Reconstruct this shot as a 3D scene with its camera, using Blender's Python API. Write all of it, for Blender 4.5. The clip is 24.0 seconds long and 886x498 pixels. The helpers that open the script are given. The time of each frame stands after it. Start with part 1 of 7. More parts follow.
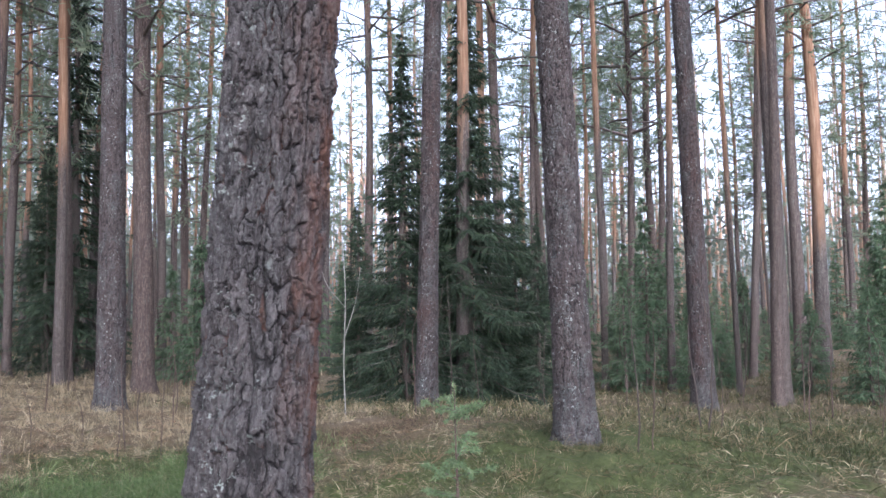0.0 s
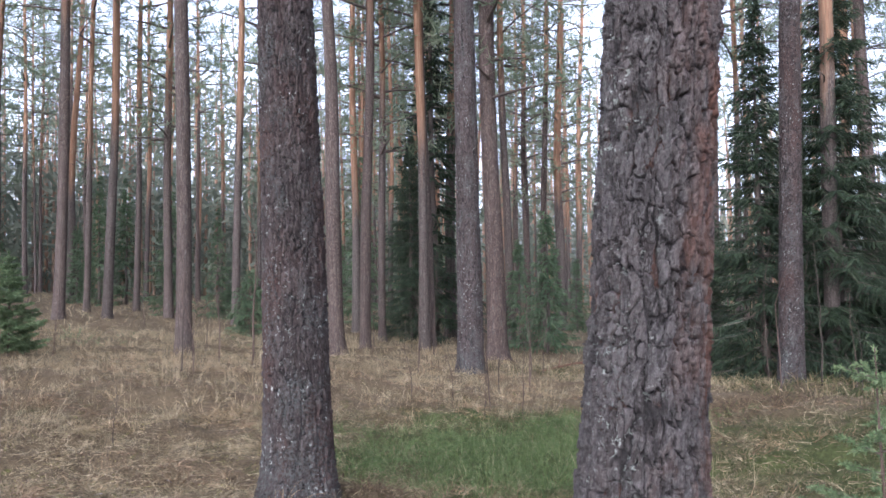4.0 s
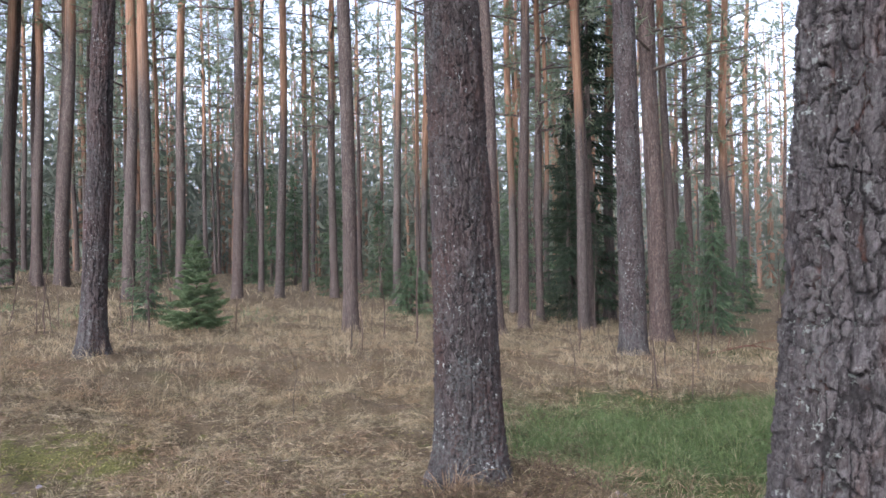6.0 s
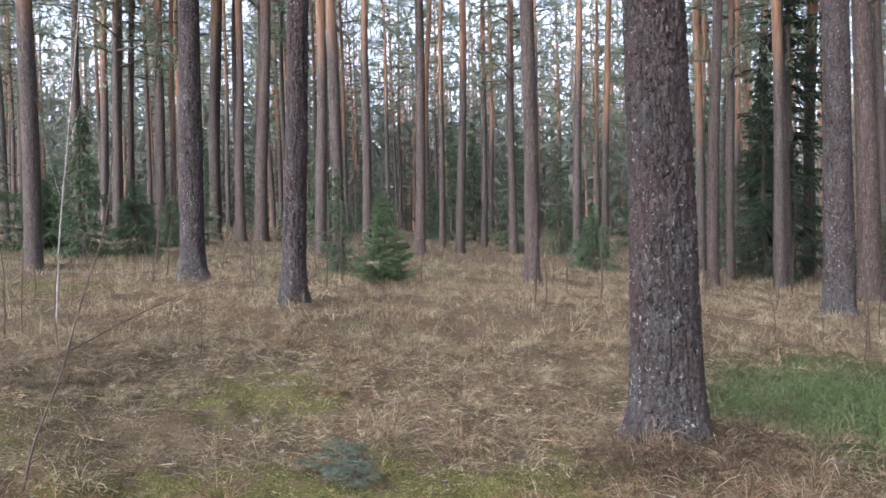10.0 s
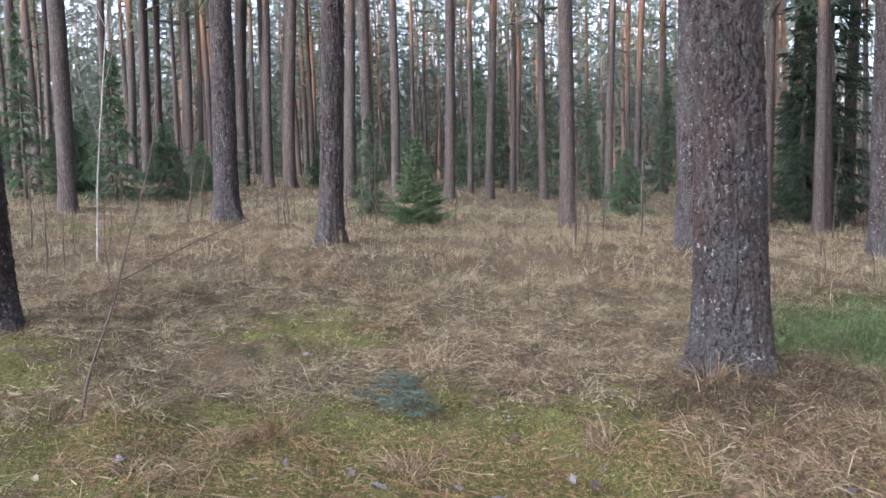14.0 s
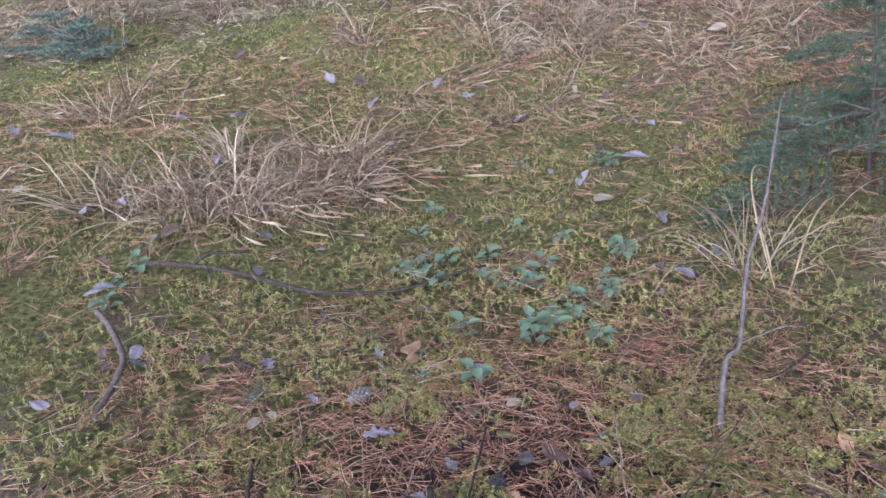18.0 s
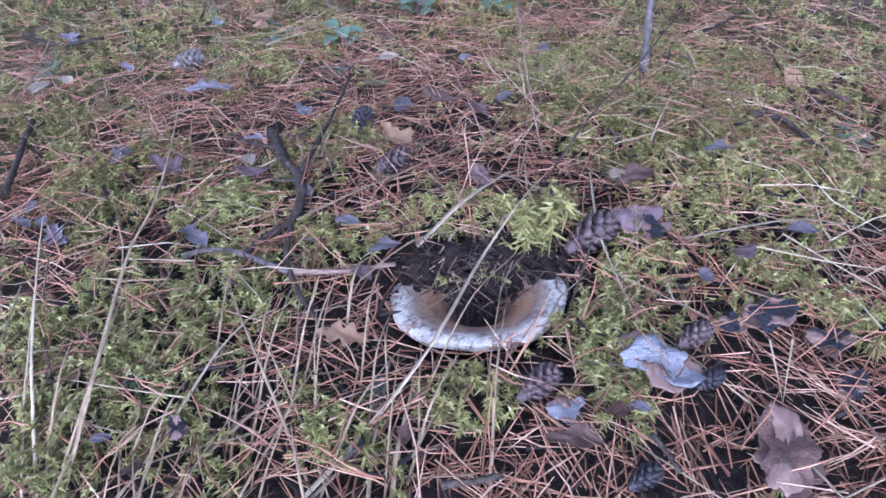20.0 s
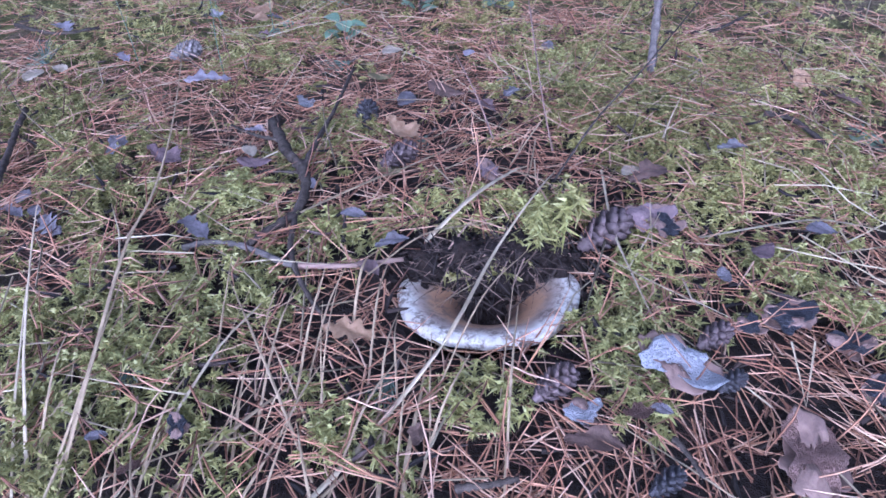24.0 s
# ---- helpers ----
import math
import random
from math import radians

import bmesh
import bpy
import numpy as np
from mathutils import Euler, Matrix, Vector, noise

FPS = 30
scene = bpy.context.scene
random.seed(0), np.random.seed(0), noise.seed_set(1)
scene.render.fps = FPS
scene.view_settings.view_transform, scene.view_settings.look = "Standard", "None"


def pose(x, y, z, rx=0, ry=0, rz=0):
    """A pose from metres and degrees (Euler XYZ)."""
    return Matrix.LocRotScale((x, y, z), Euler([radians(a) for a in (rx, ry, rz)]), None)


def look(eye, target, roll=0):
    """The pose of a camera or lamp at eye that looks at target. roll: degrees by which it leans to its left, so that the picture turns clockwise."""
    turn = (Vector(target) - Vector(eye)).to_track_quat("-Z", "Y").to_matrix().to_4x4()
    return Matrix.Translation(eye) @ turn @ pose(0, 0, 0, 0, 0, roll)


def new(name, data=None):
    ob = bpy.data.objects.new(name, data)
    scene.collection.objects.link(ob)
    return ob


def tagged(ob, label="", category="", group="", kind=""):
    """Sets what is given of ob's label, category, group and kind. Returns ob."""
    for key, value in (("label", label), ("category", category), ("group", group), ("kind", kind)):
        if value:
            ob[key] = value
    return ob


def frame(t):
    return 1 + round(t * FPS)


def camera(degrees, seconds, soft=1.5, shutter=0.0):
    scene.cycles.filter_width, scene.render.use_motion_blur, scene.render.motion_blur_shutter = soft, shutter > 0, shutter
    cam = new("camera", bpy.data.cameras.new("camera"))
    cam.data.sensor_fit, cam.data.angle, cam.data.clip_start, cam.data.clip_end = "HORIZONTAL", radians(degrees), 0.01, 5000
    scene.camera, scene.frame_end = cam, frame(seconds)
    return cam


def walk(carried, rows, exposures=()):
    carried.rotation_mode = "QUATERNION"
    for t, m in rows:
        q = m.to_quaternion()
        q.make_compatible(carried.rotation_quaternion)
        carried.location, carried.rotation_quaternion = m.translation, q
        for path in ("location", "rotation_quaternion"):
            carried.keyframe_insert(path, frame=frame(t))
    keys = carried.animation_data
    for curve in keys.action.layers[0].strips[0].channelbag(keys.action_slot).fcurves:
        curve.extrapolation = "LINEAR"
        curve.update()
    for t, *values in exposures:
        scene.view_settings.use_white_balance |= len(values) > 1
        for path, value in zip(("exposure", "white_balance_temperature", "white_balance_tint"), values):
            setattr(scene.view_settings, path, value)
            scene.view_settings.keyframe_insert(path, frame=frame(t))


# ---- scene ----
cam = camera(58.24, 24.0, soft=1.6, shutter=0.0)
PATH = [
    (0, (1.010, -0.318, 1.711), (2.512, 0.994, 1.860), -0.83),
    (0.5, (1.006, -0.313, 1.709), (2.501, 1.007, 1.860), -0.78),
    (1, (0.990, -0.310, 1.699), (2.447, 1.051, 1.850), -0.71),
    (1.5, (0.978, -0.290, 1.690), (2.364, 1.145, 1.836), -0.84),
    (2, (0.956, -0.268, 1.686), (2.251, 1.249, 1.826), -0.74),
    (2.5, (0.933, -0.238, 1.673), (2.112, 1.372, 1.805), -0.80),
    (3, (0.908, -0.211, 1.664), (1.966, 1.482, 1.786), -0.89),
    (3.5, (0.889, -0.181, 1.656), (1.838, 1.576, 1.765), -0.94),
    (5.5, (0.813, -0.107, 1.633), (1.384, 1.809, 1.702), -1.02),
    (6, (0.789, -0.100, 1.631), (1.274, 1.839, 1.688), -1.19),
    (6.5, (0.775, -0.079, 1.622), (1.177, 1.879, 1.669), -1.22),
    (7, (0.758, -0.058, 1.613), (1.082, 1.915, 1.645), -1.20),
    (7.5, (0.738, -0.040, 1.599), (0.990, 1.944, 1.613), -1.24),
    (8, (0.730, -0.027, 1.601), (0.921, 1.963, 1.594), -1.25),
    (8.5, (0.719, -0.025, 1.599), (0.869, 1.969, 1.581), -1.25),
    (9, (0.707, -0.014, 1.595), (0.827, 1.982, 1.567), -1.20),
    (9.5, (0.697, -0.013, 1.595), (0.783, 1.985, 1.559), -1.17),
    (10, (0.684, -0.012, 1.587), (0.732, 1.987, 1.545), -1.17),
    (10.5, (0.672, -0.011, 1.588), (0.680, 1.989, 1.539), -1.19),
    (11, (0.660, -0.006, 1.576), (0.639, 1.993, 1.525), -1.24),
    (11.5, (0.653, -0.000, 1.568), (0.608, 1.998, 1.512), -1.24),
    (13.5, (0.498, 0.098, 1.477), (0.457, 2.094, 1.355), -1.25),
    (14, (0.468, 0.142, 1.450), (0.457, 2.135, 1.284), -1.24),
    (14.5, (0.442, 0.177, 1.430), (0.454, 2.166, 1.222), -1.15),
    (15, (0.425, 0.232, 1.394), (0.471, 2.214, 1.131), -1.12),
    (15.5, (0.437, 0.352, 1.353), (0.508, 2.325, 1.035), -1.27),
    (16, (0.444, 0.481, 1.342), (0.520, 2.449, 0.995), -1.65),
    (16.5, (0.422, 0.632, 1.274), (0.551, 2.586, 0.869), -2.31),
    (16.7, (0.400, 0.715, 1.231), (0.616, 2.648, 0.769), -2.72),
    (16.8, (0.389, 0.756, 1.209), (0.702, 2.669, 0.719), -2.92),
    (17, (0.367, 0.838, 1.166), (0.880, 2.692, 0.619), -3.33),
    (17.2, (0.353, 0.882, 1.107), (0.992, 2.669, 0.475), -4.19),
    (17.5, (0.332, 0.948, 1.019), (0.969, 2.685, 0.260), -5.47),
    (18, (0.384, 1.005, 0.731), (0.982, 2.688, -0.170), -7.45),
    (18.5, (0.411, 1.067, 0.508), (1.095, 2.610, -0.566), -6.18),
    (19, (0.417, 1.083, 0.413), (1.129, 2.520, -0.783), -5.00),
    (19.5, (0.434, 1.089, 0.393), (1.112, 2.476, -0.878), -5.68),
    (21.5, (0.428, 1.112, 0.369), (1.127, 2.457, -0.936), -4.43),
    (22, (0.428, 1.113, 0.368), (1.129, 2.461, -0.932), -4.29),
    (22.5, (0.427, 1.114, 0.368), (1.131, 2.464, -0.928), -4.12),
    (23, (0.427, 1.113, 0.369), (1.133, 2.467, -0.923), -3.95),
    (23.5, (0.427, 1.114, 0.370), (1.133, 2.470, -0.919), -3.92),
    (24, (0.425, 1.113, 0.370), (1.130, 2.472, -0.917), -3.94),
]
EXPOSURES = [(0.0, 2.45, 5350, 17), (3.5, 2.4, 5450, 18), (7.0, 2.4, 5550, 17), (11.5, 2.4, 5580, 17), (14.0, 2.48, 5400, 16), (16.0, 2.56, 5030, 15), (17.0, 2.52, 4960, 17), (18.2, 2.62, 4990, 21), (19.0, 2.66, 4720, 22), (21.5, 2.72, 4370, 27), (24.0, 2.72, 4330, 27)]
walk(cam, [(t, look(eye, target, roll)) for t, eye, target, roll in PATH], EXPOSURES)

# ---- world and sun ----
SUN_EL, SUN_AZ = radians(30), radians(-140)  # azimuth from +y, to the right
world = bpy.data.worlds.new("sky")
world.use_nodes = True
scene.world = world
_n = world.node_tree.nodes
_sky = _n.new("ShaderNodeTexSky")
_sky.sky_type = "NISHITA"
_sky.sun_disc = False
_sky.sun_elevation, _sky.sun_rotation = SUN_EL, SUN_AZ
_sky.air_density, _sky.dust_density, _sky.ozone_density = 0.7, 5.0, 0.6
_n["Background"].inputs["Strength"].default_value = 0.15
_pale = _n.new("ShaderNodeHueSaturation")
_pale.inputs["Saturation"].default_value = 0.4
world.node_tree.links.new(_sky.outputs[0], _pale.inputs["Color"])
world.node_tree.links.new(_pale.outputs[0], _n["Background"].inputs["Color"])
sun = new("sun", bpy.data.lights.new("sun", "SUN"))
sun.data.energy, sun.data.angle, sun.data.color = 0.45, radians(45), (1.0, 0.97, 0.93)
_d = Vector((math.sin(SUN_AZ) * math.cos(SUN_EL), math.cos(SUN_AZ) * math.cos(SUN_EL), math.sin(SUN_EL)))
sun.matrix_world = look(_d * 60, (0, 0, 0))


# ---- materials ----
def shader(name, rough=0.85, spec=0.3):
    m = bpy.data.materials.new(name)
    m.use_nodes = True
    b = m.node_tree.nodes["Principled BSDF"]
    b.inputs["Roughness"].default_value = rough
    b.inputs["Specular IOR Level"].default_value = spec
    return m, m.node_tree, b


def node(tree, kind, **sets):
    n = tree.nodes.new(kind)
    for key, value in sets.items():
        n.inputs[key.replace("_", " ")].default_value = value
    return n


def noise_tex(tree, co, scale, detail=4.0, rough=0.6):
    n = node(tree, "ShaderNodeTexNoise", Scale=scale, Detail=detail, Roughness=rough)
    if co is not None:
        tree.links.new(co, n.inputs["Vector"])
    return n.outputs["Fac"]


def ramp(tree, fac, stops):
    r = tree.nodes.new("ShaderNodeValToRGB")
    els = r.color_ramp.elements
    while len(els) < len(stops):
        els.new(0.5)
    for e, (p, c) in zip(els, stops):
        e.position = p
        e.color = (*c, 1) if len(c) == 3 else c
    tree.links.new(fac, r.inputs[0])
    return r.outputs[0]


def mix(tree, fac, a, b, mode="MIX"):
    n = tree.nodes.new("ShaderNodeMix")
    n.data_type, n.blend_type = "RGBA", mode
    for sock, v in ((n.inputs[0], fac), (n.inputs[6], a), (n.inputs[7], b)):
        if isinstance(v, (int, float)):
            sock.default_value = v
        elif isinstance(v, tuple):
            sock.default_value = (*v, 1)
        else:
            tree.links.new(v, sock)
    return n.outputs[2]


def maths(tree, op, a, b=0.5, clamp=False):
    n = tree.nodes.new("ShaderNodeMath")
    n.operation, n.use_clamp = op, clamp
    for sock, v in zip(n.inputs, (a, b)):
        if isinstance(v, (int, float)):
            sock.default_value = v
        else:
            tree.links.new(v, sock)
    return n.outputs[0]


def span(tree, v, lo, hi, to0=0.0, to1=1.0):
    n = node(tree, "ShaderNodeMapRange")
    tree.links.new(v, n.inputs[0])
    for k, val in zip(range(1, 5), (lo, hi, to0, to1)):
        n.inputs[k].default_value = val
    return n.outputs[0]


def coords(tree, scale=(1, 1, 1), kind="Object"):
    c = tree.nodes.new("ShaderNodeTexCoord")
    m = tree.nodes.new("ShaderNodeMapping")
    m.inputs["Scale"].default_value = scale
    tree.links.new(c.outputs[kind], m.inputs["Vector"])
    return m.outputs[0]


def bump(tree, bsdf, height, strength=0.5, dist=0.01):
    n = node(tree, "ShaderNodeBump", Strength=strength, Distance=dist)
    tree.links.new(height, n.inputs["Height"])
    tree.links.new(n.outputs[0], bsdf.inputs["Normal"])


def attr(tree, name):
    n = tree.nodes.new("ShaderNodeAttribute")
    n.attribute_name = name
    return n.outputs["Fac"]


def island(tree):
    return tree.nodes.new("ShaderNodeNewGeometry").outputs["Random Per Island"]


def object_random(tree):
    return tree.nodes.new("ShaderNodeObjectInfo").outputs["Random"]


def bark_near():
    """Thick grey-brown plates, dark cracks with shade put into their colour, rust on the sheltered side, grey-green
    lichen on the other.
    """
    m, t, b = shader("pine_bark_plates", 0.9, 0.25)
    co = coords(t)
    plate, deep = attr(t, "plate"), attr(t, "deep")
    lee = node(t, "ShaderNodeVectorMath")
    lee.operation = "DOT_PRODUCT"
    t.links.new(co, lee.inputs[0])
    lee.inputs[1].default_value = (0.83, -0.56, 0.0)
    lee = maths(t, "ADD", lee.outputs["Value"], span(t, noise_tex(t, coords(t, (5, 5, 2)), 1.0, 4), 0.2, 0.8, -0.14, 0.14))
    base = ramp(t, plate, [(0.15, (0.024, 0.0195, 0.018)), (0.42, (0.050, 0.0435, 0.0412)), (0.6, (0.086, 0.0765, 0.0735)), (0.85, (0.054, 0.043, 0.039))])
    streak = noise_tex(t, coords(t, (75, 75, 22)), 1.0, 6, 0.75)
    base = mix(t, span(t, streak, 0.52, 0.64, 0, 0.85), base, (0.125, 0.115, 0.11))
    base = mix(t, span(t, streak, 0.46, 0.36, 0, 0.8), base, (0.014, 0.0105, 0.009))
    rust = maths(t, "MULTIPLY", span(t, noise_tex(t, coords(t, (7, 7, 2.2)), 1.0, 4), 0.42, 0.62), span(t, lee, 0.0, 0.18, 0.04, 0.75), True)
    base = mix(t, rust, base, mix(t, streak, (0.045, 0.02, 0.0135), (0.155, 0.066, 0.038)))
    # dark crack bark, taken almost to black: shade between plates set in the colour
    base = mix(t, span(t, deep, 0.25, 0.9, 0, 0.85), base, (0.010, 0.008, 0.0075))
    ember = maths(t, "MULTIPLY", span(t, noise_tex(t, coords(t, (9, 9, 4)), 1.0, 3), 0.56, 0.66), span(t, deep, 0.3, 0.6), True)
    base = mix(t, maths(t, "MULTIPLY", ember, 0.3), base, (0.14, 0.054, 0.029))
    windward = span(t, lee, 0.04, -0.12, 0.1, 1.0)
    spot = maths(t, "MULTIPLY", span(t, noise_tex(t, co, 34, 4, 0.65), 0.58, 0.63), span(t, noise_tex(t, co, 5, 3), 0.44, 0.58))
    base = mix(t, maths(t, "MULTIPLY", maths(t, "MULTIPLY", spot, windward), 0.85), base, (0.26, 0.285, 0.25))
    crust = maths(t, "MULTIPLY", span(t, noise_tex(t, coords(t, (4, 4, 2)), 1.0, 3), 0.50, 0.66), span(t, noise_tex(t, co, 60, 5, 0.7), 0.50, 0.60))
    base = mix(t, maths(t, "MULTIPLY", maths(t, "MULTIPLY", crust, windward), 0.55), base, (0.095, 0.105, 0.094))
    t.links.new(base, b.inputs["Base Color"])
    rough = maths(t, "ADD", noise_tex(t, coords(t, (110, 110, 45)), 1.0, 6, 0.75), streak)
    bump(t, b, rough, 1.0, 0.008)
    return m


def bark_flaky(name="flaky_pine_bark", lift=1.0, crusted=1.0, ruddy=0.75):
    """Loose upright scales, dark purplish brown, with pale grey edges and blue-grey lichen in patches."""
    m, t, b = shader(name, 0.9, 0.25)
    co = coords(t)
    plate, deep = attr(t, "plate"), attr(t, "deep")
    tone = lambda r, g, bl: (r * lift, g * lift, bl * lift)  # noqa: E731
    base = ramp(t, plate, [(0.15, tone(0.023, 0.0172, 0.0155)), (0.5, tone(0.043, 0.0335, 0.0305)), (0.85, tone(0.066, 0.054, 0.050))])
    red = span(t, noise_tex(t, coords(t, (4, 4, 1.3)), 1.0, 3), 0.46, 0.62, 0, ruddy)
    base = mix(t, red, base, tone(0.052, 0.0285, 0.023))
    fleck = noise_tex(t, coords(t, (62, 62, 20)), 1.0, 6, 0.75)
    base = mix(t, span(t, fleck, 0.56, 0.63, 0, 0.55), base, tone(0.105, 0.094, 0.088))
    base = mix(t, span(t, fleck, 0.47, 0.38, 0, 0.85), base, (0.016, 0.012, 0.011))
    # gaps between scales blackened by depth: their own dark bark plus painted shade
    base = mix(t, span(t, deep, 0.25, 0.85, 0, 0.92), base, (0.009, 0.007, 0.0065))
    sep = t.nodes.new("ShaderNodeSeparateXYZ")
    t.links.new(co, sep.inputs[0])
    foot = span(t, sep.outputs[2], 0.75, 0.05, 0, 0.22)
    patch = span(t, maths(t, "ADD", noise_tex(t, coords(t, (6, 6, 2.6)), 1.0, 4), foot), 0.50, 0.62)
    crust = maths(t, "MULTIPLY", patch, span(t, noise_tex(t, co, 55, 5, 0.7), 0.46, 0.58))
    base = mix(t, maths(t, "MULTIPLY", crust, 0.5 * crusted), base, (0.10, 0.11, 0.105))
    spot = maths(t, "MULTIPLY", span(t, noise_tex(t, coords(t, (34, 34, 24)), 1.0, 4, 0.7), 0.60, 0.65), span(t, noise_tex(t, co, 4, 3), 0.42, 0.58))
    base = mix(t, maths(t, "MULTIPLY", spot, 0.8 * crusted), base, (0.30, 0.32, 0.30))
    t.links.new(base, b.inputs["Base Color"])
    bump(t, b, maths(t, "ADD", fleck, maths(t, "MULTIPLY", crust, 0.3)), 1.0, 0.008)
    return m


def bark_far():
    """Scaly grey-brown bark below, turning to thin orange bark some metres up."""
    m, t, b = shader("pine_bark", 0.9, 0.2)
    co = coords(t, (11.0, 11.0, 16.0))
    vor = node(t, "ShaderNodeTexVoronoi", Scale=1.0)
    vor.feature = "DISTANCE_TO_EDGE"
    warp = mix(t, 0.12, co, t.nodes.new("ShaderNodeTexNoise").outputs["Color"], "ADD")
    t.links.new(warp, vor.inputs["Vector"])
    edge = vor.outputs["Distance"]
    cell = node(t, "ShaderNodeTexVoronoi", Scale=1.0)
    t.links.new(warp, cell.inputs["Vector"])
    low = ramp(t, cell.outputs["Color"], [(0.0, (0.055, 0.045, 0.039)), (0.5, (0.098, 0.084, 0.074)), (1.0, (0.15, 0.132, 0.117))])
    rnd = object_random(t)
    low = mix(t, span(t, rnd, 0, 1, 0.0, 0.45), low, mix(t, 1.0, low, (1.12, 0.74, 0.60), "MULTIPLY"))
    blotch = noise_tex(t, coords(t, (5.5, 5.5, 1.5)), 1.0, 5, 0.7)
    low = mix(t, span(t, blotch, 0.52, 0.40, 0, 0.7), low, mix(t, 1.0, low, (0.42, 0.38, 0.36), "MULTIPLY"))
    low = mix(t, span(t, noise_tex(t, coords(t, (9, 9, 5)), 1.0, 4), 0.56, 0.64, 0, 0.5), low, (0.15, 0.15, 0.14))
    low = mix(t, span(t, edge, 0.14, 0.0, 0, 0.85), low, (0.026, 0.019, 0.016))
    fleck = noise_tex(t, coords(t, (55, 55, 20)), 1.0, 5, 0.7)
    low = mix(t, span(t, fleck, 0.47, 0.36, 0, 0.7), low, (0.03, 0.023, 0.02))
    low = mix(t, span(t, fleck, 0.58, 0.68, 0, 0.5), low, (0.18, 0.165, 0.15))
    high = ramp(t, noise_tex(t, coords(t, (3, 3, 1.2)), 1.5, 5), [(0.3, (0.135, 0.072, 0.043)), (0.55, (0.215, 0.128, 0.078)), (0.8, (0.31, 0.215, 0.145))])
    sep = t.nodes.new("ShaderNodeSeparateXYZ")
    t.links.new(coords(t), sep.inputs[0])
    rise = maths(t, "ADD", sep.outputs[2], span(t, noise_tex(t, coords(t, (1.2, 1.2, 0.5)), 1.0, 3), 0, 1, -2.2, 2.2))
    start = span(t, rnd, 0, 1, 2.8, 10.5)
    turn = maths(t, "MULTIPLY", maths(t, "SUBTRACT", rise, start), 0.5, True)
    t.links.new(mix(t, turn, low, high), b.inputs["Base Color"])
    bump(t, b, edge, 0.7, 0.012)
    return m


def blades_material(name, stops, rough=0.8, through_light=0.0, patchy=0.0):
    """One tone per blade; patchy: how far broad patches of bleached and of rusty growth differ."""
    m, t, b = shader(name, rough, 0.25)
    col = ramp(t, island(t), stops)
    if patchy:
        wide = noise_tex(t, coords(t), 3.4, 5, 0.65)
        col = mix(t, span(t, wide, 0.5, 0.34, 0, patchy), col, mix(t, 1.0, col, (0.52, 0.48, 0.38), "MULTIPLY"))
        col = mix(t, span(t, wide, 0.53, 0.68, 0, patchy), col, mix(t, 1.0, col, (1.5, 1.5, 1.4), "MULTIPLY"))
        tuft = noise_tex(t, coords(t), 11.0, 3, 0.6)
        col = mix(t, span(t, tuft, 0.5, 0.34, 0, patchy), col, mix(t, 1.0, col, (0.50, 0.45, 0.38), "MULTIPLY"))
        rusty = noise_tex(t, coords(t), 1.5, 4, 0.6)
        col = mix(t, span(t, rusty, 0.53, 0.64, 0, 0.4 * patchy), col, mix(t, 1.0, col, (1.15, 0.82, 0.60), "MULTIPLY"))
    fine = noise_tex(t, coords(t), 120, 2)
    t.links.new(mix(t, span(t, fine, 0.3, 0.7, 0, 0.35), col, mix(t, 0.5, col, (0.05, 0.04, 0.03))), b.inputs["Base Color"])
    if through_light:
        tr = t.nodes.new("ShaderNodeBsdfTranslucent")
        t.links.new(col, tr.inputs["Color"])
        ms = t.nodes.new("ShaderNodeMixShader")
        ms.inputs[0].default_value = through_light
        t.links.new(b.outputs[0], ms.inputs[1])
        t.links.new(tr.outputs[0], ms.inputs[2])
        t.links.new(ms.outputs[0], t.nodes["Material Output"].inputs["Surface"])
    return m


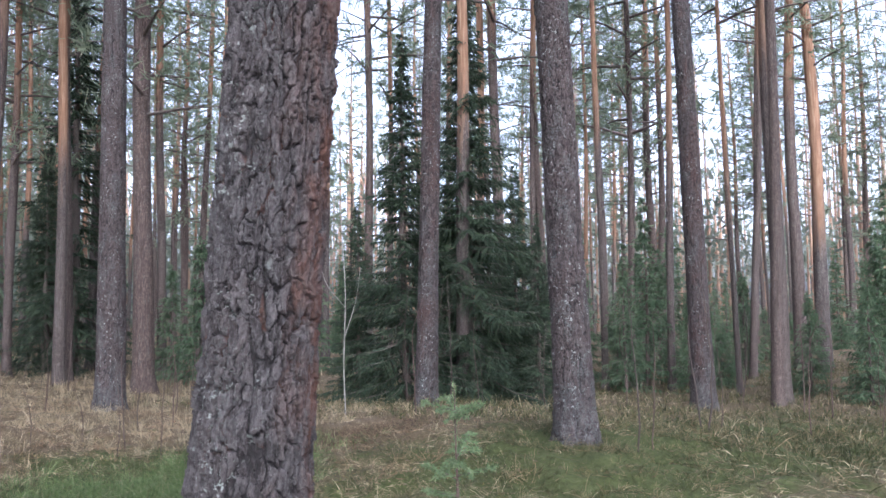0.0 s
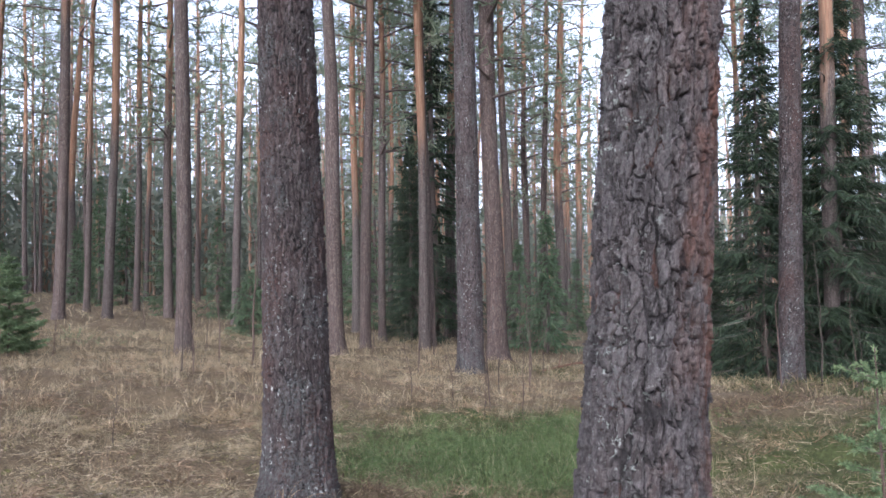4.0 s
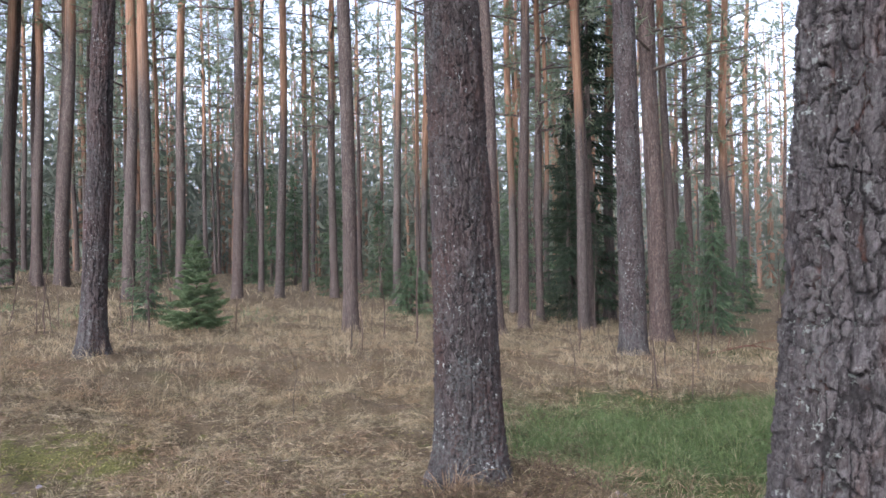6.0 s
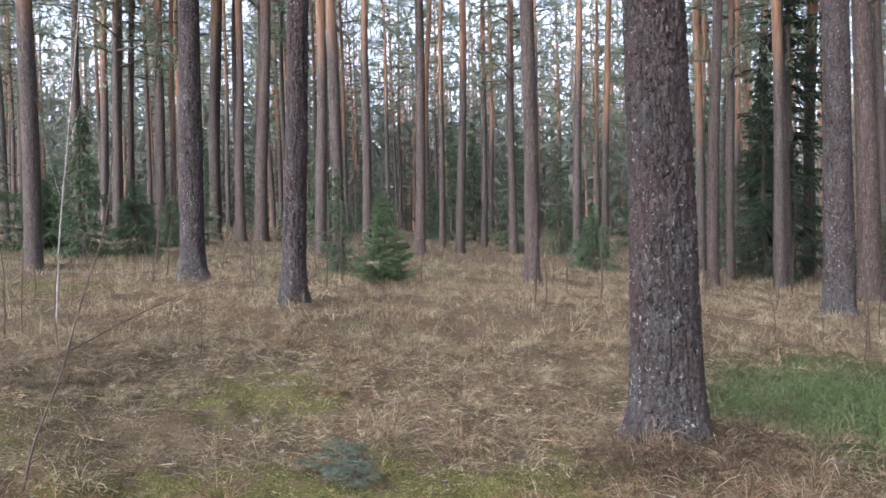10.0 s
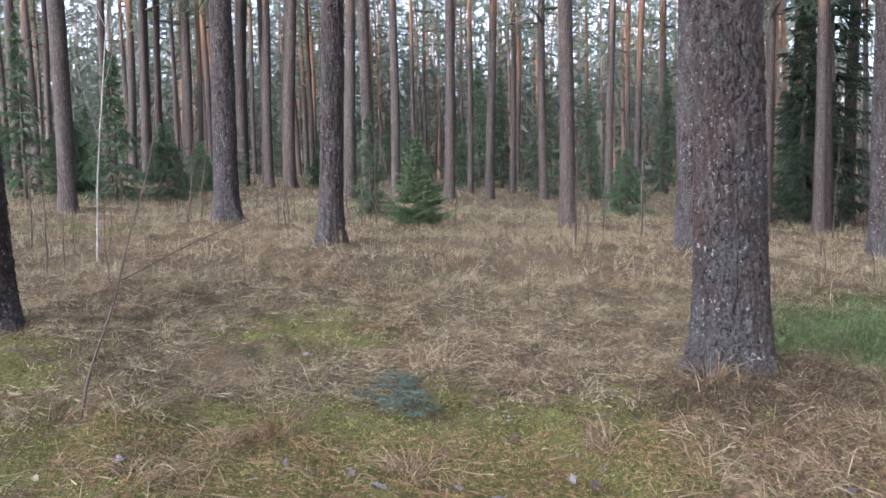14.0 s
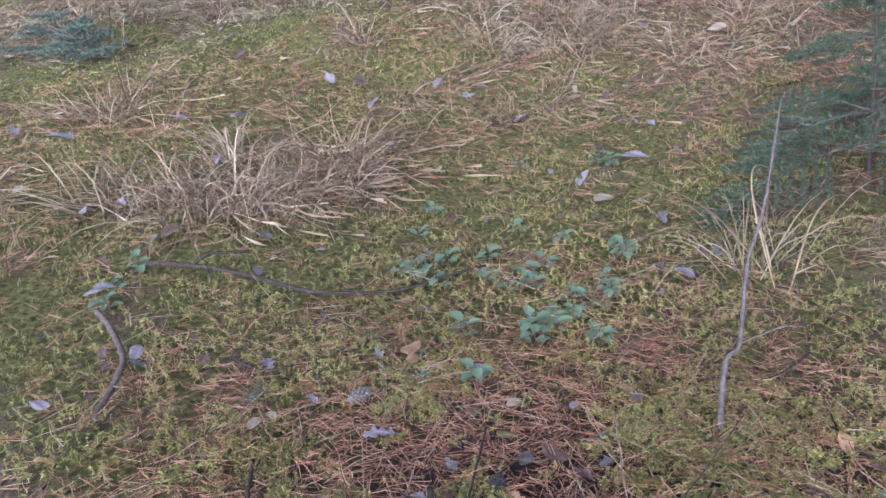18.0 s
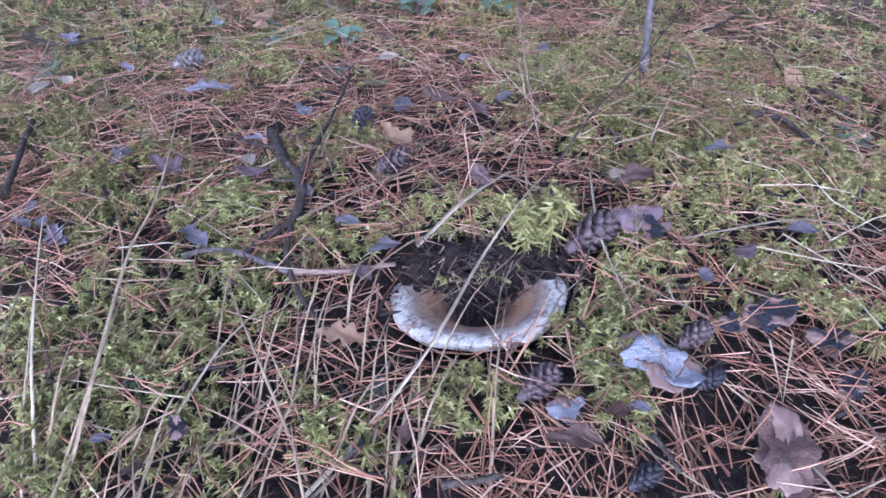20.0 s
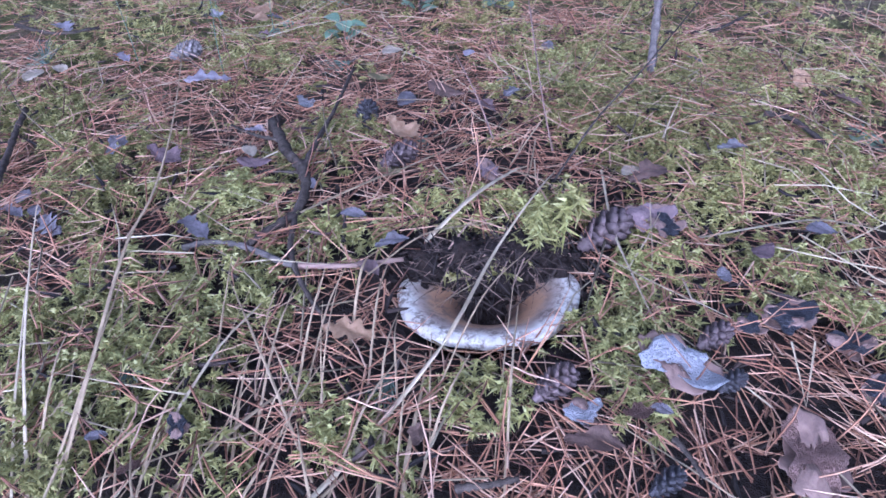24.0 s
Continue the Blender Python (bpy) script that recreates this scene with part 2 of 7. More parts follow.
def ground_material():
    m, t, b = shader("forest_floor", 0.95, 0.15)
    co = coords(t)
    litter = ramp(t, noise_tex(t, co, 42, 8, 0.8), [(0.34, (0.028, 0.021, 0.013)), (0.48, (0.085, 0.064, 0.039)), (0.6, (0.17, 0.130, 0.08)), (0.72, (0.30, 0.24, 0.155))])
    broad = noise_tex(t, co, 1.3, 4)
    wide = noise_tex(t, co, 3.4, 5, 0.65)
    litter = mix(t, span(t, wide, 0.5, 0.36, 0, 0.5), litter, mix(t, 1.0, litter, (0.48, 0.44, 0.34), "MULTIPLY"))
    litter = mix(t, span(t, broad, 0.4, 0.65, 0, 0.4), litter, (0.12, 0.088, 0.048))
    moss = ramp(t, noise_tex(t, co, 60, 4, 0.7), [(0.3, (0.024, 0.023, 0.008)), (0.46, (0.074, 0.071, 0.022)), (0.6, (0.135, 0.130, 0.042)), (0.75, (0.22, 0.213, 0.08))])
    patch = maths(t, "ADD", attr(t, "mossy"), span(t, noise_tex(t, co, 5.5, 6, 0.75), 0.3, 0.7, -1.0, 0.8), True)
    col = mix(t, span(t, patch, 0.35, 0.65), litter, moss)
    green = ramp(t, noise_tex(t, co, 18, 5, 0.7), [(0.3, (0.030, 0.037, 0.012)), (0.6, (0.075, 0.085, 0.030)), (0.8, (0.14, 0.128, 0.06))])
    gp = maths(t, "ADD", attr(t, "grassy"), span(t, noise_tex(t, co, 2.0, 4), 0.3, 0.7, -0.3, 0.3), True)
    col = mix(t, span(t, gp, 0.3, 0.7), col, green)
    col = mix(t, attr(t, "humus"), col, ramp(t, noise_tex(t, co, 90, 5, 0.7), [(0.3, (0.010, 0.008, 0.007)), (0.7, (0.04, 0.028, 0.022))]))
    t.links.new(col, b.inputs["Base Color"])
    bump(t, b, noise_tex(t, co, 45, 6, 0.75), 0.9, 0.02)
    return m


def plain(name, a, c, scale=40.0, rough=0.85, spec=0.3, relief=0.4, dist=0.002, stretch=(1, 1, 1), vary=0.0):
    """Two tones in a broken grain, with fine relief."""
    m, t, b = shader(name, rough, spec)
    co = coords(t, stretch)
    n1 = noise_tex(t, co, scale, 6, 0.7)
    col = ramp(t, n1, [(0.3, a), (0.7, c)])
    col = mix(t, span(t, noise_tex(t, co, scale * 0.22, 3), 0.4, 0.65, 0, 0.5), col, tuple(0.55 * (p + q) / 2 for p, q in zip(a, c)))
    if vary:
        col = mix(t, span(t, object_random(t), 0, 1, 0, vary), col, (0.12, 0.075, 0.06))
    t.links.new(col, b.inputs["Base Color"])
    bump(t, b, n1, relief, dist)
    return m


BARK_NEAR, BARK_FLAKY, BARK = bark_near(), bark_flaky(), bark_far()
BARK_GREY = bark_flaky("grey_scaly_bark", 1.15, 1.1, 0.15)
GROUND = ground_material()
NEEDLES_PINE = blades_material("pine_foliage", [(0, (0.10, 0.135, 0.085)), (0.5, (0.14, 0.175, 0.105)), (1, (0.20, 0.22, 0.14))], 0.7, 0.45)
# greyer and paler than pine_foliage: distance haze is mixed into the colour
HAZED_FOLIAGE = blades_material("hazed_pine_foliage", [(0, (0.115, 0.135, 0.10)), (0.5, (0.16, 0.18, 0.135)), (1, (0.22, 0.235, 0.175))], 0.8, 0.45)
NEEDLES_SPRUCE = blades_material("spruce_foliage", [(0, (0.014, 0.028, 0.015)), (0.6, (0.028, 0.048, 0.023)), (1, (0.05, 0.07, 0.032))], 0.6, 0.15)
NEEDLES_YOUNG = blades_material("young_spruce_foliage", [(0, (0.045, 0.08, 0.04)), (0.6, (0.075, 0.12, 0.06)), (1, (0.12, 0.16, 0.08))], 0.6, 0.2)
NEEDLES_LIGHT = blades_material("light_spruce_foliage", [(0, (0.075, 0.12, 0.055)), (0.6, (0.12, 0.175, 0.08)), (1, (0.19, 0.23, 0.11))], 0.6, 0.2)
NEEDLES_BLUE = blades_material("juniper_foliage", [(0, (0.065, 0.09, 0.066)), (0.6, (0.11, 0.148, 0.108)), (1, (0.18, 0.22, 0.16))], 0.6, 0.15)
STRAW = blades_material("dry_straw", [(0, (0.09, 0.069, 0.041)), (0.35, (0.215, 0.172, 0.105)), (0.75, (0.355, 0.29, 0.182)), (1, (0.48, 0.41, 0.28))], 0.75, 0.15, 0.62)
TUSSOCK = blades_material("tussock_straw", [(0, (0.10, 0.07, 0.042)), (0.4, (0.20, 0.145, 0.088)), (0.8, (0.31, 0.235, 0.148)), (1, (0.43, 0.345, 0.23))], 0.75, 0.15)
NEEDLES_TEAL = blades_material("bushy_spruce_foliage", [(0, (0.028, 0.046, 0.024)), (0.6, (0.055, 0.082, 0.043)), (1, (0.10, 0.13, 0.07))], 0.6, 0.15)
RUSTY = blades_material("rusty_straw", [(0, (0.12, 0.079, 0.048)), (0.5, (0.25, 0.172, 0.104)), (1, (0.38, 0.285, 0.185))], 0.75, 0.15, 0.7)
LAWN = blades_material("green_grass_blades", [(0, (0.034, 0.043, 0.014)), (0.4, (0.062, 0.075, 0.026)), (0.6, (0.10, 0.108, 0.042)), (0.8, (0.165, 0.142, 0.074)), (1, (0.28, 0.225, 0.14))], 0.6, 0.3, 0.9)
FRESH = blades_material("fresh_grass_blades", [(0, (0.052, 0.085, 0.028)), (0.5, (0.10, 0.148, 0.05)), (0.85, (0.165, 0.215, 0.082)), (1, (0.32, 0.29, 0.165))], 0.55, 0.3)
HEATH = blades_material("heather_twigs", [(0, (0.035, 0.022, 0.015)), (0.4, (0.085, 0.050, 0.032)), (0.7, (0.07, 0.066, 0.028)), (0.85, (0.15, 0.105, 0.06)), (1, (0.27, 0.20, 0.125))])
MOSS = blades_material("feather_moss", [(0, (0.155, 0.143, 0.043)), (0.4, (0.245, 0.23, 0.07)), (0.8, (0.35, 0.332, 0.11)), (1, (0.45, 0.425, 0.19))], 0.7, 0.35, 0.5)
LITTER = blades_material("fallen_needles", [(0, (0.08, 0.036, 0.022)), (0.35, (0.23, 0.105, 0.055)), (0.7, (0.35, 0.18, 0.098)), (1, (0.44, 0.295, 0.195))], 0.6)
LITTER_FAR = blades_material("fallen_needles_and_stalks", [(0, (0.06, 0.045, 0.034)), (0.5, (0.15, 0.11, 0.076)), (1, (0.29, 0.235, 0.165))], 0.7, 0.0, 0.9)
TWIG = plain("twig_bark", (0.04, 0.032, 0.027), (0.17, 0.145, 0.125), 130, 0.95, 0.1, vary=0.3)
SAPLING = plain("sapling_bark", (0.032, 0.024, 0.019), (0.080, 0.063, 0.050), 60, vary=0.5)
BIRCH = plain("birch_bark", (0.45, 0.42, 0.38), (0.16, 0.14, 0.125), 14, stretch=(1, 1, 2.5))
# orange upper bark of the far trunks, paled in its colour for haze
BARK_HAZED = plain("hazed_pine_bark", (0.15, 0.105, 0.078), (0.33, 0.205, 0.13), 0.6, relief=0.0)


# ---- terrain ----
BUMPS = ((7.3, 3.8, 2.4, 0.598), (5.6, 9, 2.2, -0.152), (1.5, 2.7, 1.0, -0.13), (2.2, 5.1, 1.3, 0.156),
         (-1.2, 11, 2.5, 0.154), (3.6, 10.6, 2, 0.399), (0.6, 1.4, 0.5, 0.131), (10, 8, 3, 0.36),
         (-3.2, 13.4, 0.55, 0.12), (-1.05, 10.6, 0.4, 0.06), (2.3, 4.85, 0.4, 0.07), (-2.75, 5.6, 0.5, 0.12))


def ripple(x, y, wave, seed):
    """Smooth unevenness between -1 and 1, about one wave long."""
    r = np.random.RandomState(seed)
    z = 0
    for _ in range(6):
        a, k, p = r.uniform(0, math.pi), 2 * math.pi / wave * r.uniform(0.6, 1.5), r.uniform(0, 6.3)
        z = z + np.sin(k * (np.cos(a) * x + np.sin(a) * y) + p)
    return z / 3.5


def ground_z(x, y):
    x, y = np.asarray(x, float), np.asarray(y, float)
    r = np.hypot(x, y) + 1e-6
    s = 40 * np.tanh(r / 40) / r
    u = -0.1896 - 0.0741 * x * s + 0.0531 * y * s
    z = -0.25 + 0.12 * np.logaddexp(0, (u + 0.25) / 0.12)
    for a, b, w, h in BUMPS:
        z = z + h * np.exp(-((x - a) ** 2 + (y - b) ** 2) / (2 * w * w))
    d = np.hypot(x - 0.7, y - 1.6)
    far = np.clip((d - 1.2) / 2.5, 0, 1)
    u, v = x + 0.3 * ripple(x, y, 1.3, 6), y + 0.3 * ripple(x, y, 1.1, 7)
    z = z + far * (0.05 * ripple(u, v, 1.7, 1) + 0.040 * ripple(u, v, 0.6, 2) + 0.014 * ripple(u, v, 0.27, 5))
    z = z - 0.045 * np.exp(-((np.hypot(x - 0.637, y - 1.459) / 0.05) ** 4))
    z = z + np.clip(1.5 - d / 6, 0, 1) * (0.005 * ripple(x, y, 0.22, 3) + 0.0025 * ripple(x, y, 0.08, 4))
    return z


def gz(x, y):
    return float(ground_z(x, y))


def blobs(x, y, spots):
    return np.clip(sum(h * np.exp(-(((x - a) / u) ** 2 + ((y - b) / v) ** 2)) for a, b, u, v, h in spots), 0, 1)


GREEN_SPOTS = ((4.6, 6.6, 1.7, 1.4, 1.1), (7.4, 3.4, 3.2, 1.6, 0.95), (12.0, 3.2, 4.0, 2.0, 0.9), (4.2, 5.0, 0.9, 0.8, 0.7), (5.6, 8.2, 1.6, 0.8, 0.6), (0.2, 9.4, 0.5, 0.3, 0.6))
MOSS_SPOTS = ((0.8, 2.3, 1.5, 1.0, 0.68), (-0.6, 6.6, 1.1, 0.7, 1.0), (0.6, 4.5, 1.6, 0.9, 0.72), (1.1, 3.0, 1.1, 1.0, 0.68), (-1.0, 4.2, 1.2, 0.5, 0.5), (0.2, 3.7, 2.2, 1.0, 0.6), (-5.2, 12.5, 1.8, 1.4, 0.8), (-2.6, 5.2, 0.9, 0.8, 0.8), (-1.6, 3.6, 1.2, 0.6, 0.6))


def quick_mesh(name, verts, faces, smooth=False, attrs=None, second=0):
    """A mesh from an array of points and an array of faces that all have as many corners. second: how many of the last faces take the second material."""
    verts, faces = np.asarray(verts, np.float32), np.asarray(faces, np.int32)
    me = bpy.data.meshes.new(name)
    me.vertices.add(len(verts))
    me.vertices.foreach_set("co", verts.ravel())
    n, k = faces.shape
    me.loops.add(n * k)
    me.loops.foreach_set("vertex_index", faces.ravel())
    me.polygons.add(n)
    me.polygons.foreach_set("loop_start", np.arange(n, dtype=np.int32) * k)
    if smooth:
        me.polygons.foreach_set("use_smooth", np.ones(n, bool))
    if second:
        me.polygons.foreach_set("material_index", (np.arange(n) >= n - second).astype(np.int32))
    me.update(calc_edges=True)
    for key, values in (attrs or {}).items():
        me.attributes.new(key, "FLOAT", "POINT").data.foreach_set("value", np.asarray(values, np.float32).ravel())
    return me


def joined(pieces):
    """One array of points and one of faces from several such pairs."""
    vs, fs, n = [], [], 0
    for v, f in pieces:
        vs.append(v)
        fs.append(np.asarray(f) + n)
        n += len(v)
    return np.concatenate(vs), np.concatenate(fs)


def solid(name, me, material, parent=None, label="", category="", group="", kind=""):
    ob = new(name, me)
    if not me.materials:
        for one in material if isinstance(material, tuple) else (material,):
            me.materials.append(one)
    if parent is not None:
        ob.parent = parent
    return tagged(ob, label, category, group, kind)


def part(name, me, material, parent, label=""):
    return solid(name, me, material, parent, label)


def thing(name, m, label, category, group=""):
    ob = new(name)
    ob.empty_display_size = 0.1
    ob.matrix_world = m
    return tagged(ob, label, category, group)


def lattice(rows, cols, closed=True):
    """Faces of a grid of points, row after row; closed: each row is a ring."""
    a = np.arange(rows - 1)[:, None] * cols
    b = np.arange(cols if closed else cols - 1)[None]
    c = (b + 1) % cols
    return np.stack([a + b, a + c, a + cols + c, a + cols + b], -1).reshape(-1, 4)


def tube(points, radii, sides=6, seed=0, rough=0.0):
    """A bent, tapered, capped rod through the given points."""
    p = np.asarray(points, float)
    radii = np.broadcast_to(np.asarray(radii, float), (len(p),))
    rng = np.random.RandomState(seed)
    tan = np.gradient(p, axis=0)
    tan /= np.linalg.norm(tan, axis=1, keepdims=True) + 1e-9
    ref = np.where(np.abs(tan[:, 2:3]) > 0.9, [[1.0, 0, 0]], [[0, 0, 1.0]])
    u = np.cross(tan, ref)
    u /= np.linalg.norm(u, axis=1, keepdims=True) + 1e-9
    w = np.cross(tan, u)
    ang = np.arange(sides) * 2 * math.pi / sides
    r = radii[:, None] * (1 + rough * rng.uniform(-1, 1, (len(p), sides)))
    v = p[:, None] + r[..., None] * (np.cos(ang)[None, :, None] * u[:, None] + np.sin(ang)[None, :, None] * w[:, None])
    f = lattice(len(p), sides)
    v = np.concatenate([v.reshape(-1, 3), p[:1], p[-1:]])
    n, last = len(p) * sides, (len(p) - 1) * sides
    caps = []
    for k in range(sides):
        j = (k + 1) % sides
        caps += [(n, j, k, k), (n + 1, last + k, last + j, last + j)]
    return v, f, caps


def tube_mesh(name, points, radii, sides=6, seed=0, rough=0.0):
    v, f, caps = tube(points, radii, sides, seed, rough)
    me = bpy.data.meshes.new(name)
    me.from_pydata(v.tolist(), [], [tuple(q) for q in f.tolist()] + [c[:3] for c in caps])
    me.polygons.foreach_set("use_smooth", np.ones(len(me.polygons), bool))
    me.update()
    return me


def bent(points, n=14, wobble=0.0, seed=0):
    """Points along a smooth line through the given ones, with some wobble."""
    p = np.asarray(points, float)
    s = np.linspace(0, len(p) - 1, n)
    i = np.minimum(s.astype(int), len(p) - 2)
    k = (s - i)[:, None]
    m = np.gradient(p, axis=0)
    h = (2 * k**3 - 3 * k**2 + 1) * p[i] + (k**3 - 2 * k**2 + k) * m[i] + (-2 * k**3 + 3 * k**2) * p[i + 1] + (k**3 - k**2) * m[i + 1]
    rng = np.random.RandomState(seed)
    return h + wobble * rng.uniform(-1, 1, h.shape)


def strips(root, way, length, width, droop, rng, segments=3, side=None, tip=0.25):
    """Narrow bent blades: each starts at root, goes along way and sinks by droop (per length, at its end)."""
    n = len(root)
    s = np.linspace(0, 1, segments + 1)[None, :, None]
    way = way / (np.linalg.norm(way, axis=1, keepdims=True) + 1e-9)
    if side is None:
        side = np.cross(way, rng.normal(size=(n, 3)))
    side /= np.linalg.norm(side, axis=1, keepdims=True) + 1e-9
    mid = root[:, None] + way[:, None] * (length[:, None, None] * s)
    mid = mid - np.array([0, 0, 1.0]) * (droop * length)[:, None, None] * s**2
    half = 0.5 * width[:, None, None] * (1 - (1 - tip) * s**1.5) * side[:, None]
    v = np.stack([mid - half, mid + half], 2).reshape(-1, 3)
    k = 2 * (segments + 1)
    one = np.stack([np.array([2 * j, 2 * j + 1, 2 * j + 3, 2 * j + 2]) for j in range(segments)])
    f = (np.arange(n)[:, None, None] * k + one[None]).reshape(-1, 4)
    return v, f


# ---- the ground, one sheet ----
def build_ground():
    n, k, c = 640, 7.7, 0.40
    u = np.linspace(-1, 1, n)
    gx, gy = np.meshgrid(0.68 + c * np.sinh(k * u), 1.55 + c * np.sinh(k * u))
    x, y = gx.ravel(), gy.ravel()
    v = np.stack([x, y, ground_z(x, y)], 1)
    i = np.arange(n - 1)
    a = (i[:, None] * n + i[None]).ravel()
    f = np.stack([a, a + 1, a + n + 1, a + n], 1)
    me = quick_mesh("ground", v, f, True, {"grassy": blobs(x, y, GREEN_SPOTS), "mossy": blobs(x, y, MOSS_SPOTS), "humus": np.clip(1.7 - np.hypot(x - 0.7, y - 1.5) / 0.42, 0, 1)})
    solid("ground", me, GROUND, None, "forest floor of brown needle litter, moss and dry grass", "ground", kind="structure")


build_ground()


# ---- pines ----
def cells(u, v, nu, seed):
    """Cracked plates over a grid that closes on itself after nu cells: distance to the crack, a random tone per plate, and the place within it."""
    rng = np.random.RandomState(seed)
    nv = int(v.max()) + 4
    jx, jy, tone = rng.uniform(0.1, 0.9, (nu, nv)), rng.uniform(0.1, 0.9, (nu, nv)), rng.uniform(0, 1, (nu, nv))
    iu, iv = np.floor(u).astype(int), np.floor(v).astype(int)
    f1, f2, t1 = np.full(u.shape, 9.0), np.full(u.shape, 9.0), np.zeros(u.shape)
    ox, oy = np.zeros(u.shape), np.zeros(u.shape)
    for a in (-1, 0, 1):
        for b in (-1, 0, 1):
            cu, cv = (iu + a) % nu, np.clip(iv + b, 0, nv - 1)
            px, py = u - (iu + a + jx[cu, cv]), v - (iv + b + jy[cu, cv])
            d = np.abs(px) ** 1.5 + np.abs(py) ** 1.5
            near = d < f1
            ox, oy = np.where(near, px, ox), np.where(near, py, oy)
            f2 = np.where(near, f1, np.minimum(f2, d))
            t1 = np.where(near, tone[cu, cv], t1)
            f1 = np.where(near, d, f1)
    return f2 - f1, t1, ox, oy


def blur_noise(u, v, nu, seed):
    """Smooth random values between -1 and 1 that close on themselves after nu steps."""
    rng = np.random.RandomState(seed)
    nv = int(v.max()) + 4
    g = rng.uniform(-1, 1, (nu, nv))
    iu, iv = np.floor(u).astype(int), np.clip(np.floor(v).astype(int), 0, nv - 2)
    fu, fv = u - iu, np.clip(v - iv, 0, 1)
    fu, fv = fu * fu * (3 - 2 * fu), fv * fv * (3 - 2 * fv)
    a, b = iu % nu, (iu + 1) % nu
    return (g[a, iv] * (1 - fu) + g[b, iv] * fu) * (1 - fv) + (g[a, iv + 1] * (1 - fu) + g[b, iv + 1] * fu) * fv


def thick_trunk(name, radius, height, fine, step, sides, relief, seed, plate=(0.055, 0.12), flare=0.3, swell=0.0):
    """A trunk with real bark plates. fine: the stretch of its height that is cut finely."""
    z = np.concatenate([np.arange(-0.25, fine[0], step * 4), np.arange(fine[0], fine[1], step), np.linspace(fine[1], height, 30)])
    th = np.arange(sides) * 2 * math.pi / sides
    zz, tt = np.meshgrid(z, th, indexing="ij")
    r = radius * (1.06 - 0.62 * np.clip(zz, 0, None) / height)
    roots = 1 + 0.35 * np.cos(5 * tt + seed) + 0.3 * np.cos(3 * tt + 2 * seed)
    r = r + radius * swell * np.exp(-np.clip(zz, 0, None) / 1.1)
    r = r + radius * flare * np.exp(-np.clip(zz + 0.05, 0, None) / 0.2) * roots
    r = r + 0.012 * np.exp(-np.clip(zz, 0, None) / 0.28) * np.abs(np.sin(7 * tt + 1.5 * zz + seed)) ** 2 * (radius > 0.13)
    r = r * (1 + 0.02 * np.sin(2 * tt + 1.7 * zz + seed) + 0.015 * np.sin(3 * tt - 2.3 * zz))
    nu = max(6, int(round(2 * math.pi * radius / plate[0])))
    wu, wv = 0, 0
    for k, (amp, fine_u, fine_v) in enumerate(((0.4, 0.4, 0.3), (0.24, 1.0, 1.0), (0.15, 3.0, 2.5), (0.09, 7.0, 6.0))):
        n_u = max(3, int(nu * fine_u))
        wu = wu + amp * blur_noise(tt / (2 * math.pi) * n_u, (zz + 0.3) / plate[1] * fine_v, n_u, seed + 10 + k)
        wv = wv + amp * blur_noise(tt / (2 * math.pi) * n_u, (zz + 0.3) / plate[1] * fine_v, n_u, seed + 20 + k)
    across, along = tt / (2 * math.pi), (zz + 0.3) / plate[1]
    d, tone, ox, oy = cells(across * nu + wu, along * 0.5 + 0.5 * wv + 2, nu, seed)
    n2 = int(nu * 1.9)
    d2, tone2, px, py = cells(across * n2 + 1.6 * wu, along * 1.1 + 1.0 * wv + 2, n2, seed + 1)
    d3, tone3, _, _ = cells(across * nu * 5 + 2.5 * wu, along * 5 + 2 * wv + 2, nu * 5, seed + 2)
    shut = np.clip(0.4 + 1.3 * blur_noise(across * nu, along * 0.8, nu, seed + 30), 0, 1)
    gap = 0.045 + 0.20 * np.clip(0.4 + blur_noise(across * nu, along, nu, seed + 31), 0, 1)
    face = np.clip(d / gap, 0, 1)
    nf = int(nu * 1.3)
    furrow = np.clip(1.15 - np.abs(blur_noise(across * nf + 0.8 * wu, along * 0.11 + 0.12 * wv + 1, nf, seed + 33)) / 0.085, 0, 1)
    face = face * (1 - 0.75 * furrow)
    face = face * face * (3 - 2 * face)
    step_up = np.clip(d2 / 0.10, 0, 1) * (tone2 > 0.38)
    tilt = 0.45 * (ox * np.sin(50 * tone) + 0.8 * oy * np.cos(91 * tone)) + 0.35 * step_up * (px * np.sin(70 * tone2) + py * np.cos(37 * tone2))
    h = relief * (face * (0.5 + 0.35 * tone + tilt) + 0.42 * step_up * (0.4 + 0.6 * tone2) * face + 0.12 * np.clip(d3 / 0.25, 0, 1) * tone3)
    r = r + h - relief * 0.7
    v = np.stack([r * np.cos(tt), r * np.sin(tt), zz], -1).reshape(-1, 3)
    # deep marks cracks and scale edges, where the bark colour also carries shade
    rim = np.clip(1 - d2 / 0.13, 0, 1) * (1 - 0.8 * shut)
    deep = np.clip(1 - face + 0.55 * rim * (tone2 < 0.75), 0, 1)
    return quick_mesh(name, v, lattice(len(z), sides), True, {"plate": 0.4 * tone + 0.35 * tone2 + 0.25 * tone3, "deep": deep})


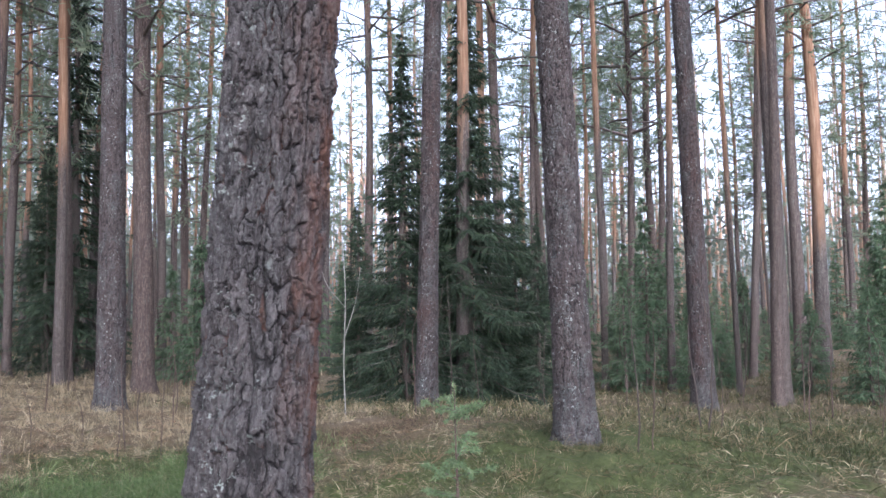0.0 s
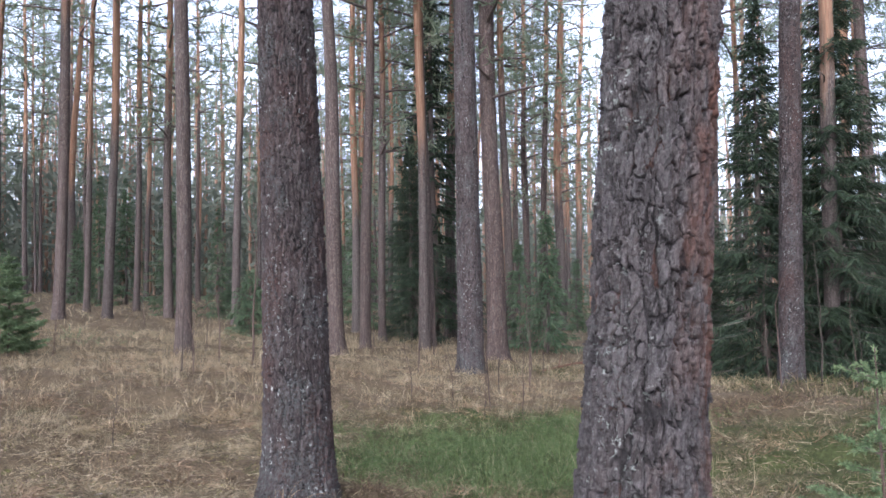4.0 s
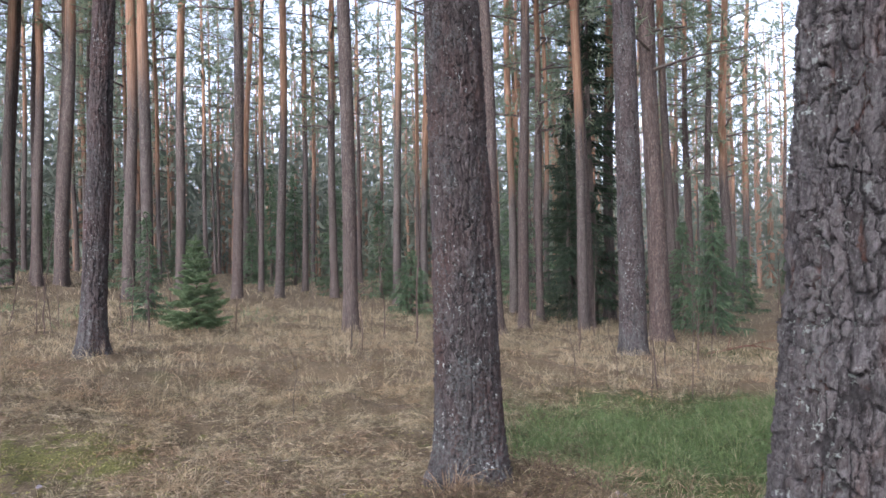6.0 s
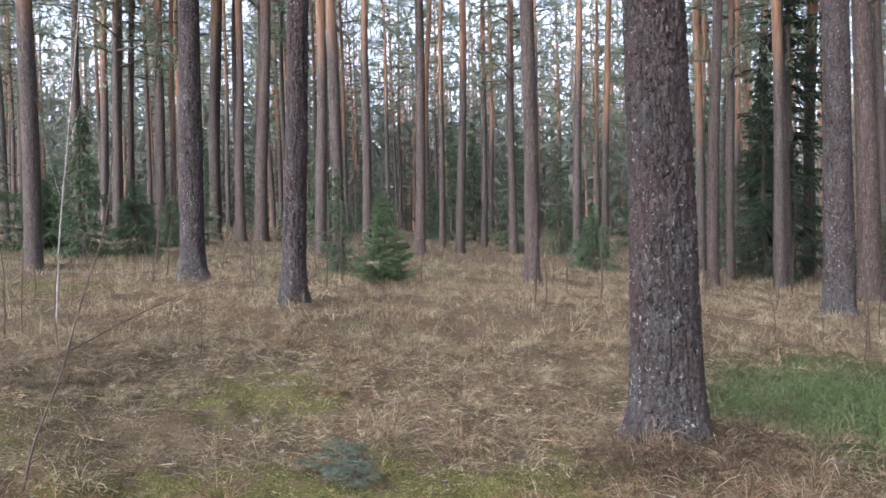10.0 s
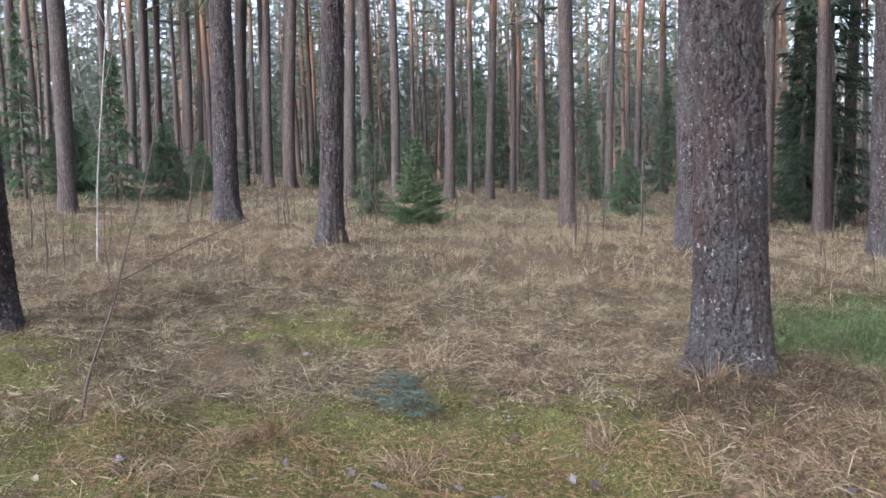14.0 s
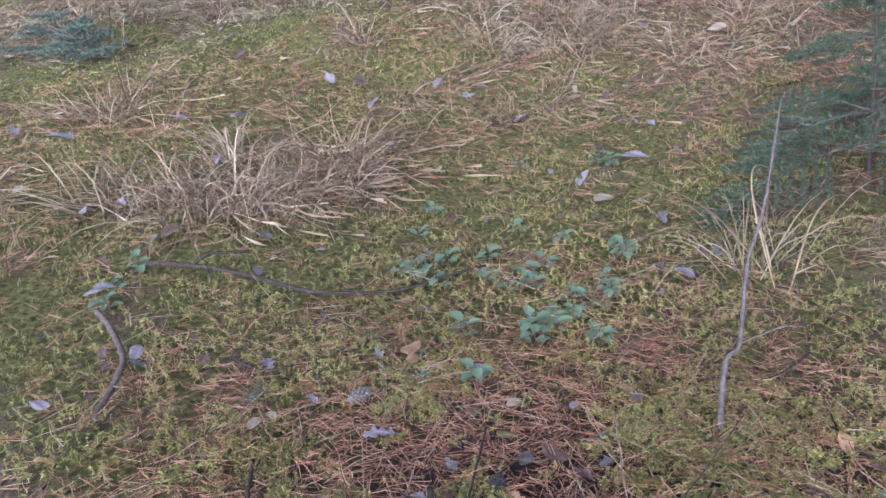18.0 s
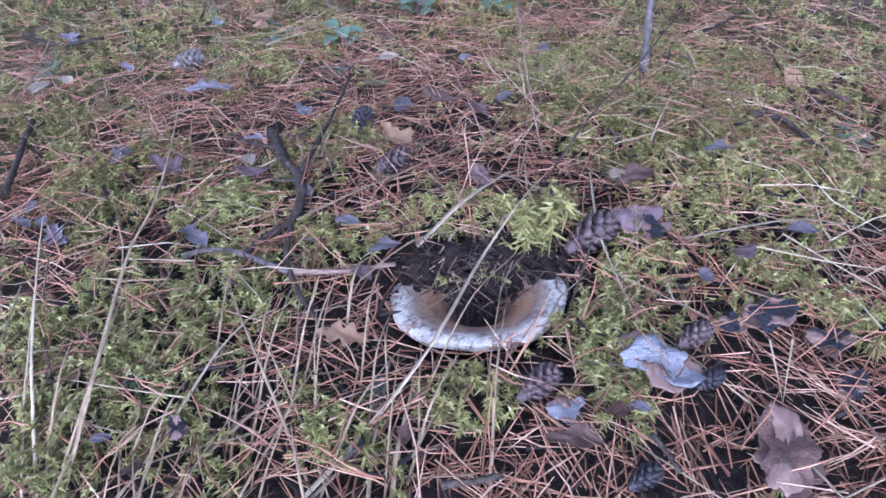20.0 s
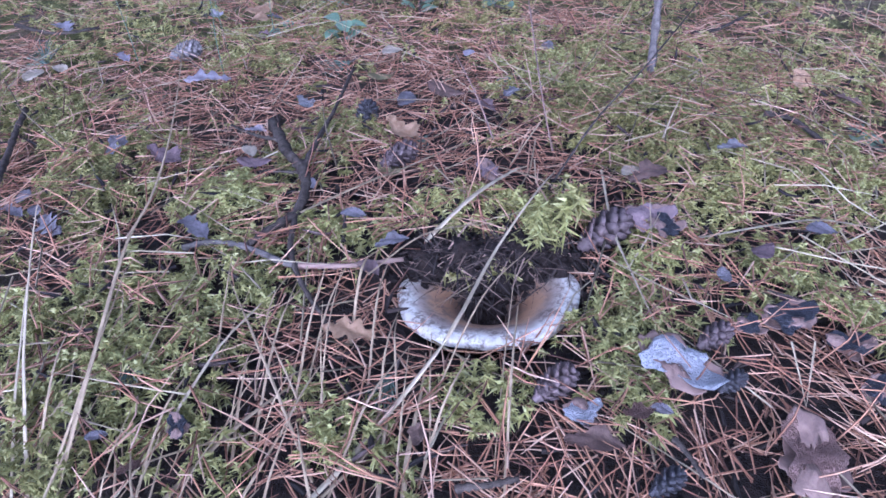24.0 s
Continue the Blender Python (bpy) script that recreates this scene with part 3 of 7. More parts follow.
def crown_meshes(seed, low=10.5, high=22.0, count=30, spread=2.6, blades=13):
    """Branches and needle tufts of a pine's high, open crown."""
    rng = np.random.RandomState(seed)
    sticks, roots, ways = [], [], []
    for k in range(count):
        q = (k + rng.uniform(0, 1)) / count
        z0 = low + (high - low) * q**0.85
        a = k * 2.4 + rng.uniform(-0.5, 0.5)
        L = spread * (0.35 + 0.65 * math.sin(math.pi * min(1, 0.25 + 0.75 * q))) * rng.uniform(0.7, 1.15)
        out = np.array([math.cos(a), math.sin(a), 0])
        p = np.array([out * L * s + [0, 0, z0 + L * (0.35 * s * (1 - 0.4 * s) - 0.1 * (q < 0.3) * s)] for s in (0, 0.4, 0.75, 1.0)])
        v, f, _ = tube(p, [0.045, 0.03, 0.018, 0.008], 4)
        sticks.append((v[:16], f))
        for _ in range(6):
            s = rng.uniform(0.4, 1.05)
            c = out * L * s + [0, 0, z0 + L * 0.35 * s * (1 - 0.4 * s)] + rng.normal(0, 0.2 + 0.1 * L, 3) * [1, 1, 0.5]
            w = rng.normal(size=(blades, 3)) + out * 0.5 + [0, 0, 0.35]
            roots.append(np.repeat(c[None], blades, 0) + rng.normal(0, 0.09, (blades, 3)))
            ways.append(w)
    roots, ways = np.concatenate(roots), np.concatenate(ways)
    n = len(roots)
    v, f = strips(roots, ways, rng.uniform(0.22, 0.42, n), rng.uniform(0.025, 0.052, n), rng.uniform(0, 0.2, n), rng, 1)
    sv, sf = joined(sticks)
    v, f = joined([(v, f), (sv, sf)])
    return quick_mesh("crown", v, f, second=len(sf))


def plain_trunk(seed, height=22.0):
    """A trunk of radius 1 at breast height, with a slight sway and a few branch stubs."""
    rng = np.random.RandomState(seed)
    z = np.concatenate([[-0.4, 0, 0.08, 0.2, 0.4, 0.8], np.linspace(1.3, height, 26)])
    th = np.arange(12) * 2 * math.pi / 12
    zz, tt = np.meshgrid(z, th, indexing="ij")
    r = 1.05 - 0.68 * np.clip(zz, 0, None) / height + 0.38 * np.exp(-np.clip(zz, 0, None) / 0.22) * (1 + 0.4 * np.cos(3 * tt + seed))
    r = r * (1 + 0.035 * np.sin(2 * tt + zz * 0.9) + 0.03 * rng.uniform(-1, 1, zz.shape))
    ph = rng.uniform(0, 6.3, 2)
    env = np.clip(zz / 6, 0, 1) * 0.45
    v = np.stack([r * np.cos(tt) + env * np.sin(zz * 0.42 + ph[0]), r * np.sin(tt) + env * np.sin(zz * 0.35 + ph[1]), zz], -1)
    return quick_mesh("trunk", v.reshape(-1, 3), lattice(len(z), 12), True)


def stub_mesh(seed):
    """A short dead snag, thick at the trunk."""
    rng = np.random.RandomState(seed)
    p = np.array([[0.0, 0, 0], [0.35, 0.03, 0.05], [0.8, -0.04, 0.02 + 0.2 * rng.uniform()], [1.1, 0.06, -0.08]])
    return tube_mesh("dead_branch", bent(p, 7, 0.015, seed), np.linspace(0.016, 0.005, 7), 5)


TRUNKS = [plain_trunk(s) for s in (11, 12, 13, 14)]
CROWNS = [crown_meshes(21, 10.5, 22, 36), crown_meshes(22, 9.5, 21, 36), crown_meshes(23, 8.0, 20, 40, 2.3), crown_meshes(24, 5.5, 18.0, 42, 2.0)]
STUBS = [stub_mesh(s) for s in (31, 32, 33)]


def stand(x, y, sx=0.0, sy=0.0, spin=0.0, sink=0.0, scale=1.0):
    """The pose of a thing that stands on the ground at x, y and leans by sx, sy per metre."""
    q = Vector((0, 0, 1)).rotation_difference(Vector((sx, sy, 1))).to_matrix().to_4x4()
    return Matrix.Translation((x, y, gz(x, y) - sink)) @ q @ Matrix.Rotation(spin, 4, "Z") @ Matrix.Scale(scale, 4)


def crown_on(tree, rng, tall, kind=None):
    ob = part("crown", CROWNS[rng.randint(len(CROWNS)) if kind is None else kind], (NEEDLES_PINE, TWIG), tree)
    ob.scale = (tall, tall, tall)


def pine(x, y, dia, sx, sy, rng, group, label, tall=None, stubs=0):
    tall = tall or rng.uniform(0.85, 1.12)
    tree = thing("pine_tree", stand(x, y, sx, sy, rng.uniform(0, 6.28), 0.03), label, "tree", group)
    ob = part("trunk", TRUNKS[rng.randint(4)], BARK, tree)
    ob.scale = (dia / 2, dia / 2, tall)
    crown_on(tree, rng, tall)
    for _ in range(stubs):
        st = part("dead_branch", STUBS[rng.randint(3)], TWIG, tree)
        z = rng.uniform(2.5, 9)
        a = rng.uniform(0, 6.28)
        st.matrix_basis = Matrix.Translation((dia * 0.35 * math.cos(a), dia * 0.35 * math.sin(a), z)) @ Matrix.Rotation(a, 4, "Z") @ Matrix.Scale(rng.uniform(0.5, 1.0), 4)
    return tree


def near_pine(x, y, radius, lean, fine, step, sides, relief, seed, label, plate=(0.055, 0.12), flare=0.3, spin=0.0, swell=0.1, bark=None):
    tree = thing("pine_tree", stand(x, y, *lean, spin), label, "tree", "pines near the path")
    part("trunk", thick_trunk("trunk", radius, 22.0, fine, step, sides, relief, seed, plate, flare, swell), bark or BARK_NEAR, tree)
    crown_on(tree, np.random.RandomState(seed), 1.0, 0)
    return tree


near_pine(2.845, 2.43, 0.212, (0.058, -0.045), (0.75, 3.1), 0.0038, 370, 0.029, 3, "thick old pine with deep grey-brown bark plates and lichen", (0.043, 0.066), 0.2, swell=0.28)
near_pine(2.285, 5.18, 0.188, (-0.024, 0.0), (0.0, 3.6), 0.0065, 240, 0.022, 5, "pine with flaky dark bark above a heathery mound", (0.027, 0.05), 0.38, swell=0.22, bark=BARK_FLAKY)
near_pine(-2.98, 5.98, 0.19, (-0.02, 0.0), (0.0, 2.4), 0.012, 120, 0.018, 7, "dark-barked pine beside a mossy hollow", (0.04, 0.06), 0.3, bark=BARK_FLAKY)
near_pine(7.6, 3.79, 0.165, (-0.02, 0.025), (0.0, 5.0), 0.010, 150, 0.017, 8, "slightly leaning grey pine on a grassy rise", (0.034, 0.05), 0.35, bark=BARK_GREY)
near_pine(-1.07, 10.66, 0.137, (0.037, 0.006), (0.0, 5.0), 0.015, 110, 0.022, 9, "slender dark pine with rough bark", (0.042, 0.075), 0.55, bark=BARK_FLAKY)
near_pine(-3.22, 13.5, 0.18, (0.009, 0.003), (0.0, 5.5), 0.018, 110, 0.016, 10, "straight grey pine on a small hummock", (0.045, 0.07), 0.5, bark=BARK_GREY)
near_pine(7.8, 13.45, 0.225, (-0.003, 0.002), (0.0, 7.0), 0.022, 110, 0.018, 12, "stout grey-brown pine standing close to another", (0.045, 0.075), 0.3, bark=BARK_GREY)
near_pine(3.75, 10.85, 0.17, (0.0, 0.0), (0.0, 5.0), 0.02, 100, 0.016, 13, "pine standing behind another in dry grass", (0.045, 0.075), 0.4, bark=BARK_GREY)
near_pine(10.36, 8.25, 0.155, (0.02, -0.022), (0.0, 7.0), 0.018, 100, 0.014, 14, "brown pine in front of a dark spruce", (0.04, 0.06), 0.3, bark=BARK_FLAKY)
near_pine(15.36, 5.86, 0.19, (-0.008, 0.019), (0.0, 9.0), 0.025, 100, 0.016, 15, "curved grey pine at the edge of green grass", (0.045, 0.08), 0.35, bark=BARK_FLAKY)

PINES_RIGHT = (
    (9.51, 19.14, 0.27, -0.011, 0.005), (13.10, 21.15, 0.26, -0.007, 0.004), (12.01, 8.84, 0.25, 0.001, -0.002),
    (17.42, 5.12, 0.31, 0.001, -0.004), (25.68, 7.31, 0.37, 0.003, -0.010), (26.02, 6.72, 0.40, -0.002, 0.008),
    (17.58, 9.18, 0.16, -0.001, 0.003), (20.66, 10.11, 0.18, 0.006, -0.012), (18.23, 7.84, 0.18, 0.007, -0.016),
    (18.16, 6.26, 0.12, -0.006, 0.017), (24.07, 8.02, 0.14, 0.013, -0.036), (16.96, 16.54, 0.26, 0.003, -0.003),
    (18.49, 17.20, 0.19, 0.006, -0.006), (18.19, 13.40, 0.25, 0.007, -0.009), (17.94, 12.52, 0.30, 0.001, -0.001),
    (20.00, 12.88, 0.16, 0.011, -0.016), (16.50, 4.91, 0.22, 0.006, -0.019), (22.20, 7.44, 0.20, 0.018, -0.049),
)
PINES_AHEAD = (
    (9.78, 16.00, 0.43, -0.008, 0.005), (11.67, 22.42, 0.33, 0.017, -0.008), (9.08, 18.58, 0.25, -0.002, 0.001),
    (8.64, 20.44, 0.21, 0.005, -0.002), (8.77, 23.02, 0.24, 0.001, -0.000), (6.19, 16.73, 0.34, -0.027, 0.009),
    (7.42, 18.38, 0.27, 0.016, -0.006), (6.66, 26.15, 0.23, 0.025, -0.006), (5.42, 24.47, 0.25, 0.017, -0.003),
    (2.81, 15.66, 0.29, 0.003, -0.000), (3.69, 26.57, 0.27, 0.003, -0.000), (1.89, 26.30, 0.28, 0.026, -0.001),
    (1.36, 29.43, 0.21, 0.018, -0.000), (0.56, 24.57, 0.31, 0.022, 0.000), (-1.16, 25.76, 0.29, 0.022, 0.002),
    (-2.25, 22.78, 0.32, 0.014, 0.002), (3.03, 30.73, 0.22, 0.015, -0.001), (18.55, 26.55, 0.39, 0.007, -0.005), (17.95, 26.94, 0.27, 0.023, -0.014),
)
PINES_LEFT = (
    (-6.75, 15.29, 0.33, 0.006, 0.003), (-5.05, 28.42, 0.43, 0.011, 0.002), (-6.22, 29.93, 0.33, 0.017, 0.004),
    (-6.67, 28.40, 0.35, 0.025, 0.007), (-7.83, 27.28, 0.17, 0.020, 0.006), (-8.42, 27.71, 0.30, 0.010, 0.003),
    (-9.42, 26.75, 0.29, 0.010, 0.004), (-10.42, 27.92, 0.27, 0.031, 0.012), (-10.41, 25.81, 0.26, 0.015, 0.007),
    (-10.63, 20.82, 0.24, -0.001, -0.000), (-9.93, 20.48, 0.19, -0.011, -0.005), (-9.19, 25.88, 0.26, 0.021, 0.008),
    (-9.26, 27.36, 0.23, 0.023, 0.008), (-8.14, 26.91, 0.31, 0.022, 0.007), (-6.59, 27.96, 0.32, 0.015, 0.004),
    (-5.66, 27.86, 0.32, 0.002, 0.001), (-4.92, 27.61, 0.43, 0.026, 0.005), (-1.48, 20.12, 0.29, 0.002, 0.000),
)


def build_forest():
    rng = np.random.RandomState(40)
    taken = []
    for rows in (PINES_RIGHT, PINES_AHEAD, PINES_LEFT):
        for x, y, dia, sx, sy in rows:
            look_of = "thin pine with scaly grey bark" if dia < 0.22 else "tall straight pine with grey bark turning orange above"
            pine(x, y, dia, sx, sy, rng, "pines in the middle of the forest", look_of, stubs=rng.randint(0, 3))
            taken.append((x, y))
    # the dense forest beyond, and a ring of unseen trees behind the path
    far = 0
    while far < 150:
        a, d = rng.uniform(radians(-42), radians(92)), math.sqrt(rng.uniform(31.0**2, 60.0**2))
        x, y = 0.7 + d * math.sin(a), d * math.cos(a)
        if a > radians(35) and rng.uniform() < 0.35:
            continue
        if all((x - p) ** 2 + (y - q) ** 2 > 1.7 for p, q in taken):
            taken.append((x, y))
            pine(x, y, rng.uniform(0.16, 0.38), rng.normal(0, 0.014), rng.normal(0, 0.014), rng, "far pines", "tall pine among many others, bark orange high up")
            far += 1
    # out of view behind the path: pines added to dim sun and sky
    back = 0
    while back < 74:
        a, d = rng.uniform(radians(96), radians(315)), math.sqrt(rng.uniform(7.0**2, 32.0**2))
        x, y = 0.7 + d * math.sin(a), d * math.cos(a)
        if all((x - p) ** 2 + (y - q) ** 2 > 5 for p, q in taken):
            taken.append((x, y))
            pine(x, y, rng.uniform(0.22, 0.4), rng.normal(0, 0.012), rng.normal(0, 0.012), rng, "pines behind the path", "unseen tall pine with grey bark, added to block light")
            back += 1


build_forest()


def build_far_woods():
    """The woods far beyond, where single trees can no longer be told apart: trunks and foliage in one object."""
    rng = np.random.RandomState(45)
    pieces = []
    n = 1050
    a, d = rng.uniform(radians(-44), radians(94), n), np.sqrt(rng.uniform(60.0**2, 125.0**2, n))
    tx, ty = 0.7 + d * np.sin(a), d * np.cos(a)
    tz = ground_z(tx, ty)
    for k in range(n):
        h, r = rng.uniform(15, 23), rng.uniform(0.1, 0.19)
        p = np.array([[tx[k], ty[k], tz[k] - 0.3], [tx[k] + rng.normal(0, 0.1), ty[k], tz[k] + h * 0.5], [tx[k] + rng.normal(0, 0.2), ty[k], tz[k] + h]])
        v, f, _ = tube(p, [r, r * 0.75, r * 0.3], 5)
        pieces.append((v[:15], f))
    sv, sf = joined(pieces)
    m = 160000
    pick = rng.randint(0, n, m)
    pick = pick[rng.uniform(size=m) < np.interp(a[pick], [radians(14), radians(40)], [1.0, 0.42])]
    m = len(pick)
    high = rng.uniform(0, 1, m) < 0.38
    z = np.where(high, rng.uniform(6.5, 21, m), rng.uniform(0.2, 10, m))
    spread = np.where(high, 1.8, 3.0)
    root = np.stack([tx[pick] + rng.normal(0, 1, m) * spread, ty[pick] + rng.normal(0, 1, m) * spread, tz[pick] + z], 1)
    v, f = strips(root, rng.normal(size=(m, 3)), rng.uniform(0.6, 1.5, m), rng.uniform(0.18, 0.4, m), np.full(m, 0.15), rng, 1)
    v, f = joined([(v, f), (sv, sf)])
    solid("far_woods", quick_mesh("far_woods", v, f, second=len(sf)), (HAZED_FOLIAGE, BARK_HAZED), None, "dense pine woods far behind the nearer trees", "forest", kind="stuff")


build_far_woods()


# ---- spruces ----
def spruce_meshes(seed, height, spread, low=0.15, gap=0.27, per=6, twig=0.10, blade=0.035, sweep=0.5, taper=0.95):
    """Trunk, boughs and needle sprays of a spruce."""
    rng = np.random.RandomState(seed)
    trunk = tube_mesh("trunk", bent([[0, 0, -0.1], [0.02, 0.01, height * 0.5], [0, 0, height]], 12, 0.004 * height, seed), np.linspace(0.012 * height + 0.006, 0.004, 12), 7)
    sticks, roots, ways, lens = [], [], [], []
    z = low
    while z < height - 0.04:
        q = z / height
        for k in range(per):
            a = rng.uniform(0, 6.283)
            L = max(0.05, spread * (1 - q) ** taper * rng.uniform(0.5, 1.15))
            zz = max(0.04, z + rng.uniform(-1.6, 1.6) * gap)
            out = np.array([math.cos(a), math.sin(a), 0.0])
            side = np.array([-out[1], out[0], 0.0])
            dip = (sweep + rng.normal(0, 0.14)) * (1 - q) - 0.3 * q
            at = lambda s: out * (L * s) + np.array([0, 0, zz - dip * L * (s - 0.45 * s * s)])  # noqa: E731
            v, f, _ = tube([at(0), at(0.5), at(1)], [0.006 + 0.008 * L, 0.005 + 0.003 * L, 0.002], 3)
            sticks.append((v[:9], f))
            m = max(3, int(L / twig))
            for s in (np.arange(m) + rng.uniform(0.2, 0.8)) / m:
                for w in (-1, 1):
                    if s < 0.12:
                        continue
                    roots.append(at(s))
                    ways.append(out * rng.uniform(0.4, 0.9) + side * w * rng.uniform(0.5, 1.0) + [0, 0, rng.uniform(-0.75, 0.15)])
                    lens.append(min(0.34, 0.1 + 0.3 * L * (1 - s)) * rng.uniform(0.6, 1.2))
            roots.append(at(0.8))
            ways.append(at(1) - at(0.8))
            lens.append(0.2 * L + 0.06)
        z += gap * rng.uniform(0.8, 1.2) * (0.55 + 0.45 * (1 - q))
    roots, ways, lens = np.array(roots), np.array(ways), np.array(lens)
    n = len(roots)
    pieces = []
    for _ in range(2):
        pieces.append(strips(roots, ways, lens, np.full(n, blade) * rng.uniform(0.7, 1.3, n), rng.uniform(0.05, 0.6, n), rng, 2, tip=0.4))
    # short needles standing off the sprays give a broken edge
    pick = np.repeat(np.arange(n), 3)
    s = rng.uniform(0.15, 1.0, len(pick))[:, None]
    w = ways / np.linalg.norm(ways, axis=1, keepdims=True)
    base = roots[pick] + w[pick] * lens[pick, None] * s - [[0, 0, 0.12]] * (lens[pick, None] * s**2)
    pieces.append(strips(base, w[pick] * 0.6 + rng.normal(0, 0.7, (len(pick), 3)), np.full(len(pick), blade * 1.6), np.full(len(pick), blade * 0.4), np.zeros(len(pick)), rng, 1))
    sv, sf = joined(sticks)
    v, f = joined(pieces + [(sv, sf)])
    return trunk, quick_mesh("crown", v, f, second=len(sf))


def spruce(meshes, x, y, label, group="", material=None, scale=1.0, spin=0.0, sx=0.0, sy=0.0, name="spruce_tree"):
    tree = thing(name, stand(x, y, sx, sy, spin, 0.02, scale), label, "tree" if name == "spruce_tree" else "sapling", group)
    for key, me, mat in (("trunk", meshes[0], TWIG), ("crown", meshes[1], (material or NEEDLES_SPRUCE, TWIG))):
        part(key, me, mat, tree)
    return tree


DARK = [spruce_meshes(51, 8.0, 1.75, 0.3, 0.2, 11, 0.06, 0.02, 0.42, 1.0), spruce_meshes(52, 6.0, 1.35, 0.25, 0.2, 10, 0.06, 0.02, 0.42), spruce_meshes(53, 12.5, 2.0, 0.8, 0.34, 8, 0.12, 0.045)]
YOUNG = [spruce_meshes(61, 1.5, 0.72, 0.03, 0.10, 7, 0.05, 0.018, -0.05, 0.75), spruce_meshes(62, 3.0, 0.85, 0.2, 0.2, 7, 0.08, 0.028, 0.1), spruce_meshes(63, 4.4, 1.1, 0.35, 0.26, 7, 0.11, 0.035, 0.25)]

spruce(DARK[0], 12.3, 8.95, "tall dark green spruce with dense drooping boughs", "dark spruces")
spruce(DARK[1], 11.1, 9.4, "dark green spruce half hidden behind a pine", "dark spruces", spin=1.0, scale=1.05)
spruce(DARK[1], 13.6, 8.8, "smaller dark green spruce in a thicket", "dark spruces", spin=2.2, scale=0.75)
spruce(DARK[1], 13.0, 7.9, "bushy dark green spruce in a thicket", "dark spruces", spin=4.2, scale=0.55)
spruce(DARK[1], 10.9, 10.4, "bushy dark green spruce in a thicket", "dark spruces", spin=5.2, scale=0.6)
spruce(DARK[2], 10.6, 21.3, "tall dark spruce among grey pine trunks", "dark spruces", spin=0.4)
spruce(DARK[1], 9.6, 20.6, "dark spruce with branches near the ground", "dark spruces", spin=3.1)
spruce(YOUNG[1], -1.15, 17.2, "young green spruce with loose branches", "young spruces", NEEDLES_YOUNG, 0.75, 1.2)


def build_understorey():
    rng = np.random.RandomState(70)
    made = 0
    while made < 92:
        a = rng.uniform(radians(-36), radians(86))
        d = rng.uniform(19.0, 48.0)
        x, y = 0.7 + d * math.sin(a), d * math.cos(a)
        if abs(x + 1.0) < 4.5 and y < 24:
            continue
        k = rng.randint(3)
        spruce(YOUNG[k], x, y, "young spruce with thin grey-green branches" if k else "low young spruce with bright green needles", "young spruces", NEEDLES_YOUNG, rng.uniform(0.7, 1.25), rng.uniform(0, 6.28))
        made += 1


build_understorey()


def build_right_thicket():
    """Young spruces that close the view between the thin trees."""
    rng = np.random.RandomState(77)
    for k in range(46):
        a, d = radians(rng.uniform(54, 92)), rng.uniform(17, 34)
        spruce(YOUNG[1 + rng.randint(2)], 0.7 + d * math.sin(a), d * math.cos(a), "young spruce with loose branches between thin trees", "young spruces", NEEDLES_YOUNG if k % 3 else NEEDLES_SPRUCE, rng.uniform(0.5, 1.0), rng.uniform(0, 6))


build_right_thicket()


# ---- grass and ground cover ----
def scatter(rng, n, x0, x1, y0, y1, chance):
    """Random places in a rectangle, kept by a chance between 0 and 1 that depends on the place."""
    x, y = rng.uniform(x0, x1, n), rng.uniform(y0, y1, n)
    keep = rng.uniform(0, 1, n) < chance(x, y)
    return x[keep], y[keep]


def clumped(rng, x, y, per, spread):
    """Several places round each given one."""
    x, y = np.repeat(x, per), np.repeat(y, per)
    return x + rng.normal(0, spread, len(x)), y + rng.normal(0, spread, len(y))


def tufted(rng, x, y, per, spread, unruly=0.35):
    """Tufts: places round each given one, the way in which each blade leans (outwards, with a common drift), and each tuft's size."""
    n = len(x)
    dx, dy = rng.normal(0, spread, (n, per)), rng.normal(0, spread, (n, per))
    drift = rng.uniform(0, 6.283, n)[:, None]
    a = np.arctan2(dy + 1.1 * spread * np.sin(drift), dx + 1.1 * spread * np.cos(drift)) + rng.normal(0, unruly, (n, per))
    size = np.repeat(rng.uniform(0.6, 1.45, n), per)
    return (x[:, None] + dx).ravel(), (y[:, None] + dy).ravel(), a.ravel(), size


def grass(name, x, y, length, width, tilt, droop, material, label, seed, segments=3, category="grass", lean=None, size=1.0):
    rng = np.random.RandomState(seed)
    n = len(x)
    a = rng.uniform(0, 2 * math.pi, n) if lean is None else lean
    t = np.clip(rng.normal(tilt, 0.3, n), 0.0, 1.45)
    way = np.stack([np.cos(a) * np.sin(t), np.sin(a) * np.sin(t), np.cos(t)], 1)
    L = length * size * rng.uniform(0.5, 1.3, n)
    root = np.stack([x, y, ground_z(x, y) - 0.004], 1)
    v, f = strips(root, way, L, width * rng.uniform(0.6, 1.3, n), droop * rng.uniform(0.5, 1.2, n), rng, segments)
    v[:, 2] = np.maximum(v[:, 2], np.repeat(root[:, 2], 2 * (segments + 1)) - 0.002 + 0.012 * rng.uniform(0, 1, len(v)))
    return solid(name, quick_mesh(name, v, f), material, None, label, category, kind="stuff")


def not_near(x, y):
    """0 within the close-up patch, 1 outside it."""
    return np.clip((np.hypot((x - 0.8), (y - 1.7)) - 1.5) / 1.3, 0, 1)


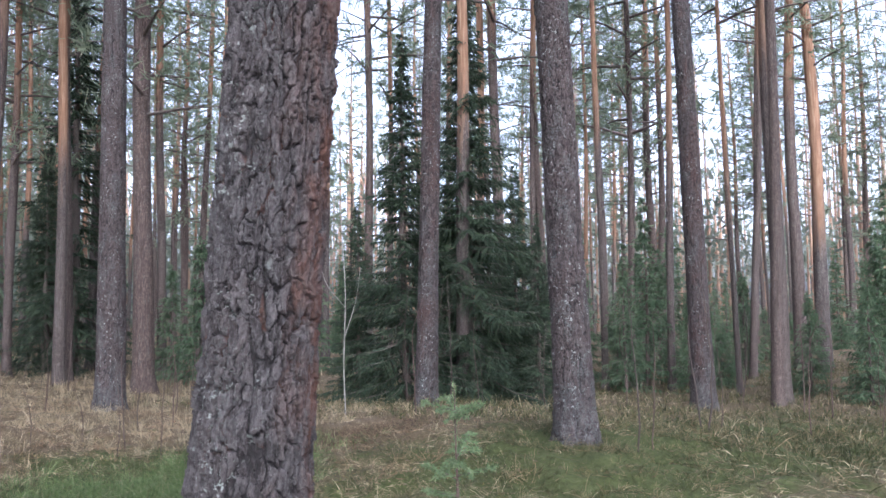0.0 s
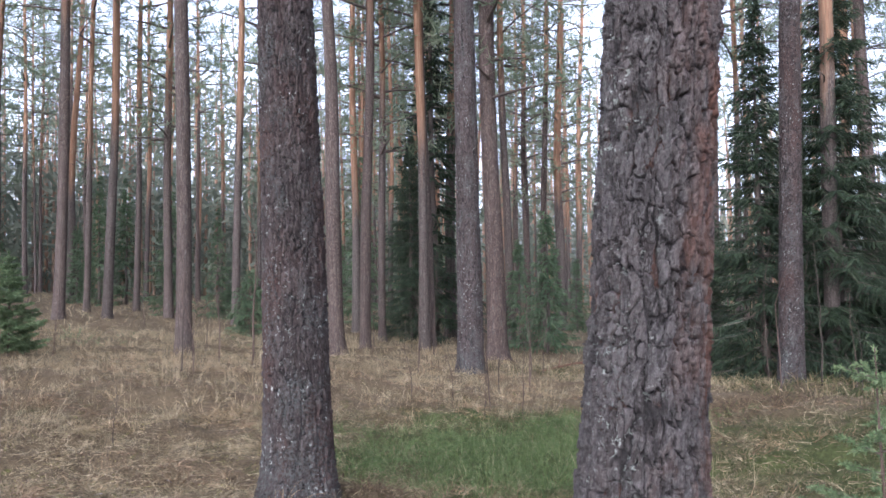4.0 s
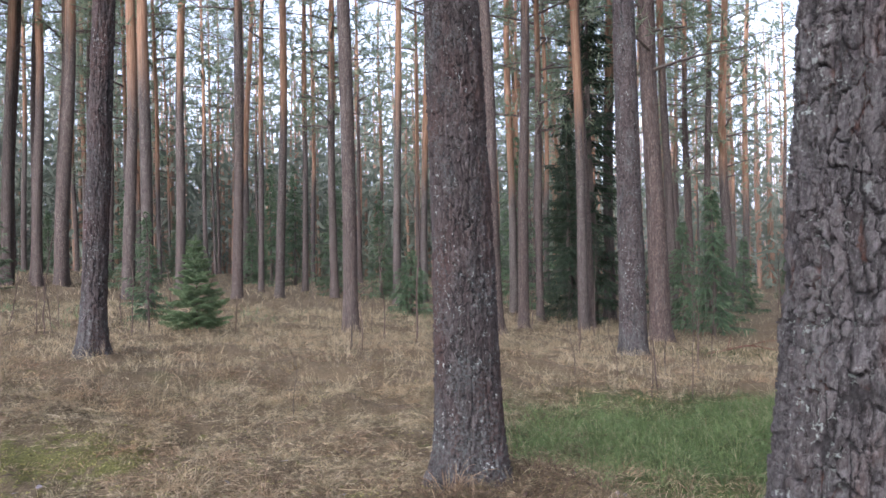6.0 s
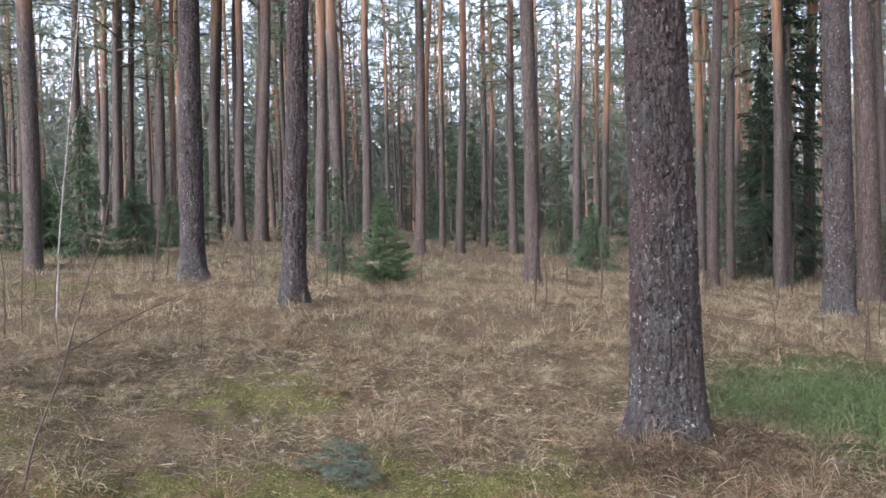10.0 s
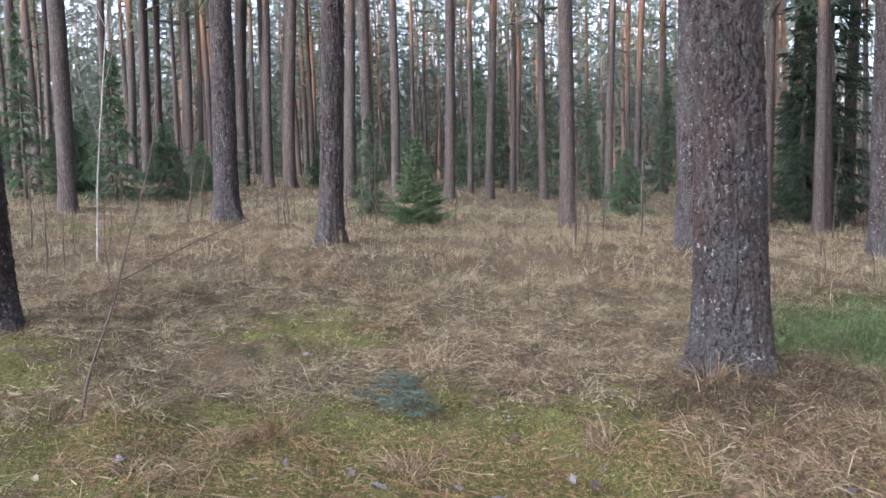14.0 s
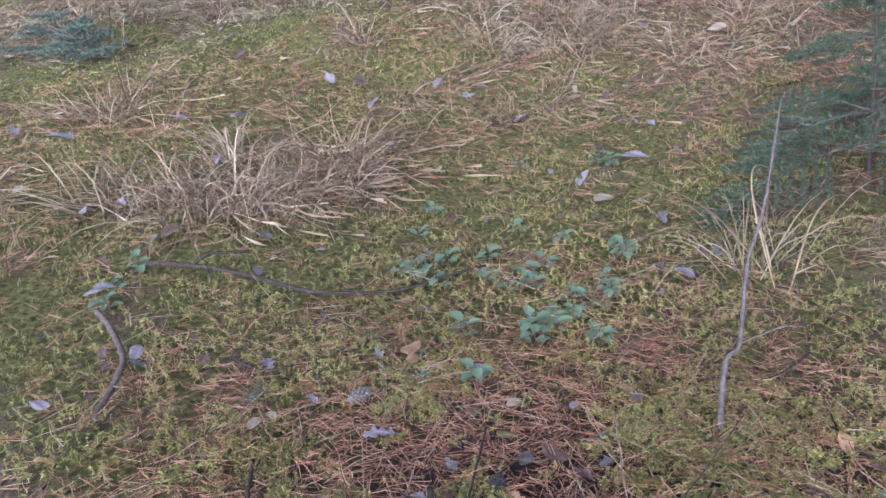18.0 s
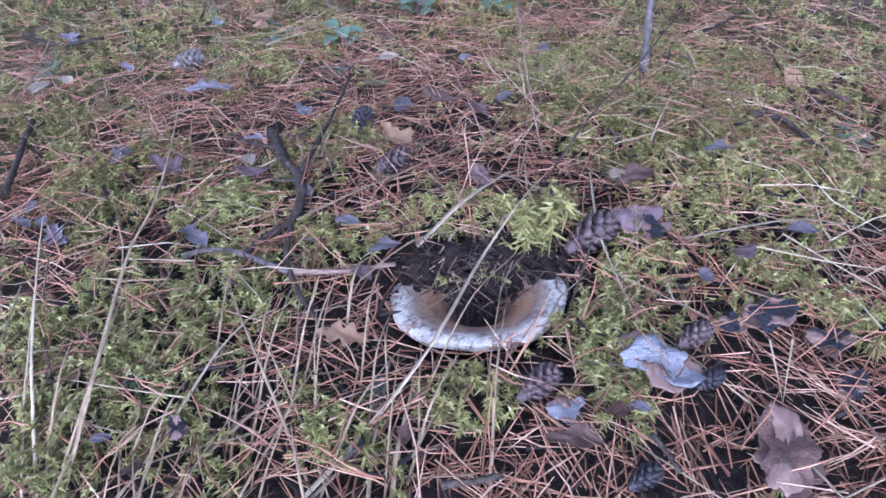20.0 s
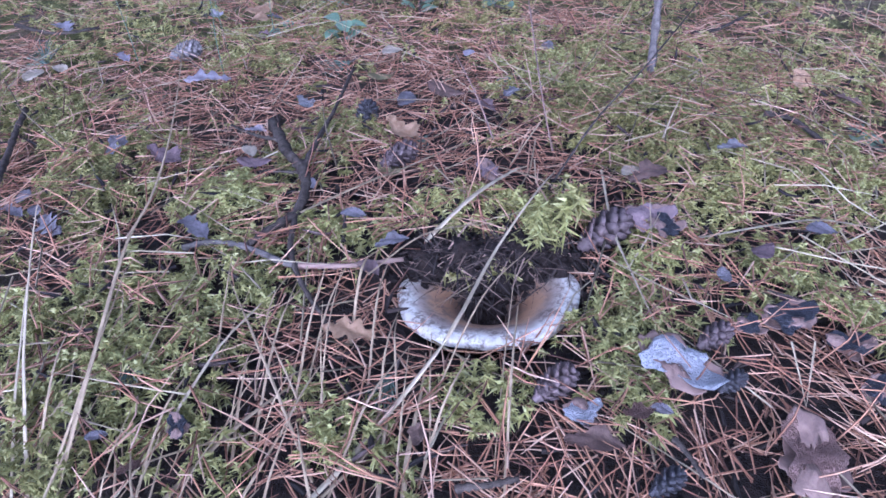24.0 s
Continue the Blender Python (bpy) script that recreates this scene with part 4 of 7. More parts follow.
def build_cover():
    rng = np.random.RandomState(80)
    green = lambda x, y: blobs(x, y, GREEN_SPOTS)  # noqa: E731
    mossy = lambda x, y: blobs(x, y, MOSS_SPOTS)  # noqa: E731
    # matted dry grass: fine and dense nearby, coarser further off
    straw_here = lambda x, y: (0.3 + 0.7 * (ripple(x, y, 1.3, 81) + 0.5 * ripple(x, y, 0.45, 89) > 0.0)) * (1 - 0.97 * green(x, y)) * (1 - 0.92 * mossy(x, y)) * not_near(x, y)  # noqa: E731
    x, y = scatter(rng, 9000, -4.5, 6, 2.2, 8.8, straw_here)
    x, y, a, size = tufted(rng, x, y, 26, 0.03)
    grass("dry_grass", x, y, 0.17, 0.0026, 0.72, 0.8, STRAW, "matted pale dry grass over brown litter", 82, 3, lean=a, size=size)
    x, y = scatter(rng, 11000, -10, 11, 8.0, 21, straw_here)
    x, y, a, size = tufted(rng, x, y, 13, 0.04)
    grass("dry_grass_beyond", x, y, 0.25, 0.0048, 0.5, 0.55, STRAW, "pale dry grass in tussocks", 99, 2, lean=a, size=size)
    x, y = scatter(rng, 3000, -6, 8, 3.5, 16, lambda x, y: (ripple(x, y, 1.6, 83) > 0.15) * (1 - green(x, y)) * (1 - 0.8 * mossy(x, y)))
    x, y, a, size = tufted(rng, x, y, 20, 0.05)
    grass("rusty_dry_grass", x, y, 0.22, 0.0036, 0.8, 0.7, RUSTY, "rust-coloured dead grass lying flat", 84, 3, lean=a, size=size)
    # far dry grass, coarser
    x, y = scatter(rng, 42000, -30, 34, 14, 48, lambda x, y: (0.4 + 0.6 * (ripple(x, y, 2.5, 85) > 0)) * np.clip((np.hypot(x, y) - 14) / 6, 0, 1))
    grass("far_dry_grass", x, y, 0.32, 0.012, 0.5, 0.5, STRAW, "pale dry grass between far trees", 86, 2)
    x, y = scatter(rng, 3800, 8.5, 34, 0.5, 15, lambda x, y: (0.35 + 0.65 * (ripple(x, y, 2.2, 93) > 0)) * (1 - 0.7 * green(x, y)))
    grass("dry_grass_tufts", *clumped(rng, x, y, 4, 0.08), 0.3, 0.011, 0.7, 0.5, STRAW, "pale dry grass among thin trees", 94, 2)
    x, y = scatter(rng, 13000, 8.5, 30, 0.5, 14, lambda x, y: 0.3 + 0.7 * (ripple(x, y, 1.8, 97) > 0.1))
    grass("green_tufts", *clumped(rng, x, y, 5, 0.1), 0.22, 0.012, 0.6, 0.4, LAWN, "low green plants between thin trees", 98, 2)
    # the ground behind the path
    x, y = scatter(rng, 9000, -11, 13, -12, 2.2, lambda x, y: (0.25 + 0.75 * (ripple(x, y, 1.3, 81) > 0)) * np.clip(np.hypot(x - 0.7, y - 1.2) / 1.4 - 0.6, 0, 1))
    grass("dry_grass_behind", *clumped(rng, x, y, 10, 0.09), 0.2, 0.008, 0.9, 0.7, STRAW, "pale dry grass in loose tussocks", 100, 2)
    # litter of stalks and needles on the middle ground
    x, y = scatter(rng, 130000, -7, 9, 2.0, 11, lambda x, y: (1 - 0.9 * green(x, y)) * (1 - 0.6 * mossy(x, y)) * not_near(x, y) * np.clip(1.25 - np.hypot(x - 0.7, y) / 12, 0.1, 1))
    grass("needle_litter", x, y, 0.06, 0.0028, 1.4, 0.1, LITTER_FAR, "brown fallen needles and broken stalks", 87, 1, "litter")
    # green grass: olive and mixed with straw on the rise, fresh and long beside the flaky pine
    fresh = lambda x, y: blobs(x, y, ((4.5, 6.5, 1.3, 0.9, 1.3), (4.1, 5.3, 0.7, 0.6, 0.8), (6.0, 7.0, 0.8, 0.5, 0.7)))  # noqa: E731
    x, y = scatter(rng, 17000, 1.5, 16, 1.0, 10.5, lambda x, y: green(x, y) ** 1.3 * (0.25 + 0.75 * (ripple(x, y, 0.7, 107) > -0.2)) * (1 - 0.7 * fresh(x, y)))
    x, y, a, size = tufted(rng, x, y, 16, 0.035)
    grass("green_grass", x, y, 0.13, 0.0032, 0.6, 0.6, LAWN, "patch of short green grass", 88, 3, lean=a, size=size)
    x, y = scatter(rng, 5200, 2.6, 7.5, 4.2, 8.5, fresh)
    x, y, a, size = tufted(rng, x, y, 15, 0.04)
    grass("fresh_grass", x, y, 0.24, 0.0042, 0.55, 0.75, FRESH, "bright green arching grass beside dry heather", 108, 4, lean=a, size=size)
    x, y = scatter(rng, 1300, 2.5, 15, 1.0, 9.0, lambda x, y: green(x, y) * (1 - fresh(x, y)) * (ripple(x, y, 0.9, 111) > 0.25))
    x, y, a, size = tufted(rng, x, y, 16, 0.04)
    grass("straw_among_grass", x, y, 0.19, 0.003, 0.8, 0.7, STRAW, "dry straw lying between green grass", 112, 3, lean=a, size=size)
    # low bilberry scrub round the far trunks
    low = lambda x, y: blobs(x, y, ((-4.6, 17.5, 1.6, 1.2, 1.0), (-2.2, 16.5, 0.9, 0.9, 0.9), (-8.0, 19.0, 2.5, 2.0, 0.7), (1.2, 18.5, 1.2, 1.0, 0.6), (5.5, 19.0, 1.5, 1.5, 0.6)))  # noqa: E731
    x, y = scatter(rng, 1500, -12, 9, 14, 22, lambda x, y: low(x, y) * (ripple(x, y, 1.1, 114) > 0.1))
    x, y, a, size = tufted(rng, x, y, 12, 0.10)
    grass("bilberry_scrub", x, y, 0.26, 0.010, 0.6, 0.3, NEEDLES_LIGHT, "low pale green bilberry scrub between trunks", 113, 2, "shrub", a, size)
    # mossy tufts of the middle ground
    x, y = scatter(rng, 110000, -4, 6, 2.0, 9, lambda x, y: np.clip(mossy(x, y) * 1.3 + 0.4 * (ripple(x, y, 0.9, 90) > 0.1), 0, 1) * not_near(x, y))
    grass("moss_cushions", x, y, 0.022, 0.005, 0.8, 0.2, MOSS, "low yellow-green moss cushions", 91, 1, "moss")
    # dark bits of bark and leaf in the moss
    x, y = scatter(rng, 9000, -3.5, 4.5, 2.0, 7.5, lambda x, y: (1 - green(x, y)) * np.clip(1.3 - np.hypot(x - 0.7, y - 1.7) / 5, 0, 1) * (0.3 + 0.7 * (ripple(x, y, 0.5, 115) > 0)) * not_near(x, y))
    grass("bark_litter", x, y, 0.035, 0.008, 1.3, 0.1, HEATH, "dark crumbs of bark and leaf in moss", 116, 1, "litter")
    # heathery mound below the flaky pine, and scattered heath
    spots = ((2.15, 4.62, 0.42, 0.22, 0.8), (2.68, 4.85, 0.3, 0.22, 0.8), (1.9, 4.8, 0.2, 0.22, 0.7), (7.4, 6.4, 0.6, 0.4, 0.6))
    x, y = scatter(rng, 40000, 1.2, 9, 4.0, 7.5, lambda x, y: blobs(x, y, spots))
    grass("heather", *clumped(rng, x, y, 5, 0.03), 0.20, 0.0038, 0.7, 0.5, HEATH, "reddish brown heather at the foot of a pine", 92, 2, "heather")
    # wispy upright blades
    x, y = scatter(rng, 1100, -8, 10, 3.0, 16, lambda x, y: (ripple(x, y, 1.1, 105) > 0.1) * (1 - 0.6 * mossy(x, y)))
    grass("wispy_grass", *clumped(rng, x, y, 11, 0.05), 0.30, 0.0032, 0.55, 0.55, STRAW, "wispy upright blades of dry grass", 106, 4)
    # straw tussocks with long arching blades
    for k, (cx, cy, s, many, mat) in enumerate(((0.68, 3.07, 0.12, 5, TUSSOCK), (0.50, 3.15, 0.10, 4, TUSSOCK), (0.92, 3.24, 0.13, 5, RUSTY), (0.16, 3.29, 0.14, 3, STRAW), (1.5, 3.31, 0.08, 2, TUSSOCK), (1.66, 3.75, 0.2, 3, TUSSOCK),
                                               (2.02, 3.75, 0.25, 6, TUSSOCK), (2.45, 4.1, 0.3, 7, TUSSOCK), (2.85, 4.35, 0.35, 8, TUSSOCK), (1.57, 2.25, 0.05, 1, STRAW), (0.75, 5.55, 0.3, 9, TUSSOCK), (1.15, 5.3, 0.25, 6, RUSTY), (0.45, 6.5, 0.35, 6, RUSTY), (-0.55, 8.6, 0.3, 5, RUSTY), (3.1, 4.6, 0.4, 6, TUSSOCK), (-1.2, 3.6, 0.3, 3, STRAW))):
        r = np.random.RandomState(95 + k)
        x, y, a, size = tufted(r, cx + r.normal(0, s, many), cy + r.normal(0, s * 0.7, many), 60, 0.055, 0.8)
        grass("straw_tussock", x, y, 0.33, 0.0036, 0.7, 1.0, mat, "tussock of long arching straw-coloured grass", 110 + k, 6, lean=a, size=size)
    r = np.random.RandomState(130)
    for k in range(120):
        cx, cy = r.uniform(-4.5, 5.5), 2.9 + 9.5 * r.uniform() ** 1.3
        if float(green(np.array(cx), np.array(cy))) > 0.45 or math.hypot(cx - 0.8, cy - 1.7) < 1.5:
            continue
        many, s = r.randint(30, 110), r.uniform(0.05, 0.16)
        x, y, a, size = tufted(r, np.array([cx]), np.array([cy]), many, 0.55 * s, 0.8)
        grass("straw_tussock", x, y, r.uniform(0.24, 0.36), 0.0038, 0.65, 0.8, (STRAW, TUSSOCK, RUSTY)[r.randint(3)], "tussock of arching dry grass in moss", 140 + k, 5, lean=a, size=size)


build_cover()


# ---- saplings and shrubs ----
def bare_parts(seed, birchy=False):
    """Stem and side twigs of a leafless sapling one metre high."""
    rng = np.random.RandomState(seed)
    stem = bent([[0, 0, -0.03], [rng.normal(0, 0.02), rng.normal(0, 0.02), 0.35], [rng.normal(0, 0.04), rng.normal(0, 0.04), 0.7], [rng.normal(0, 0.07), rng.normal(0, 0.07), 1.0]], 12, 0.006, seed)
    made = [("stem", tube_mesh("stem", stem, np.linspace(0.0062, 0.0016, 12), 6, seed, 0.1))]
    for k in range(rng.randint(4, 8)):
        i = rng.randint(3, 11)
        a, L = rng.uniform(0, 6.28), rng.uniform(0.10, 0.34)
        tip = stem[i] + L * np.array([math.cos(a) * 0.75, math.sin(a) * 0.75, rng.uniform(0.45, 0.9)])
        made.append(("twig", tube_mesh("twig", bent([stem[i], (stem[i] + tip) / 2 + rng.normal(0, 0.012, 3), tip], 7, 0.004, seed + k), np.linspace(0.0022, 0.0007, 7), 4)))
    return made


BARE = [bare_parts(s) for s in (201, 202, 203, 204, 205)]


def sapling(x, y, tall, variant, label, material=None, spin=0.0, sx=0.0, sy=0.0, thick=1.0):
    ob = thing("bare_sapling", stand(x, y, sx, sy, spin, 0.01), label, "sapling", "leafless saplings")
    for name, me in BARE[variant % 5]:
        p = part(name, me, SAPLING, ob)
        p.scale = (tall * thick, tall * thick, tall)
        if material is not None:
            p.material_slots[0].link = "OBJECT"
            p.material_slots[0].material = material


for k, (x, y, tall) in enumerate(((1.22, 7.56, 0.75), (5.41, 8.42, 1.0), (4.82, 9.3, 0.95), (-3.68, 8.32, 1.35), (-3.6, 8.5, 1.4), (6.57, 13.15, 1.0),
                                  (6.43, 12.82, 1.5), (5.58, 9.67, 1.0), (7.1, 10.18, 1.5), (10.42, 8.73, 2.2), (7.64, 3.17, 1.6), (8.02, 3.22, 1.3), (2.33, 10.76, 1.5),
                                  (-1.52, 7.83, 0.7), (-2.31, 13.21, 1.4), (2.21, 10.95, 1.9), (7.08, 16.96, 1.4), (9.23, 18.93, 1.7), (-0.93, 13.11, 1.6), (9.0, 7.2, 1.7), (9.6, 6.6, 1.4), (12.4, 7.0, 2.0), (14.5, 7.0, 1.8), (7.9, 8.8, 1.8))):
    sapling(x, y, tall, k, "thin leafless brown sapling in dry grass", spin=k * 1.3)
rs = np.random.RandomState(210)
for k in range(70):
    a, d = rs.uniform(radians(-30), radians(82)), rs.uniform(9.5, 24)
    x, y = 0.7 + d * math.sin(a), d * math.cos(a)
    if -2.5 < x < 2.2 and y < 13:
        continue
    sapling(x, y, rs.uniform(1.0, 2.6), rs.randint(5), "thin leafless sapling between the trees", spin=rs.uniform(0, 6), sx=rs.normal(0, 0.05), sy=rs.normal(0, 0.05))


def rods(name, parts_, pose_, label, category, material, group=""):
    """A thing made of bent rods: rows of (part name, points, thick end, thin end)."""
    ob = thing(name, pose_, label, category, group)
    for k, (key, pts, r0, r1) in enumerate(parts_):
        p = bent(pts, max(8, 5 * len(pts)), 0.12 * r0, 300 + k)
        part(key, tube_mesh(key, p, np.linspace(r0, r1, len(p)) * (1 + 0.18 * np.sin(2.7 * np.arange(len(p)) + k)), 7, k, 0.2), material, ob)
    return ob


# a young birch with a pale stem, and a dark sapling with one long branch beside it
rods("young_birch", (("stem", [(0, 0, -0.05), (0.06, 0, 0.9), (0.16, 0.02, 1.9), (0.34, 0.0, 3.4), (0.45, 0.0, 4.6)], 0.012, 0.004),
                     ("branch", [(0.16, 0.02, 1.9), (0.4, -0.1, 2.5), (0.5, -0.1, 2.9)], 0.003, 0.001), ("branch", [(0.1, 0.0, 1.4), (-0.1, 0.1, 2.0), (-0.2, 0.1, 2.6)], 0.003, 0.001),
                     ("branch", [(0.25, 0.0, 2.6), (0.0, 0.1, 3.2), (-0.05, 0.15, 3.7)], 0.005, 0.002)), stand(-3.55, 9.2), "young birch with a thin pale stem and bare twigs", "tree", BIRCH)
rods("bare_sapling", (("stem", [(0, 0, -0.03), (-0.03, 0.25, 0.25), (0.0, 0.55, 0.6), (-0.02, 0.9, 1.0), (0.03, 1.2, 1.5), (0.0, 1.5, 2.1)], 0.009, 0.003),
                      ("branch", [(-0.01, 0.7, 0.72), (0.35, 1.4, 0.95), (0.85, 2.2, 1.15)], 0.005, 0.0015), ("branch", [(0.0, 0.55, 0.6), (-0.12, 0.75, 1.0), (-0.1, 0.8, 1.4)], 0.004, 0.0015)),
     stand(-1.59, 4.43), "dark bare sapling with one long low branch", "sapling", SAPLING, "leafless saplings")
rods("young_birch", (("stem", [(0, 0, -0.05), (-0.03, 0, 0.8), (0.02, 0.02, 1.9), (-0.1, 0.0, 3.2)], 0.010, 0.003), ("branch", [(0, 0, 1.2), (0.3, 0.1, 1.7), (0.4, 0.1, 2.2)], 0.005, 0.0015),
                     ("branch", [(0.0, 0.0, 1.6), (-0.3, 0.1, 2.0), (-0.4, 0.1, 2.5)], 0.005, 0.0015)), stand(8.87, 8.47), "thin young birch with a pale mossy stem", "tree", BIRCH)


rods("fallen_branch", (("stem", [(-0.55, 0.1, 0.02), (-0.1, 0.0, 0.10), (0.35, -0.05, 0.16), (0.9, -0.1, 0.05)], 0.022, 0.009), ("branch", [(-0.1, 0.0, 0.10), (0.1, 0.2, 0.28), (0.2, 0.3, 0.36)], 0.012, 0.004), ("branch", [(0.35, -0.05, 0.16), (0.55, -0.2, 0.24), (0.8, -0.25, 0.26)], 0.010, 0.004)),
     stand(9.7, 13.2), "fallen reddish brown branch lying in dry grass", "branch", plain("reddish_branch_bark", (0.16, 0.075, 0.045), (0.07, 0.035, 0.024), 40))


def needled(seed, height, spread, whorls, low, needle=0.014, per=5, droop=0.15, wide=0.002, top=0.2, dense=1.0):
    """A small spruce with real needles: stem, and one mesh of twigs with needles for every branch."""
    rng = np.random.RandomState(seed)
    stem = bent([[0, 0, -0.05], [0.01, 0, height * 0.5], [0, 0.01, height]], 10, 0.002, seed)
    made = [("stem", tube_mesh("stem", stem, np.linspace(0.006 + 0.006 * height, 0.0025, 10), 7), None)]

    def dressed(points, r0, r1, many):
        v, f, _ = tube(points, np.linspace(r0, r1, len(points)), 4)
        wood = (v[: 4 * len(points)], f)
        s = rng.uniform(0.08, 1.0, many) * (len(points) - 1)
        i = np.minimum(s.astype(int), len(points) - 2)
        root = points[i] + (s - i)[:, None] * (points[i + 1] - points[i])
        along = points[i + 1] - points[i]
        along /= np.linalg.norm(along, axis=1, keepdims=True)
        w = along * 0.75 + rng.normal(0, 0.6, (many, 3))
        return wood, strips(root, w, np.full(many, needle) * rng.uniform(0.7, 1.2, many), np.full(many, wide), np.zeros(many), rng, 1, tip=0.5)

    wood, green = dressed(stem[4:], 0.003, 0.002, int(420 * height))
    made.append(("leader", green, wood))
    for k in range(whorls):
        q = k / max(1, whorls - 1)
        z = low + (height * 0.93 - low) * q
        L = spread * (1 - (1 - top) * q)
        for j in range(per):
            a = j * 6.283 / per + k * 0.9 + rng.uniform(-0.3, 0.3)
            z = low + (height * 0.93 - low) * np.clip(q + rng.normal(0, 0.22) / whorls, 0, 1)
            out, side = np.array([math.cos(a), math.sin(a), 0]), np.array([-math.sin(a), math.cos(a), 0])
            LL = L * rng.uniform(0.75, 1.15)
            pts = np.array([out * LL * s + [0, 0, z + LL * (0.25 * s - (0.25 + droop) * s * s)] for s in np.linspace(0, 1, 6)])
            woods, greens = [], []
            w0, g0 = dressed(pts, 0.0035, 0.0014, int(900 * dense * LL) + 30)
            woods.append(w0)
            greens.append(g0)
            m = int(LL / (0.05 if dense > 0.5 else 0.075))
            for s in np.linspace(0.25, 0.9, m):
                for sg in (-1, 1):
                    p0 = out * LL * s + [0, 0, z + LL * (0.25 * s - (0.25 + droop) * s * s)]
                    l2 = LL * 0.42 * (1.05 - s) + 0.02
                    p1 = p0 + l2 * (out * 0.65 + side * sg * 0.75 + [0, 0, rng.uniform(-0.25, 0.1)])
                    w1, g1 = dressed(np.array([p0, (p0 + p1) / 2 + rng.normal(0, 0.003, 3), p1]), 0.0018, 0.001, int(1000 * dense * l2) + 10)
                    woods.append(w1)
                    greens.append(g1)
            made.append(("branch", joined(greens), joined(woods)))
    return made


def needled_thing(name, made, m, label, category, leaf, group=""):
    ob = thing(name, m, label, category, group)
    for key, a, b in made:
        if b is None:
            part(key, a, SAPLING, ob)
        else:
            v, f = joined([a, b])
            part(key, quick_mesh(key, v, f, second=len(b[1])), (leaf, TWIG), ob)
    return ob


needled_thing("spruce_sapling", needled(221, 1.50, 0.36, 5, 0.38, 0.017, 5, -0.3, 0.0042, 0.36), stand(3.42, 1.73), "slim young spruce with sparse branches beside a thick pine", "sapling", NEEDLES_LIGHT)
needled_thing("spruce_sapling", needled(222, 0.52, 0.48, 4, 0.07, 0.015, 6, 0.14, 0.003, 0.2, 0.9), stand(2.1, 2.42, -0.1, 0.0), "low bushy spruce sapling in moss", "sapling", NEEDLES_TEAL)
needled_thing("spruce_sapling", needled(225, 1.75, 0.70, 14, 0.10, 0.035, 6, -0.2, 0.013, 0.16, 0.28), stand(-0.05, 14.7), "small bright green bushy spruce in dry grass", "sapling", NEEDLES_LIGHT, "young spruces")
needled_thing("juniper_bush", needled(223, 0.18, 0.30, 3, 0.03, 0.018, 4, -0.2, 0.003, 0.3, 0.6), stand(0.13, 5.0), "low spreading blue-green juniper in moss", "shrub", NEEDLES_BLUE)
needled_thing("juniper_bush", needled(224, 0.15, 0.20, 3, 0.03, 0.018, 4, -0.2, 0.003, 0.3, 0.6), stand(0.24, 4.7), "small spreading blue-green juniper", "shrub", NEEDLES_BLUE)

# ---- the close-up patch of moss round the mushroom ----
MUSH = np.array([0.637, 1.459])
BACK = np.array([0.51, 0.86])


def around(x, y):
    return np.hypot(x - MUSH[0], y - MUSH[1])


def clear(x, y):
    """Whether a place is free of the mushroom's cap and hollow."""
    b = (x - MUSH[0]) * BACK[0] + (y - MUSH[1]) * BACK[1]
    return (around(x, y) > 0.068) | (b > 0.046)


MOSS_CUSHIONS = ((-0.33, 0.18, 0.06, 0.08), (-0.2, -0.02, 0.055, 0.05), (-0.29, -0.02, 0.035, 0.04), (-0.2, -0.12, 0.05, 0.03), (-0.23, -0.09, 0.04, 0.03), (-0.2, 0.11, 0.04, 0.05), (-0.45, 0.34, 0.05, 0.07), (-0.45, 0.63, 0.06, 0.1),
                 (-0.12, 0.05, 0.03, 0.025), (-0.14, 0.24, 0.04, 0.06), (-0.01, 0.085, 0.05, 0.03), (0.05, 0.085, 0.03, 0.02), (0.1, 0.44, 0.06, 0.17), (0.25, 0.5, 0.09, 0.16), (0.19, 0.25, 0.07, 0.09))
MOSS_TUFTS = ((0.18, 0.13, 0.05, 0.04), (0.3, 0.23, 0.07, 0.06), (0.32, 0.16, 0.06, 0.04), (0.13, 0.03, 0.03, 0.03), (0.22, 0.03, 0.035, 0.03), (0.1, -0.04, 0.03, 0.03), (0.075, -0.085, 0.02, 0.03), (-0.01, -0.11, 0.025, 0.02),
              (-0.08, -0.14, 0.03, 0.02), (0.45, 0.59, 0.12, 0.14), (-0.24, -0.16, 0.03, 0.015), (0.25, -0.02, 0.04, 0.02), (-0.22, 0.66, 0.06, 0.09), (-0.27, 0.52, 0.05, 0.07), (0.6, 0.35, 0.12, 0.12))


def moss_heap(x, y):
    """How thick the moss stands: 0 to 1. Cushions lie to the side of the mushroom and behind it."""
    u, v = x - MUSH[0], y - MUSH[1]
    side, back = u * BACK[1] - v * BACK[0], u * BACK[0] + v * BACK[1]
    loose = 0.5 + 0.75 * ripple(x, y, 0.33, 240) + 0.55 * ripple(x, y, 0.11, 241) + np.clip((y - 1.6) * 0.45, -0.08, 0.4)
    close = 0.95 * blobs(side, back, [(a, b, 1.15 * p, 1.15 * q, 1.0) for a, b, p, q in MOSS_CUSHIONS + MOSS_TUFTS]) + 0.16 + 0.30 * ripple(x, y, 0.10, 241) + 0.12 * ripple(x, y, 0.05, 242)
    k = np.clip((np.hypot(u, v) - 0.55) / 0.25, 0, 1)
    return np.clip(k * loose + (1 - k) * close, 0, 1)


